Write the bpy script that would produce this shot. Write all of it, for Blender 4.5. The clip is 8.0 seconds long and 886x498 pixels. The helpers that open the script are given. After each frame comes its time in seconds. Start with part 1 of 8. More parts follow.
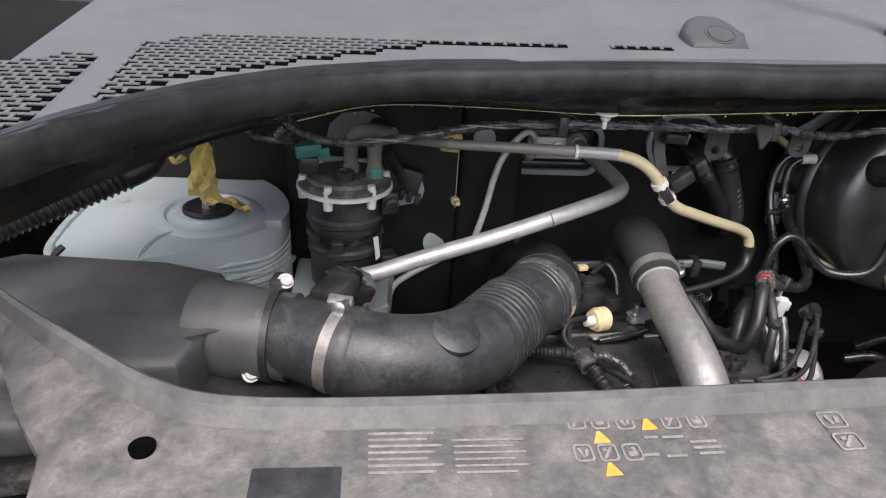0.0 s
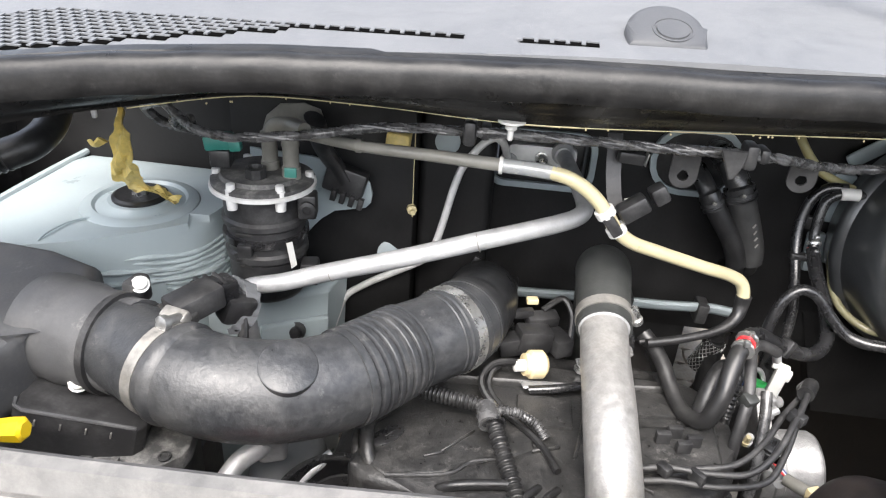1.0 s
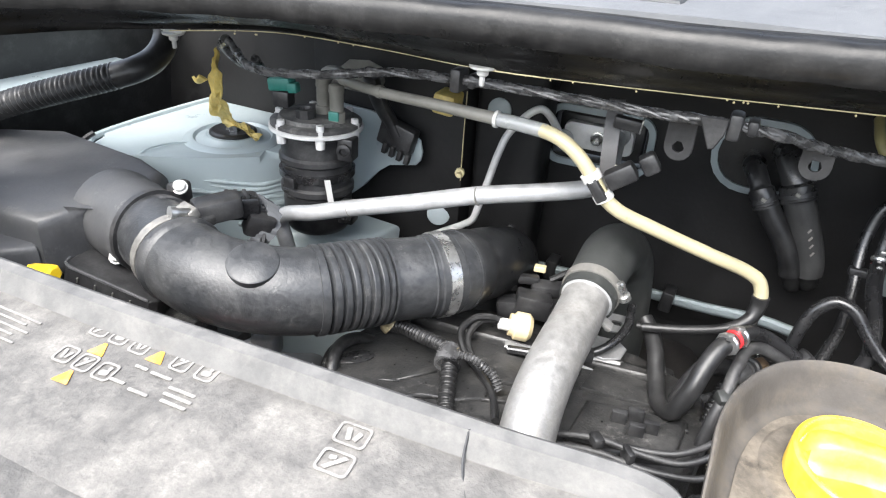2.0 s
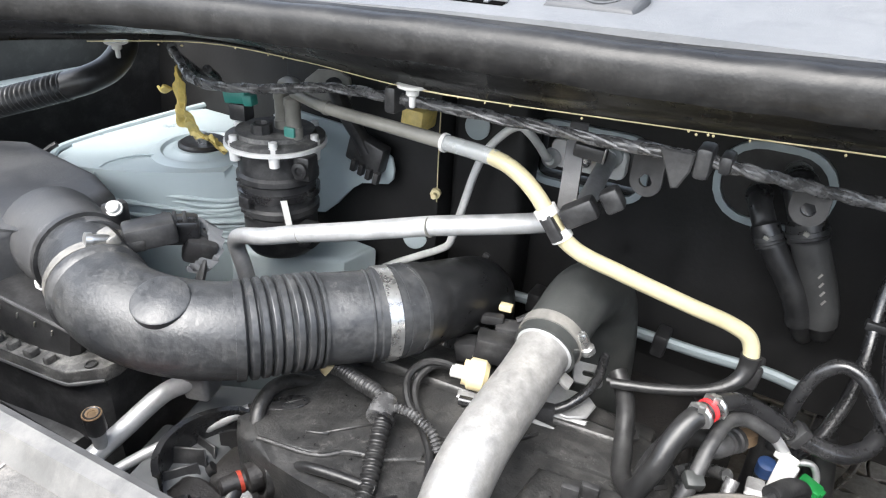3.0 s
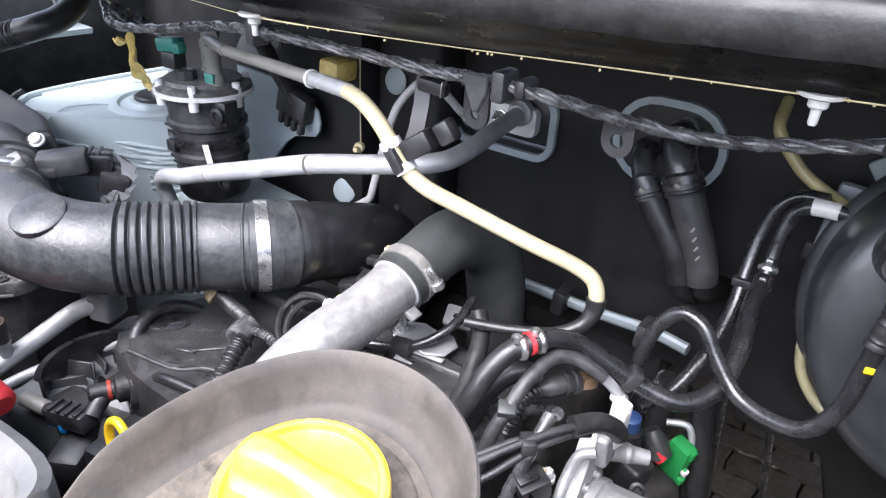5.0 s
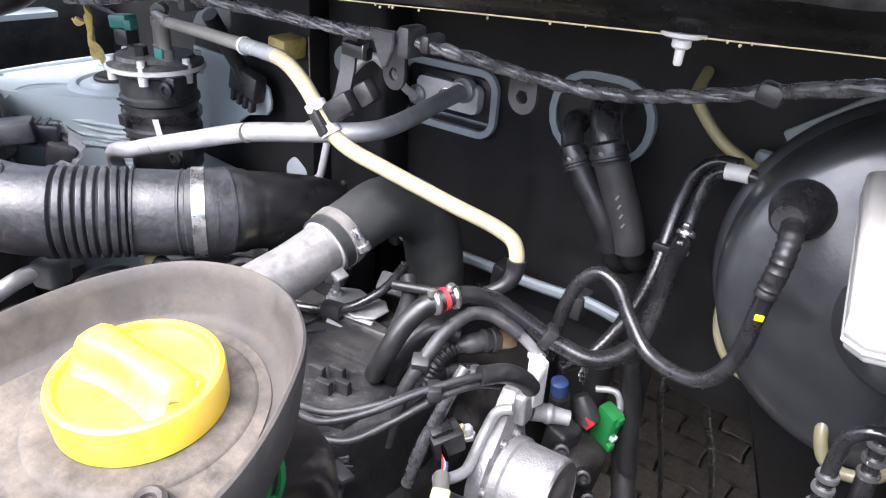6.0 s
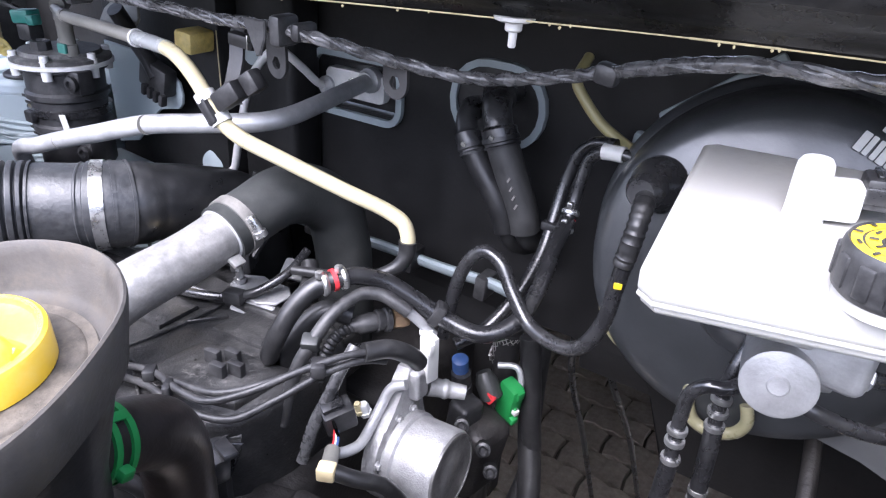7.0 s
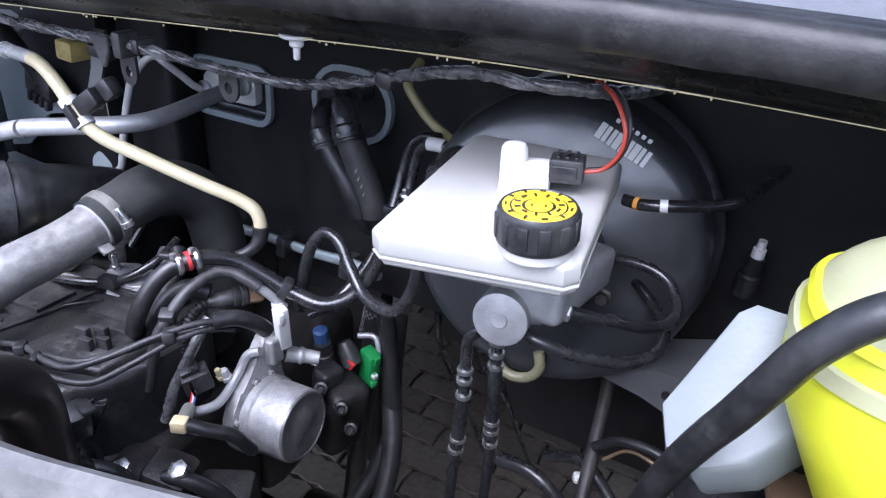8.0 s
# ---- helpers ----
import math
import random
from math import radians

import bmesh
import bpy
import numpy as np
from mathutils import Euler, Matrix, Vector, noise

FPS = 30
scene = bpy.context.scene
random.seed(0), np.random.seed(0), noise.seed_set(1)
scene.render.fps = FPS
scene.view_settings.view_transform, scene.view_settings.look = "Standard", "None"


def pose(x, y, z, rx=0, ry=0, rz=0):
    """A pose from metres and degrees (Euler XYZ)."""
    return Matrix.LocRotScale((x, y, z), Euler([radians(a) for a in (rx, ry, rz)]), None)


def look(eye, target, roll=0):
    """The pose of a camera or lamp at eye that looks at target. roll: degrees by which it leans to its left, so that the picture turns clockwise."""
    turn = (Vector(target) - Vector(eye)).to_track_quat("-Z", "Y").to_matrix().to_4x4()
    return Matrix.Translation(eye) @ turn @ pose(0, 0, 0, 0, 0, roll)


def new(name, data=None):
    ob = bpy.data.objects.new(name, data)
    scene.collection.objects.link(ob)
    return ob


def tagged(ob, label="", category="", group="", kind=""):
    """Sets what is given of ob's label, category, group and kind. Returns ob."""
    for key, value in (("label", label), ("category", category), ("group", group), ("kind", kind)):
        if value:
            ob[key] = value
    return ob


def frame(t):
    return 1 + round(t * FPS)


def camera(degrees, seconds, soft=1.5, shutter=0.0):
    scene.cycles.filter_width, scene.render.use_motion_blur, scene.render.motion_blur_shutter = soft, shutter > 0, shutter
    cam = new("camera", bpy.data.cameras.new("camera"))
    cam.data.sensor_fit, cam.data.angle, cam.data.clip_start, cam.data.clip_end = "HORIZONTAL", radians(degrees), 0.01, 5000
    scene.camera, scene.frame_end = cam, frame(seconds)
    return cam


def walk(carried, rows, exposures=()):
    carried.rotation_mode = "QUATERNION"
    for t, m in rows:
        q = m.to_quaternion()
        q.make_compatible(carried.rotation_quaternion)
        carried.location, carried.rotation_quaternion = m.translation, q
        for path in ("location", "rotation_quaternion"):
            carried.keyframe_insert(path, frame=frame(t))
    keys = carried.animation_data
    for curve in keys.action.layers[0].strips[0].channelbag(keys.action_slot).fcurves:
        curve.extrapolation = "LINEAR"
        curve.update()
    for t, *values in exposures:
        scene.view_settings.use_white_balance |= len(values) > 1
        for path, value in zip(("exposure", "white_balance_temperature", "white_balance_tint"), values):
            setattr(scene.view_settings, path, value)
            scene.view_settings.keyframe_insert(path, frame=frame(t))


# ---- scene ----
cam = camera(67.5, 8.0, 1.2)
PATH = [
    (0, (0.0652, -0.0208, 1.568), (0.2804, 1.7517, 0.668), 3.9),
    (0.5, (0.1814, 0.0422, 1.57), (0.2804, 1.8199, 0.659), 4.2),
    (1, (0.2732, 0.0742, 1.558), (0.1207, 1.8367, 0.625), 4),
    (1.5, (0.3864, 0.0645, 1.534), (-0.1096, 1.7684, 0.612), 3.8),
    (1.7, (0.4254, 0.066, 1.529), (-0.1821, 1.7305, 0.602), 3.9),
    (2.8, (0.5052, 0.1514, 1.526), (-0.3184, 1.7214, 0.599), 3.9),
    (3, (0.5115, 0.1838, 1.529), (-0.3406, 1.7277, 0.587), 3.3),
    (3.5, (0.5467, 0.2024, 1.521), (-0.3637, 1.7139, 0.581), 3.5),
    (4, (0.6013, 0.2162, 1.498), (-0.3921, 1.6725, 0.554), 3.5),
    (4.5, (0.6356, 0.2249, 1.497), (-0.3785, 1.6689, 0.554), 3.6),
    (4.7, (0.6503, 0.2322, 1.503), (-0.3599, 1.6704, 0.547), 3.4),
    (5.8, (0.717, 0.2508, 1.476), (-0.2874, 1.7133, 0.551), 3.8),
    (6, (0.7327, 0.2528, 1.475), (-0.2756, 1.711, 0.55), 4),
    (6.2, (0.7446, 0.2566, 1.479), (-0.2485, 1.7139, 0.536), 3.7),
    (6.5, (0.764, 0.262, 1.476), (-0.21, 1.739, 0.543), 3.9),
    (7, (0.7917, 0.2679, 1.477), (-0.1238, 1.7844, 0.549), 4),
    (7.5, (0.8289, 0.2759, 1.482), (-0.0107, 1.8368, 0.556), 4.3),
    (7.8, (0.8707, 0.2657, 1.495), (0.0642, 1.8447, 0.57), 4.5),
    (8, (0.9128, 0.2464, 1.507), (0.1313, 1.8387, 0.583), 4.4),
]
EXPOSURE = [(0.0, 1.19, 6450, 17), (0.5, 1.83, 6450, 13), (1.0, 2.26, 6450, 11), (1.5, 2.29, 6300, 10), (3.0, 2.41, 6250, 9), (4.0, 2.43, 6150, 10), (4.5, 2.52, 5900, 14), (6.0, 2.52, 6000, 18), (6.5, 2.60, 5750, 20), (7.0, 2.56, 5700, 20), (7.5, 2.35, 5500, 17), (8.0, 1.94, 5350, 20)]
walk(cam, [(t, look(eye, target, roll)) for t, eye, target, roll in PATH], EXPOSURE)

# ---- world, sun, exposure ----
world = bpy.data.worlds.new("overcast_sky")
scene.world = world
world.use_nodes = True
wn, wl = world.node_tree.nodes, world.node_tree.links
sky = wn.new("ShaderNodeTexSky")
sky.sky_type = "NISHITA"
sky.sun_disc = False
sky.sun_elevation, sky.sun_rotation = radians(54), radians(186)
sky.air_density, sky.dust_density, sky.ozone_density = 1.0, 3.5, 0.6
wn["Background"].inputs["Strength"].default_value = 0.13
grey = wn.new("ShaderNodeHueSaturation")  # cloud cover takes most of the blue out
grey.inputs["Saturation"].default_value = 0.5
wl.new(sky.outputs["Color"], grey.inputs["Color"])
wl.new(grey.outputs["Color"], wn["Background"].inputs["Color"])
sun = new("sun", bpy.data.lights.new("sun", "SUN"))
sun.data.energy, sun.data.angle, sun.data.color = 1.75, radians(58), (1.0, 0.96, 0.9)
sun.matrix_world = look((0.05, -2.9, 6.0), (0.35, 0.6, 1.2))


# ---- materials ----
def mat(name, col, rough=0.5, metal=0.0, var=0.25, scale=40.0, dust=0.0, dustcol=(0.30, 0.28, 0.25), dscale=14.0, bump=0.15, bscale=350.0, coat=0.0, trans=0.0, sss=0.0, spec=0.5, island=False, scuff=0.0, scuffcol=(0.26, 0.255, 0.245)):
    m = bpy.data.materials.new(name)
    m.use_nodes = True
    n, l = m.node_tree.nodes, m.node_tree.links
    b = n["Principled BSDF"]
    tc = n.new("ShaderNodeTexCoord")
    fine = n.new("ShaderNodeTexNoise")
    fine.inputs["Scale"].default_value, fine.inputs["Detail"].default_value, fine.inputs["Roughness"].default_value = scale, 6.0, 0.65
    big = n.new("ShaderNodeTexNoise")
    big.inputs["Scale"].default_value, big.inputs["Detail"].default_value, big.inputs["Roughness"].default_value = dscale, 10.0, 0.72
    grain = n.new("ShaderNodeTexNoise")
    grain.inputs["Scale"].default_value, grain.inputs["Detail"].default_value = bscale, 3.0
    for t in (fine, big, grain):
        l.new(tc.outputs["Object"], t.inputs["Vector"])
    ramp = n.new("ShaderNodeMapRange")
    ramp.inputs["From Min"].default_value, ramp.inputs["From Max"].default_value = 0.3, 0.7
    ramp.inputs["To Min"].default_value, ramp.inputs["To Max"].default_value = 1.0 - var, 1.0 + var
    l.new(fine.outputs["Fac"], ramp.inputs["Value"])
    base = n.new("ShaderNodeVectorMath")
    base.operation = "SCALE"
    base.inputs[0].default_value = col
    l.new(ramp.outputs["Result"], base.inputs["Scale"])
    mask = n.new("ShaderNodeMapRange")
    mask.inputs["From Min"].default_value, mask.inputs["From Max"].default_value = 0.46, 0.64
    mask.inputs["To Min"].default_value, mask.inputs["To Max"].default_value = 0.06 * dust, 1.25 * dust
    l.new(big.outputs["Fac"], mask.inputs["Value"])
    speck = n.new("ShaderNodeMath")
    speck.operation = "MULTIPLY"
    sr = n.new("ShaderNodeMapRange")
    sr.inputs["From Min"].default_value, sr.inputs["From Max"].default_value = 0.32, 0.62
    sr.inputs["To Min"].default_value, sr.inputs["To Max"].default_value = 0.55, 1.0
    l.new(grain.outputs["Fac"], sr.inputs["Value"])
    l.new(mask.outputs["Result"], speck.inputs[0])
    l.new(sr.outputs["Result"], speck.inputs[1])
    mix = n.new("ShaderNodeMix")
    mix.data_type = "RGBA"
    mix.inputs["B"].default_value = (*dustcol, 1)
    l.new(speck.outputs["Value"], mix.inputs["Factor"])
    l.new(base.outputs["Vector"], mix.inputs["A"])
    paint = mix.outputs["Result"]
    if scuff:  # sparse dusty scuffs and specks with hard, broken edges
        worn = n.new("ShaderNodeTexNoise")
        worn.inputs["Scale"].default_value, worn.inputs["Detail"].default_value, worn.inputs["Roughness"].default_value = 34.0, 14.0, 0.82
        wr = n.new("ShaderNodeMapRange")
        wr.inputs["From Min"].default_value, wr.inputs["From Max"].default_value = 0.58, 0.70
        wr.inputs["To Max"].default_value = scuff
        wm = n.new("ShaderNodeMix")
        wm.data_type = "RGBA"
        wm.inputs["B"].default_value = (*scuffcol, 1)
        l.new(tc.outputs["Object"], worn.inputs["Vector"])
        l.new(worn.outputs["Fac"], wr.inputs["Value"])
        l.new(wr.outputs["Result"], wm.inputs["Factor"])
        l.new(paint, wm.inputs["A"])
        paint = wm.outputs["Result"]
    l.new(paint, b.inputs["Base Color"])
    rr = n.new("ShaderNodeMapRange")
    rr.inputs["From Min"].default_value, rr.inputs["From Max"].default_value = 0.25, 0.75
    rr.inputs["To Min"].default_value, rr.inputs["To Max"].default_value = max(0.03, rough - 0.12), min(1.0, rough + 0.15)
    l.new(fine.outputs["Fac"], rr.inputs["Value"])
    ra = n.new("ShaderNodeMath")
    ra.operation = "ADD"
    ra.use_clamp = True
    rd = n.new("ShaderNodeMath")
    rd.operation = "MULTIPLY"
    rd.inputs[1].default_value = 0.45
    l.new(speck.outputs["Value"], rd.inputs[0])
    l.new(rr.outputs["Result"], ra.inputs[0])
    l.new(rd.outputs["Value"], ra.inputs[1])
    l.new(ra.outputs["Value"], b.inputs["Roughness"])
    b.inputs["Metallic"].default_value = metal
    b.inputs["Specular IOR Level"].default_value = spec
    b.inputs["Coat Weight"].default_value = coat
    b.inputs["Coat Roughness"].default_value = 0.2
    b.inputs["Transmission Weight"].default_value = trans
    if sss:
        b.inputs["Subsurface Weight"].default_value = sss
        b.inputs["Subsurface Radius"].default_value = (0.02, 0.018, 0.012)
    if bump:
        bp = n.new("ShaderNodeBump")
        bp.inputs["Strength"].default_value, bp.inputs["Distance"].default_value = bump, 0.001
        add = n.new("ShaderNodeMath")
        l.new(grain.outputs["Fac"], add.inputs[0])
        l.new(fine.outputs["Fac"], add.inputs[1])
        l.new(add.outputs["Value"], bp.inputs["Height"])
        l.new(bp.outputs["Normal"], b.inputs["Normal"])
    return m


DUST = (0.30, 0.30, 0.295)
BLACK = mat("black_plastic", (0.016, 0.016, 0.017), 0.40, dust=0.10, dustcol=DUST, dscale=26)
COVER = mat("dusty_engine_plastic", (0.020, 0.0200, 0.0201), 0.34, var=0.35, scale=180, dust=0.26, dustcol=(0.115, 0.111, 0.105), dscale=46, bump=0.4, bscale=420, scuff=0.7, scuffcol=(0.21, 0.203, 0.192))
AIRBOX = mat("airbox_plastic", (0.060, 0.061, 0.064), 0.48, var=0.2, dust=0.22, dustcol=(0.16, 0.158, 0.152), dscale=22, scuff=0.5, scuffcol=(0.22, 0.217, 0.21))
HOSE = mat("intake_rubber", (0.026, 0.0275, 0.0300), 0.36, var=0.28, dust=0.30, dustcol=(0.105, 0.104, 0.101), dscale=24, scale=190, bump=0.25, scuff=0.6, scuffcol=(0.20, 0.195, 0.185))
RUBBER = mat("hose_rubber", (0.013, 0.013, 0.0135), 0.38, dust=0.12, dustcol=(0.11, 0.108, 0.104), scale=90, dscale=50)
GREYRUB = mat("charge_hose_rubber", (0.029, 0.031, 0.030), 0.48, dust=0.18, dustcol=(0.11, 0.108, 0.102), dscale=25)
LEAK = mat("grey_rubber_leak_off", (0.021, 0.021, 0.022), 0.42, var=0.2, scale=90, dust=0.3, dustcol=(0.12, 0.118, 0.114), dscale=50)
OLIVE = mat("olive_tube", (0.30, 0.27, 0.13), 0.35, var=0.1)
SATIN = mat("satin_black_shell", (0.024, 0.026, 0.028), 0.38, var=0.15, scale=60, dust=0.12, dustcol=(0.08, 0.083, 0.087), dscale=40, coat=0.7, spec=0.8)
GLOSS = mat("gloss_black", (0.012, 0.012, 0.013), 0.25, dust=0.07, dustcol=DUST, coat=0.3)
FIRE = mat("firewall_pad", (0.0088, 0.0087, 0.0089), 0.55, dust=0.05, dustcol=(0.10, 0.10, 0.10), dscale=6, scale=25, bump=0.3, bscale=180, spec=0.3)
BODY = mat("body_paint_blue_grey", (0.345, 0.403, 0.418), 0.34, var=0.07, scale=18, dust=0.22, dustcol=(0.30, 0.325, 0.325), dscale=9, bump=0.08, bscale=220, coat=0.15)
SEALANT = mat("painted_sealant", (0.35, 0.408, 0.422), 0.42, var=0.12, scale=60, dust=0.15, dustcol=(0.27, 0.29, 0.29), bump=0.5, bscale=140)
ALU = mat("aluminium_tube", (0.45, 0.455, 0.46), 0.46, 0.55, var=0.16, scale=80, dust=0.35, dustcol=(0.36, 0.362, 0.362), dscale=34, bump=0.15, bscale=500)
ALUPIPE = mat("aluminium_charge_pipe", (0.33, 0.324, 0.314), 0.42, 0.6, var=0.2, scale=140, dust=0.40, dustcol=(0.225, 0.212, 0.19), dscale=34, bump=0.25, bscale=420)
CAST = mat("cast_aluminium", (0.36, 0.36, 0.36), 0.46, 0.62, var=0.25, scale=90, dust=0.4, dustcol=(0.27, 0.265, 0.26), dscale=40, bump=0.5, bscale=600)
STEEL = mat("steel", (0.60, 0.60, 0.59), 0.28, 0.92, var=0.2, scale=120, dust=0.15, dustcol=(0.35, 0.35, 0.34), bump=0.1)
BRACKET = mat("bracket_steel", (0.055, 0.055, 0.056), 0.42, 0.5, dust=0.2, dustcol=(0.09, 0.088, 0.085), dscale=40)
CREAM = mat("cream_tube", (0.44, 0.395, 0.25), 0.32, var=0.08, scale=30, dust=0.15, dustcol=(0.36, 0.32, 0.21), sss=0.1, bump=0.05)
GREYTUBE = mat("grey_tube", (0.175, 0.170, 0.150), 0.40, var=0.2, dust=0.25, dustcol=(0.24, 0.235, 0.22))
CLEAR = mat("milky_clear_tube", (0.27, 0.28, 0.28), 0.20, var=0.1, sss=0.2, coat=0.4)
YELLOW = mat("yellow_plastic", (0.84, 0.56, 0.012), 0.30, var=0.05, scale=12, dust=0.10, dustcol=(0.78, 0.62, 0.20), bump=0.08, coat=0.25)
YTAPE = mat("yellow_tape", (0.60, 0.46, 0.13), 0.42, var=0.3, scale=90, dust=0.3, dustcol=(0.66, 0.60, 0.38), bump=0.8, bscale=160)
WHITE = mat("white_plastic", (0.56, 0.56, 0.54), 0.38, var=0.06, dust=0.12, dustcol=(0.55, 0.53, 0.48))
TANK = mat("milky_reservoir", (0.320, 0.315, 0.295), 0.42, var=0.10, scale=12, dust=0.25, dustcol=(0.25, 0.24, 0.21), sss=0.15, bump=0.06)
GREYP = mat("grey_cowl_plastic", (0.100, 0.104, 0.110), 0.55, var=0.08, scale=60, dust=0.22, dustcol=(0.165, 0.168, 0.170), dscale=5, bump=0.25, bscale=900, spec=0.3)
LIP = mat("weathered_seal_lip", (0.009, 0.009, 0.0092), 0.34, var=0.3, scale=45, dust=0.10, dustcol=(0.10, 0.098, 0.094), dscale=30, spec=0.26, scuff=0.4, scuffcol=(0.07, 0.069, 0.067))
FLANGE = mat("black_painted_flange", (0.0045, 0.0045, 0.0045), 0.26, var=0.3, scale=30, dust=0.06, dustcol=(0.08, 0.079, 0.077), dscale=34, coat=0.0, spec=0.25)
PANEL = mat("dusty_front_panel", (0.078, 0.074, 0.069), 0.52, var=0.3, scale=170, dust=0.62, dustcol=(0.180, 0.170, 0.157), dscale=34, bump=0.4, bscale=520, scuff=0.35, scuffcol=(0.26, 0.247, 0.23))
PRINT = mat("pale_print", (0.200, 0.192, 0.180), 0.6, var=0.4, scale=260, dust=0.75, dustcol=(0.16, 0.153, 0.143), dscale=110)
ORANGE = mat("orange_print", (0.70, 0.30, 0.03), 0.5, var=0.25, scale=200, dust=0.5, dustcol=(0.42, 0.30, 0.16), dscale=90)
TAPE = mat("harness_tape", (0.052, 0.052, 0.053), 0.24, var=0.5, scale=90, dust=0.14, dustcol=(0.30, 0.30, 0.30), dscale=90, bump=0.8, bscale=120, coat=0.3)
MASTIC = mat("yellow_mastic", (0.60, 0.52, 0.30), 0.55, var=0.25, scale=90, bump=0.6)
CAPYEL = mat("faded_yellow_cap", (0.84, 0.54, 0.015), 0.34, var=0.08, scale=30, dust=0.35, dustcol=(0.80, 0.62, 0.16), dscale=34, bump=0.10, coat=0.6)
BASINDUST = mat("dusty_basin_floor", (0.080, 0.070, 0.058), 0.6, spec=0.25, var=0.5, scale=80, dust=0.8, dustcol=(0.150, 0.130, 0.104), dscale=60, bump=0.4, bscale=400)
GREEN = mat("green_plastic", (0.018, 0.22, 0.052), 0.42, var=0.12)
TEAL = mat("teal_connector", (0.03, 0.19, 0.16), 0.4, var=0.15, dust=0.1)
RED = mat("red_plastic", (0.50, 0.030, 0.035), 0.4, var=0.15)
REDWIRE = mat("red_wire", (0.30, 0.038, 0.02), 0.4)
BLUE = mat("blue_plastic", (0.035, 0.075, 0.20), 0.45)
BRIGHTBLUE = mat("bright_blue_plastic", (0.02, 0.22, 0.55), 0.4, var=0.1)
BROWN = mat("brown_sensor", (0.22, 0.15, 0.09), 0.4, 0.4, var=0.3)
IVORY = mat("ivory_plastic", (0.60, 0.50, 0.29), 0.42, var=0.1, dust=0.15)
BLUEGREY = mat("pale_blue_plastic", (0.27, 0.315, 0.33), 0.42, var=0.10, dust=0.25, dustcol=(0.22, 0.235, 0.24))
PAVER = mat("concrete_paver", (0.37, 0.325, 0.27), 0.9, var=0.25, scale=50, dust=0.4, dustcol=(0.25, 0.215, 0.175), dscale=9, bump=0.7, bscale=300)
SAND = mat("joint_sand", (0.10, 0.09, 0.075), 0.95, var=0.3, scale=120, dust=0.3, dustcol=(0.16, 0.15, 0.13), bump=0.6)
WASHER = mat("pale_washer_tank", (0.130, 0.146, 0.145), 0.42, var=0.1, dust=0.3, dustcol=(0.115, 0.12, 0.112), sss=0.1)
DULL = mat("tarnished_clamp_steel", (0.27, 0.262, 0.245), 0.44, 0.6, var=0.3, scale=120, dust=0.35, dustcol=(0.19, 0.175, 0.15), dscale=60, bump=0.3)
ZINC = mat("zinc_plate", (0.62, 0.62, 0.61), 0.40, 0.15, var=0.12, scale=90, dust=0.2, dustcol=(0.45, 0.44, 0.42), bump=0.1)
RIM = mat("grey_panel_rim", (0.085, 0.083, 0.080), 0.45, var=0.25, scale=60, dust=0.45, dustcol=(0.17, 0.163, 0.153), dscale=40, bump=0.2)
HEATER = mat("grey_heater_rubber", (0.030, 0.030, 0.0297), 0.5, var=0.2, scale=90, dust=0.3, dustcol=(0.075, 0.074, 0.071), dscale=40)
# body paint toned down to grey for the shade low in the bay
RAILSHADE = mat("shaded_rail_paint", (0.100, 0.104, 0.107), 0.5, var=0.15, scale=30, dust=0.35, dustcol=(0.13, 0.131, 0.13), dscale=12, bump=0.1)
YTUBE = mat("yellowed_clear_tube", (0.22, 0.205, 0.12), 0.30, var=0.12, scale=60, dust=0.2, dustcol=(0.18, 0.165, 0.11), sss=0.1, coat=0.3)
LIDP = mat("dusty_filter_lid", (0.045, 0.045, 0.045), 0.5, var=0.4, scale=70, dust=0.75, dustcol=(0.19, 0.186, 0.178), dscale=60, bump=0.5)
# flat black put inside openings in place of their shade
HOLESHADE = mat("hole_shade_black", (0.003, 0.003, 0.003), 0.95, var=0.1, spec=0.0, bump=0.0)
CASTDARK = mat("dull_cast_metal", (0.30, 0.30, 0.30), 0.46, 0.5, var=0.2, scale=70, dust=0.3, dustcol=(0.20, 0.20, 0.195), dscale=40, bump=0.2, bscale=500)
DUCT = mat("smooth_black_duct", (0.014, 0.0145, 0.0155), 0.34, var=0.15, dust=0.10, dustcol=(0.09, 0.088, 0.085), dscale=40)
BOSS = mat("dark_grey_boss_plastic", (0.050, 0.052, 0.056), 0.5, var=0.1, scale=60, dust=0.2, dustcol=(0.11, 0.112, 0.115), dscale=8, bump=0.2, bscale=900, spec=0.3)
PUMPFACE = mat("dark_pump_face", (0.15, 0.148, 0.145), 0.38, 0.5, var=0.35, scale=60, dust=0.35, dustcol=(0.05, 0.048, 0.045), dscale=40, bump=0.4)
LIQUID = mat("pale_tank_plastic", (0.335, 0.338, 0.190), 0.4, var=0.10, scale=14, dust=0.2, dustcol=(0.28, 0.275, 0.185), sss=0.2)
LIQUIDLOW = mat("neon_yellow_coolant", (0.50, 0.51, 0.015), 0.38, var=0.1, scale=10, sss=0.2)
GLASS = mat("dark_windscreen", (0.02, 0.022, 0.024), 0.08, var=0.05, bump=0.0, coat=0.5)
DARKMETAL = mat("grimy_metal", (0.022, 0.0205, 0.020), 0.5, 0.3, var=0.5, scale=60, dust=0.25, dustcol=(0.10, 0.09, 0.08), bump=0.5)


# ---- builders ----
ORIGIN = {}


def V(*a):
    return Vector(a[0] if len(a) == 1 else a)


def smooth(bm, flat_angle=40):
    for f in bm.faces:
        f.smooth = True
    for e in bm.edges:
        if len(e.link_faces) == 2:
            e.smooth = e.calc_face_angle(0) < radians(flat_angle)


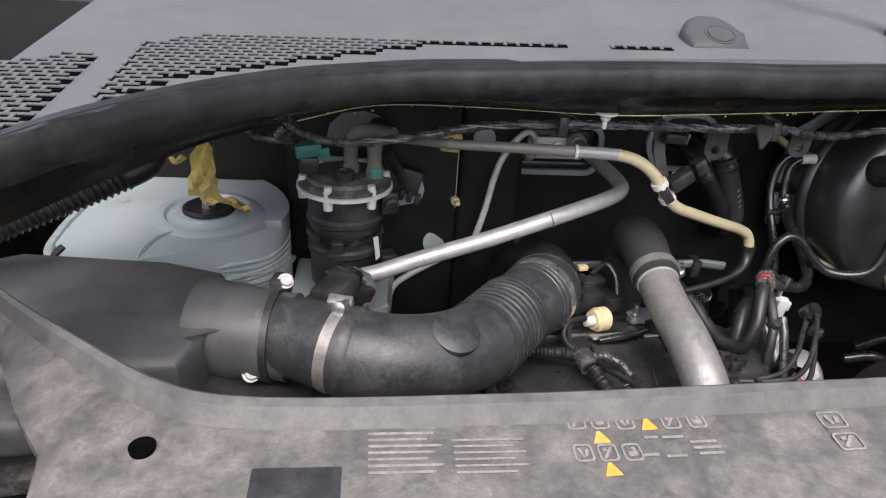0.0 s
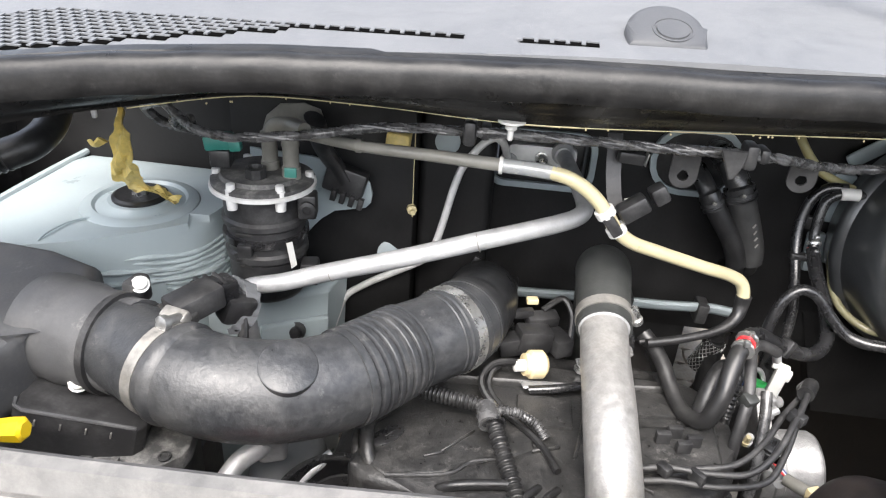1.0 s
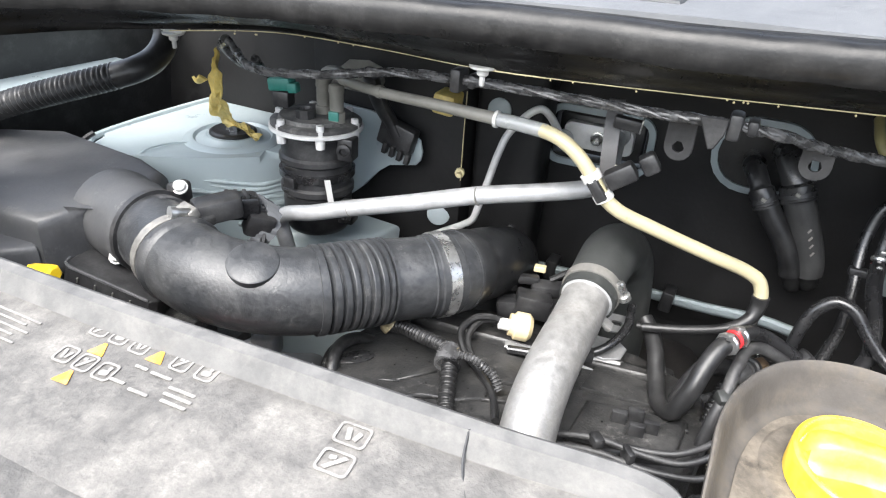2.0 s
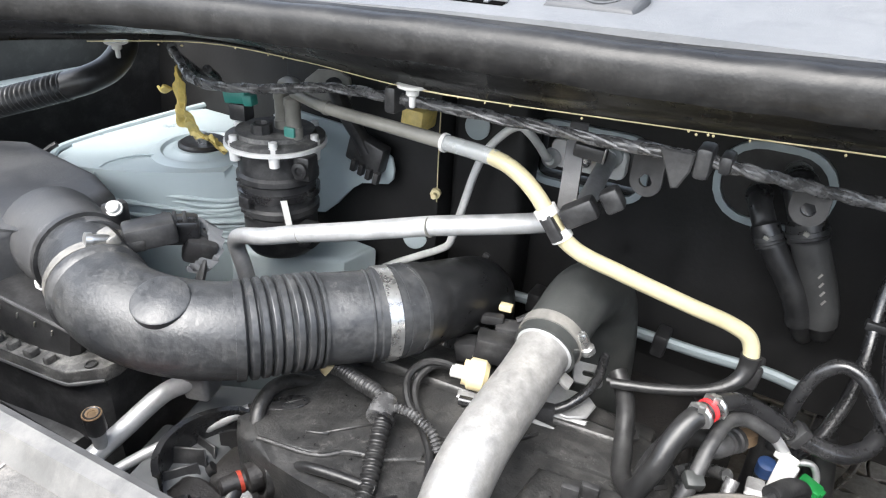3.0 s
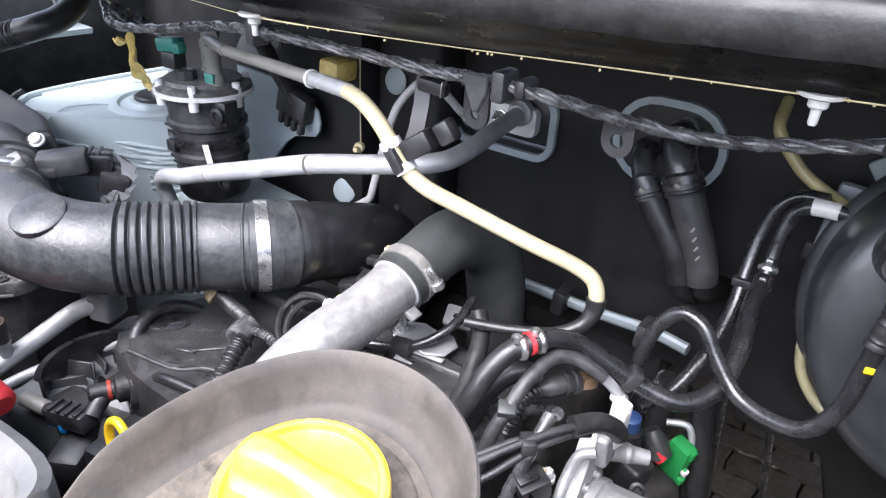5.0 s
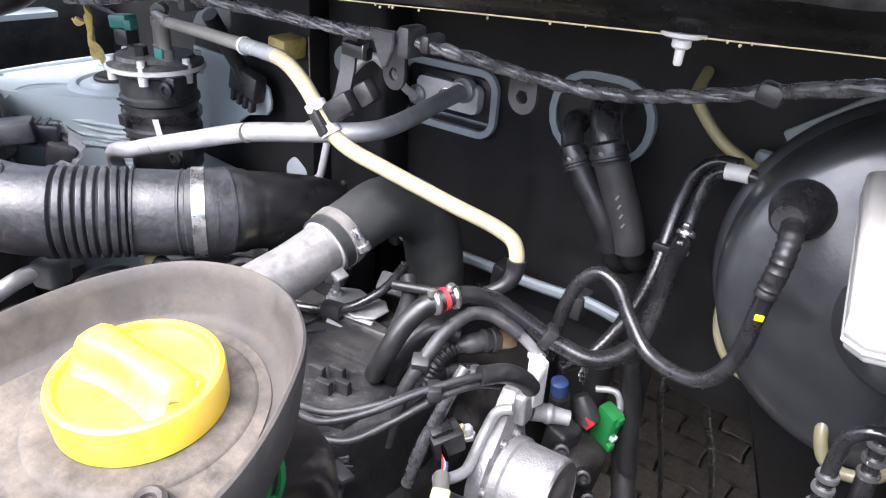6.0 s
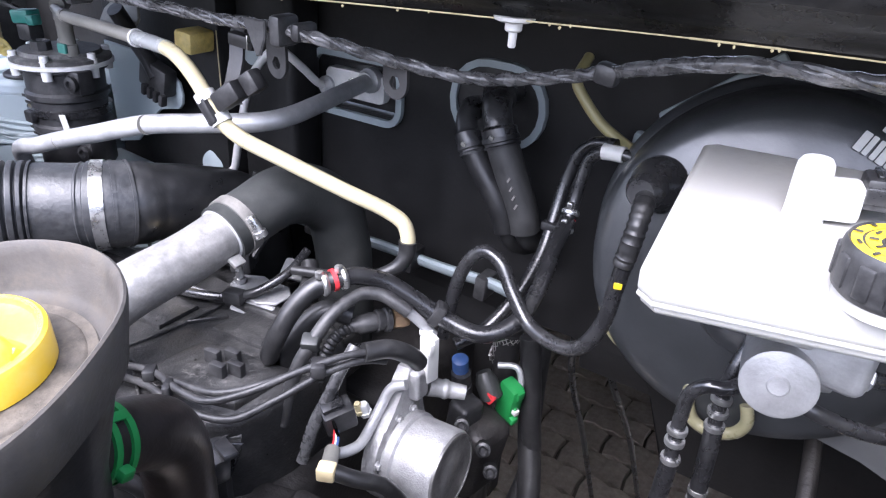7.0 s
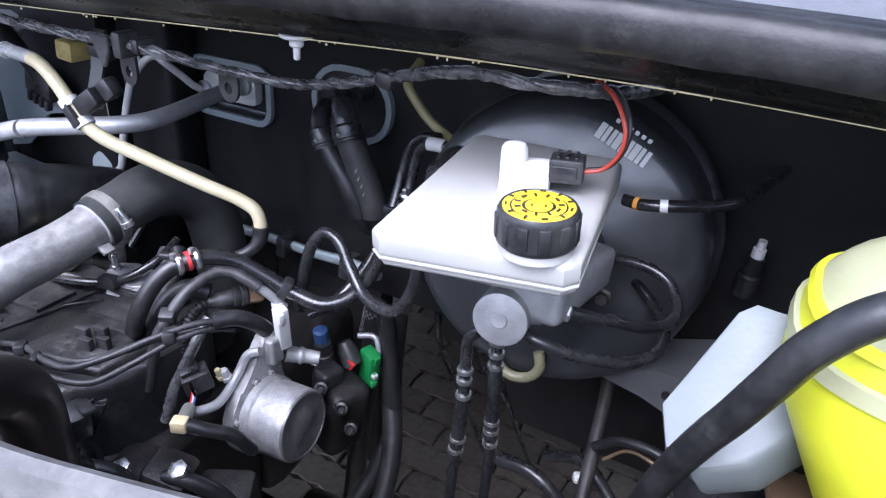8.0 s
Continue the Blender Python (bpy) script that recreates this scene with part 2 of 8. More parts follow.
def part(name, bm, material, parent, label=""):
    """Links a bmesh in world places as one mesh under a thing or a part."""
    o = ORIGIN[parent]
    me = bpy.data.meshes.new(name)
    bmesh.ops.recalc_face_normals(bm, faces=bm.faces)
    smooth(bm)
    bm.transform(Matrix.Translation(-o))
    bm.to_mesh(me)
    bm.free()
    me.materials.append(material)
    ob = new(name, me)
    ob.parent = parent
    ORIGIN[ob] = o
    if label:
        tagged(ob, label)
    return ob


def thing(name, base, label, category, group="", kind=""):
    """An Empty at the thing's base that parents its parts."""
    ob = new(name)
    ob.empty_display_size = 0.02
    ob.location = base
    ORIGIN[ob] = V(base)
    return tagged(ob, label, category, group, kind)


def solo(name, bm, material, label, category, group="", kind=""):
    """A thing that is one mesh."""
    c = sum((v.co for v in bm.verts), V(0, 0, 0)) / max(1, len(bm.verts))
    me = bpy.data.meshes.new(name)
    bmesh.ops.recalc_face_normals(bm, faces=bm.faces)
    smooth(bm)
    bm.transform(Matrix.Translation(-c))
    bm.to_mesh(me)
    bm.free()
    me.materials.append(material)
    ob = new(name, me)
    ob.location = c
    ORIGIN[ob] = c
    return tagged(ob, label, category, group, kind)


def spline(pts, res=8):
    """A smooth line through the points."""
    p = [V(q) for q in pts]
    if len(p) < 3:
        return [p[0].lerp(p[-1], i / res) for i in range(res + 1)]
    p = [p[0] * 2 - p[1]] + p + [p[-1] * 2 - p[-2]]
    out = []
    for i in range(1, len(p) - 2):
        a, b, c, d = p[i - 1:i + 3]
        ta = max((b - a).length, 1e-4) ** 0.5
        tb = max((c - b).length, 1e-4) ** 0.5
        tc = max((d - c).length, 1e-4) ** 0.5
        m2 = (c - b) + tb * ((d - c) / tc - (d - b) / (tb + tc))
        m1 = (c - b) + tb * ((b - a) / ta - (c - a) / (ta + tb))
        for k in range(res):
            t = k / res
            t2, t3 = t * t, t * t * t
            out.append((2 * t3 - 3 * t2 + 1) * b + (t3 - 2 * t2 + t) * m1 + (-2 * t3 + 3 * t2) * c + (t3 - t2) * m2)
    out.append(p[-2])
    return out


def sweep(bm, line, radius, seg=14, caps=True, flat=1.0):
    """A tube along a line; radius is a number or a function of the fraction of its length."""
    length = [0.0]
    for a, b in zip(line, line[1:]):
        length.append(length[-1] + (b - a).length)
    total = max(length[-1], 1e-6)
    tangent = (line[1] - line[0]).normalized()
    side = tangent.orthogonal().normalized()
    rings = []
    for i, p in enumerate(line):
        t = (line[min(i + 1, len(line) - 1)] - line[max(i - 1, 0)])
        t = t.normalized() if t.length > 1e-9 else tangent
        side = (side - t * side.dot(t)).normalized()
        up = t.cross(side)
        r = radius(length[i] / total) if callable(radius) else radius
        rings.append([bm.verts.new(p + (side * math.cos(a) * flat + up * math.sin(a)) * r) for a in (2 * math.pi * k / seg for k in range(seg))])
    for a, b in zip(rings, rings[1:]):
        for k in range(seg):
            bm.faces.new((a[k], a[(k + 1) % seg], b[(k + 1) % seg], b[k]))
    if caps:
        bm.faces.new(rings[0][::-1])
        bm.faces.new(rings[-1])
    return bm


def tube(pts, r, seg=14, res=8, flat=1.0):
    return sweep(bmesh.new(), spline(pts, res), r, seg, True, flat)


def lathe(p, axis, profile, seg=24, bm=None):
    """A turned shape: profile is (distance along the axis, radius)."""
    bm = bm or bmesh.new()
    axis = V(axis).normalized()
    u = axis.orthogonal().normalized()
    w = axis.cross(u)
    p = V(p)
    rings = []
    for s, r in profile:
        rings.append([bm.verts.new(p + axis * s + (u * math.cos(a) + w * math.sin(a)) * max(r, 1e-5)) for a in (2 * math.pi * k / seg for k in range(seg))])
    for a, b in zip(rings, rings[1:]):
        for k in range(seg):
            bm.faces.new((a[k], a[(k + 1) % seg], b[(k + 1) % seg], b[k]))
    bm.faces.new(rings[0][::-1])
    bm.faces.new(rings[-1])
    return bm


def box(c, size, rot=(0, 0, 0), bevel=0.003, seg=2, bm=None):
    bm = bm or bmesh.new()
    m = pose(*c, *rot) @ Matrix.Diagonal((*size, 1))
    made = bmesh.ops.create_cube(bm, size=1.0, matrix=m)
    if bevel:
        vs = set(made["verts"])
        es = [e for e in bm.edges if e.verts[0] in vs and e.verts[1] in vs]
        bmesh.ops.bevel(bm, geom=es, offset=bevel, segments=seg, profile=0.5, affect="EDGES")
    return bm


def slab(outline, z0, z1, bevel=0.003, seg=2, tilt=None, bm=None):
    """An upright prism over a plan outline, with rounded edges; tilt is a matrix that lays it elsewhere."""
    bm = bm or bmesh.new()
    lo = [bm.verts.new((x, y, z0)) for x, y in outline]
    hi = [bm.verts.new((x, y, z1)) for x, y in outline]
    n = len(lo)
    fs = [bm.faces.new(lo[::-1]), bm.faces.new(hi)]
    fs += [bm.faces.new((lo[i], lo[(i + 1) % n], hi[(i + 1) % n], hi[i])) for i in range(n)]
    if bevel:
        es = list({e for f in fs[:2] for e in f.edges})
        bmesh.ops.bevel(bm, geom=es, offset=bevel, segments=seg, profile=0.5, affect="EDGES")
    if tilt is not None:
        bm.transform(tilt)
    return bm


def rounded(w, h, r, n=5):
    """A rectangle's outline with round corners."""
    out = []
    for cx, cy, a0 in ((w / 2 - r, h / 2 - r, 0), (-w / 2 + r, h / 2 - r, 90), (-w / 2 + r, -h / 2 + r, 180), (w / 2 - r, -h / 2 + r, 270)):
        out += [(cx + r * math.cos(radians(a0 + 90 * k / n)), cy + r * math.sin(radians(a0 + 90 * k / n))) for k in range(n + 1)]
    return out


def loft(sections, closed=True, caps=True, bm=None):
    """Skin over rows of points."""
    bm = bm or bmesh.new()
    rows = [[bm.verts.new(p) for p in s] for s in sections]
    n = len(rows[0])
    for a, b in zip(rows, rows[1:]):
        for k in range(n if closed else n - 1):
            bm.faces.new((a[k], a[(k + 1) % n], b[(k + 1) % n], b[k]))
    if caps and closed:
        bm.faces.new(rows[0][::-1])
        bm.faces.new(rows[-1])
    return bm


def ring_plate(w, h, r, band, depth, m):
    """A flat frame with a rounded rectangular hole."""
    bm = bmesh.new()
    o, i = rounded(w, h, r), rounded(w - 2 * band, h - 2 * band, max(r - band, 0.002))
    secs = [[(x, y, 0) for x, y in o], [(x, y, depth) for x, y in o], [(x, y, depth) for x, y in i], [(x, y, 0) for x, y in i]]
    loft(secs + [secs[0]], True, False, bm)
    bmesh.ops.remove_doubles(bm, verts=bm.verts, dist=1e-6)
    bm.transform(m)
    return bm


def screw(name, p, axis, r, parent, material=None, label=""):
    return part(name, lathe(p, axis, [(0, r * 1.25), (r * 0.35, r * 1.25), (r * 0.4, r), (r * 1.1, r * 0.95), (r * 1.3, r * 0.7), (r * 1.15, r * 0.45), (r * 0.9, r * 0.4)], 12), material or STEEL, parent, label)


def clamp_band(name, p, axis, r, width, parent, material=None, label="", turn=0.0, toward=None):
    """A hose clamp with a worm screw."""
    axis = V(axis).normalized()
    band = part(name, lathe(V(p) - axis * width / 2, axis, [(0, r * 0.98), (0, r * 1.025), (width, r * 1.025), (width, r * 0.98)], 32), material or STEEL, parent, label)
    u = Matrix.Rotation(turn, 3, axis) @ axis.orthogonal().normalized()
    if toward is not None:
        u = V(toward)
        u = (u - axis * u.dot(axis)).normalized()
    w = axis.cross(u)
    q = V(p) + u * r * 1.08
    part("worm_screw", lathe(q - w * width * 0.9, w, [(0, width * 0.28), (width * 0.3, width * 0.42), (width * 1.5, width * 0.42), (width * 1.5, width * 0.6), (width * 2.0, width * 0.6), (width * 2.1, width * 0.3)], 10), STEEL, band)
    return band


# ---- ground under the van ----
g = bmesh.new()
for s in ((-150, -150), (150, -150), (150, 150), (-150, 150)):
    g.verts.new((s[0], s[1], 0))
g.faces.new(g.verts)
ground = solo("ground", g, SAND, "dark sandy ground between concrete pavers", "ground", kind="structure")

# ---- van body round the engine bay ----
SEAL = [(-0.30, 0.06, 1.385), (-0.20, 0.20, 1.43), (-0.135, 0.31, 1.452), (-0.08, 0.375, 1.46), (-0.02, 0.432, 1.463), (0.07, 0.484, 1.464), (0.17, 0.510, 1.465), (0.30, 0.528, 1.467), (0.45, 0.536, 1.469), (0.54, 0.540, 1.472), (0.64, 0.546, 1.475), (0.72, 0.552, 1.477), (0.80, 0.558, 1.478), (0.90, 0.560, 1.478), (1.10, 0.55, 1.475), (1.30, 0.50, 1.465)]
EDGE = [(-0.30, 0.10, 1.345), (-0.19, 0.25, 1.385), (-0.115, 0.36, 1.405), (-0.05, 0.45, 1.413), (0.005, 0.505, 1.415), (0.07, 0.562, 1.415), (0.17, 0.567, 1.415), (0.28, 0.553, 1.416), (0.42, 0.566, 1.419), (0.53, 0.572, 1.424), (0.63, 0.578, 1.428), (0.72, 0.586, 1.431), (0.80, 0.594, 1.432), (0.90, 0.594, 1.433), (1.10, 0.58, 1.43), (1.30, 0.53, 1.42)]
SEAL = [(x, y, z - 0.012) for x, y, z in SEAL]
seal_line, edge_line = spline(SEAL, 6), spline(EDGE, 6)
secs = []
for s, e in zip(seal_line, edge_line):
    top = V(s.x, s.y, s.z - 0.008)
    mid = top.lerp(e, 0.42)
    mid2 = mid.lerp(e, 0.25)
    low = top.lerp(e, 0.72)
    secs.append([top + V(0, 0.016, 0.010), top + V(0, -0.004, 0.004), top + V(0, -0.004, -0.004), mid + V(0, -0.0035, 0.001), mid2 + V(0, -0.0035, 0), low + V(0, -0.0033, 0), e + V(0, -0.003, 0.004), e, e + V(0, 0.02, 0.001), e + V(0, 0.05, 0.012), V(e.x, e.y + 0.06, s.z - 0.004)])
flange = thing("cowl_flange", (0.4, 0.6, 1.41), "black painted steel cowl flange, scuffed and dusty", "trim", kind="structure")
part("flange", loft(secs, True, True), FLANGE, flange)
# mastic bead in short uneven runs along the lower edge
bead = bmesh.new()
rnd = random.Random(3)
i = 24
while i < len(edge_line) - 8:
    n = rnd.randint(3, 7)
    run = [p + V(0, 0.001, -0.0015) for p in edge_line[i:i + n]]
    if len(run) > 2:
        sweep(bead, run, rnd.uniform(0.0003, 0.0006), 5)
    i += n - 1
for k in range(34):
    p = rnd.choice(edge_line[26:-10])
    lathe(p + V(rnd.uniform(-0.02, 0.02), 0, -0.003), (0, 0, 1), [(0, 0.0003), (0.0008, rnd.uniform(0.0006, 0.0010)), (0.0016, 0.0003)], 6, bead)
part("mastic_bead", bead, MASTIC, flange, "uneven yellowish mastic bead")

hood_seal = thing("hood_seal", (0.3, 0.54, 1.455), "weathered black rubber bonnet seal on the cowl edge", "seal")
bm = bmesh.new()
wob = [p + V(0, 0, 0.0006 * noise.noise(p * 14)) for p in spline(SEAL, 14)]
SECTION = [(0.008, 0.009), (0.002, 0.0108), (-0.004, 0.0096), (-0.0078, 0.0062), (-0.0094, 0.0010), (-0.0098, -0.0050), (-0.0094, -0.0105), (-0.0070, -0.0145), (0.004, -0.0150), (0.009, -0.006)]
loft([[p + V(0, dy, dz + 0.0004 * math.sin(i * 0.9 + k)) for k, (dy, dz) in enumerate(SECTION)] for i, p in enumerate(wob)], True, True, bm)
part("bulb", bm, LIP, hood_seal)
part("lip", loft([[p + V(0, 0.003, 0.006), p + V(0, 0.008, 0.0105), p + V(0, 0.021, 0.0115), p + V(0, 0.022, 0.006)] for p in wob]), LIP, hood_seal, "greyish dusty upper lip")

cowl = thing("cowl_panel", (0.3, 0.75, 1.48), "grey grained plastic windscreen cowl panel", "cowl panel", kind="structure")


def cowl_z(x, y):
    return 1.4635 + 0.125 * (y - 0.54) + 0.020 * min(0.35, x - 0.083)


secs = []
for p in seal_line[6:]:
    row = []
    for k in range(9):
        y = p.y + 0.014 + (1.06 - p.y) * (k / 8) ** 1.3
        row.append(V(p.x, y, cowl_z(p.x, y)))
    row += [V(q.x, q.y, q.z - 0.012) for q in row[::-1]]
    secs.append(row)
part("panel", loft(secs), GREYP, cowl)
# grille: black cells on the panel stand in for shade, staggered lattice over them


def seal_y(x):
    best = min(seal_line, key=lambda q: abs(q.x - x))
    return best.y


def grille(x0, x1, back, name):
    lat, dark = bmesh.new(), bmesh.new()
    dx, dy = 0.0112, 0.0078
    for i in range(int((x1 - x0) / dx)):
        x = x0 + i * dx
        lo, hi = max(seal_y(x) + 0.012, back(x) - 0.0079 * max(1.0, 9.0 - 62.0 * (x + 0.02))), back(x)
        j = math.ceil(lo / dy)
        while j * dy < hi:
            y = j * dy
            xo = x + (dx / 2 if j % 2 else 0)
            z = cowl_z(xo, y) + 0.0016
            box((xo, y, z), (0.0030, dy, 0.0010), (7, 0, 0), 0, bm=lat)
            box((xo + dx / 2, y + dy / 2, z + 0.0003), (dx + 0.0005, 0.0024, 0.0010), (7, 0, 0), 0, bm=lat)
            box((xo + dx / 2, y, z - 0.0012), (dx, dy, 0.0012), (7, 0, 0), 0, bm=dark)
            j += 1
    part(name, lat, GREYP, cowl)
    tagged(part("grille_pocket", dark, HOLESHADE, cowl, "black sheet on the cowl standing in for shade behind the grille"), kind="stuff")


grille(-0.118, 0.236, lambda x: min(0.574, 0.548 + 0.9 * (x + 0.118)), "grille")
grille(0.270, 0.330, lambda x: 0.574, "grille")
grille(-0.215, -0.14, lambda x: 0.50 + 0.5 * (x + 0.14) + 0.03, "grille")
kx, ky = 0.381, 0.574
kz = cowl_z(kx, ky)
arch = [(-0.029, -0.012), (0.029, -0.012), (0.029, 0.012)] + [(0.029 * math.cos(math.pi * k / 16), 0.012 + 0.032 * math.sin(math.pi * k / 16)) for k in range(1, 16)] + [(-0.029, 0.012)]
BM_ = pose(kx, ky + 0.016, kz - 0.004, 24, 0, 0)
dome = part("wiper_boss", slab(arch, -0.01, 0.012, 0.007, 4, BM_), BOSS, cowl, "arched dark grey wiper boss with a round plug")
part("boss_plug", lathe(BM_ @ V(0.004, 0.008, 0.011), BM_.to_3x3() @ V(0, 0, 1), [(0, 0.0150), (0.0016, 0.0150), (0.0016, 0.0138), (0.0006, 0.0136), (0.0006, 0.0122), (0.0022, 0.0118), (0.0024, 0.0)], 36), BOSS, dome)
part("yellow_mark", lathe(BM_ @ V(-0.0185, 0.026, 0.0085), BM_.to_3x3() @ V(-0.3, 0.3, 1), [(0, 0.0026), (0.0012, 0.002)], 8), YELLOW, dome)

wiper = thing("wiper_arm", (0.60, 0.66, 1.49), "black wiper arm on its round spindle cap", "wiper arm")
part("arm", tube([(0.605, 0.645, 1.515), (0.585, 0.68, 1.535), (0.52, 0.78, 1.56), (0.44, 0.92, 1.585)], lambda s: 0.010 - 0.004 * s, 10, 6, 0.6), GLOSS, wiper)
part("spindle_cap", lathe((0.61, 0.64, 1.485), (0, 0, 1), [(0, 0.021), (0.02, 0.019), (0.03, 0.012), (0.032, 0.003)], 20), BLACK, wiper)

# out of view; added to block light from behind the bay
screen = thing("windscreen", (0.3, 1.3, 1.55), "dark sloping windscreen above the cowl", "windscreen", kind="structure")
part("glass", box((0.3, 1.42, 1.86), (1.5, 0.006, 0.95), (-49, 0, 0), 0.002), GLASS, screen)

# bulkhead: joined panels of one firewall with a port cut through
fw = thing("wall_firewall", (0.4, 0.85, 1.03), "black padded bulkhead behind the engine", "bulkhead", kind="structure")
PX, PZ, PW, PH = 0.318, 1.288, 0.108, 0.052
part("pad", box((-0.118, 0.860, 1.235), (0.764, 0.03, 0.43), bevel=0), FIRE, fw)
part("pad", box((0.785, 0.860, 1.262), (0.826, 0.03, 0.376), bevel=0), FIRE, fw)
part("lower_pad", slab([(-0.20, -0.10), (0.16, -0.10), (0.16, 0.06), (-0.26, 0.06), (-0.24, 0.03)], 0, 0.028, 0.004, 2, pose(0.93, 0.872, 1.06, 90)), FIRE, fw)
part("pad", box((PX, 0.860, (PZ - PH / 2 + 1.02) / 2), (PW, 0.03, PZ - PH / 2 - 1.02), bevel=0), FIRE, fw)
part("pad", box((PX, 0.860, (PZ + PH / 2 + 1.45) / 2), (PW, 0.03, 1.45 - PZ - PH / 2), bevel=0), FIRE, fw)
part("stepped_pad", box((0.0675, 0.811, 1.21), (0.215, 0.072, 0.38), bevel=0.004, seg=2), FIRE, fw)
part("stepped_pad", box((0.220, 0.822, 1.21), (0.088, 0.050, 0.38), bevel=0.010, seg=3), FIRE, fw)
part("lower_pad", box((0.450, 0.862, 0.93), (0.176, 0.03, 0.30), bevel=0.004), FIRE, fw)
part("lower_pad", box((0.690, 0.864, 1.06), (0.14, 0.026, 0.052), bevel=0.006), FIRE, fw)
solo("underbody", box((0.3, 2.25, 1.11), (1.7, 2.74, 0.06), bevel=0.01), DARKMETAL, "dark underside of the cab floor", "underbody", kind="structure")
# rear wall out of view, added to darken the ground under the van
solo("wall_rear", box((0.3, 3.6, 0.63), (1.72, 0.05, 1.0), bevel=0.01), DARKMETAL, "added unseen rear wall keeping light off the ground", "underbody", kind="structure")

# side walls out of view, added to block light under the cab
for x in (-0.56, 1.18):
    solo("sill", box((x, 2.25, 0.62), (0.05, 2.76, 0.98), bevel=0.01), DARKMETAL, "added unseen side wall keeping light off the ground", "sill", kind="structure")
# both wing walls run down to z 0.25 to block light
lw = thing("wall_left", (-0.4, 0.5, 1.0), "dark inner wing wall of the engine bay", "inner wing", kind="structure")
part("wing_panel", loft([[V(-0.40, y, 0.25), V(-0.385, y, 1.1), V(-0.36, y, 1.28), V(-0.33 - 0.12 * (y < 0.3), y, 1.37), V(-0.5, y, 1.39), V(-0.5, y, 0.25)] for y in (0.0, 0.2, 0.4, 0.6, 0.85)]), BLACK, lw)
part("wing_rail", loft([[V(-0.36, y, 1.285), V(-0.315, y, 1.292), V(-0.312, y, 1.300), V(-0.36, y, 1.302)] for y in (0.50, 0.6, 0.7, 0.74)]), BODY, lw, "pale blue-grey painted flange")
rw = thing("wall_right", (1.15, 0.5, 1.0), "dark inner wing wall of the engine bay", "inner wing", kind="structure")
part("wing_panel", loft([[V(1.17, y, 0.25), V(1.16, y, 1.1), V(1.14, y, 1.30), V(1.20, y, 1.42), V(1.3, y, 1.42), V(1.3, y, 0.25)] for y in (0.05, 0.25, 0.45, 0.65, 0.87)]), BLACK, rw)
solo("undertray", box((0.02, 0.42, 0.60), (0.86, 0.84, 0.02), bevel=0.005), DARKMETAL, "grimy black undertray below the engine", "undertray", kind="structure")
# carried down to z 0.25 to keep light off the ground
solo("wall_front", box((0.35, 0.20, 0.76), (1.65, 0.04, 1.02), bevel=0.01), BLACK, "black radiator carrier behind the grille", "radiator carrier", kind="structure")

# ---- front panel ----
fp = thing("front_panel", (0.25, 0.25, 1.29), "dusty grey plastic lock panel with printed warning symbols", "front panel")
inner = [(-0.215, 0.425), (-0.189, 0.398), (-0.11, 0.335), (-0.05, 0.293), (-0.014, 0.281), (0.15, 0.280), (0.30, 0.2872), (0.40, 0.2925), (0.474, 0.2965), (0.484, 0.288), (0.486, 0.25), (0.496, 0.222), (0.608, 0.222), (0.620, 0.25), (0.626, 0.300), (0.640, 0.322), (0.72, 0.341), (0.80, 0.362), (1.02, 0.43)]
il = [V(x, y, 0) for x, y in inner]
il = spline(il, 6)
# front edge of the panel towards the wing corner: inner x, then the front point
FRONT = [(-0.215, -0.190, 0.385), (-0.189, -0.168, 0.345), (-0.15, -0.137, 0.296), (-0.11, -0.110, 0.262), (-0.08, -0.098, 0.212), (-0.05, -0.060, 0.206), (-0.014, -0.014, 0.206)]
secs = []
rim_rows = []
for p in il:
    back = V(p.x, p.y, 1.318)
    t = (p.x + 0.215) / 1.235
    depth = 0.075 + 0.02 * math.sin(max(0, t) * 3)
    if p.x < -0.02:
        depth = 0.075 if p.x > -0.105 else max(0.035, 0.075 + 0.4 * (p.x + 0.105))
    d = V(-0.12 if p.x > 0.6 else 0, -1, 0).normalized()
    if p.x < -0.014:
        k = max(i for i in range(len(FRONT) - 1) if FRONT[i][0] <= p.x + 1e-6 or i == 0)
        (x0, ax, ay), (x1, bx, by) = FRONT[k], FRONT[k + 1]
        f = min(1.0, max(0.0, (p.x - x0) / (x1 - x0)))
        d = V(ax + (bx - ax) * f, ay + (by - ay) * f, 0) - V(p.x, p.y, 0)
        depth = d.length
        d.normalize()
    row = [back + V(0, 0, -0.06), back + V(0, 0, 0.002), back + d * 0.003 + V(0, 0, 0.0045), back + d * 0.009 + V(0, 0, 0.0030), back + d * 0.015 + V(0, 0, -0.0072)]
    for k in range(1, 6):
        q = back + d * (0.015 + (depth - 0.015) * k / 5)
        row.append(V(q.x, q.y, 1.3105 - 0.010 * k / 5 - 0.003 * (k / 5) ** 6))
    q = back + d * depth
    row += [V(q.x, q.y, 1.288), V(q.x, q.y + 0.012, 1.282), V(back.x, back.y - 0.006, 1.30)]
    secs.append(row)
    rim_rows.append([row[1] + V(0, 0.0012, -0.02), row[1] + V(0, 0.0012, 0.0008), row[2] + V(0, 0, 0.0012), row[3] + V(0, 0, 0.0012), row[4] + V(0, 0, 0.0006), row[3] - V(0, 0, 0.006)])
part("body", loft(secs), PANEL, fp)
part("rear_rim", loft(rim_rows), RIM, fp, "darker rolled rear rim")


def on_panel(x, y, up=0.0006):
    depth = 0.060 + 0.02 * math.sin(max(0.0, x + 0.215) / 1.235 * 3) if x > -0.014 else 0.060
    return 1.3105 - 0.010 * (0.266 + 0.035 * max(0.0, x - 0.15) - y) / depth + up


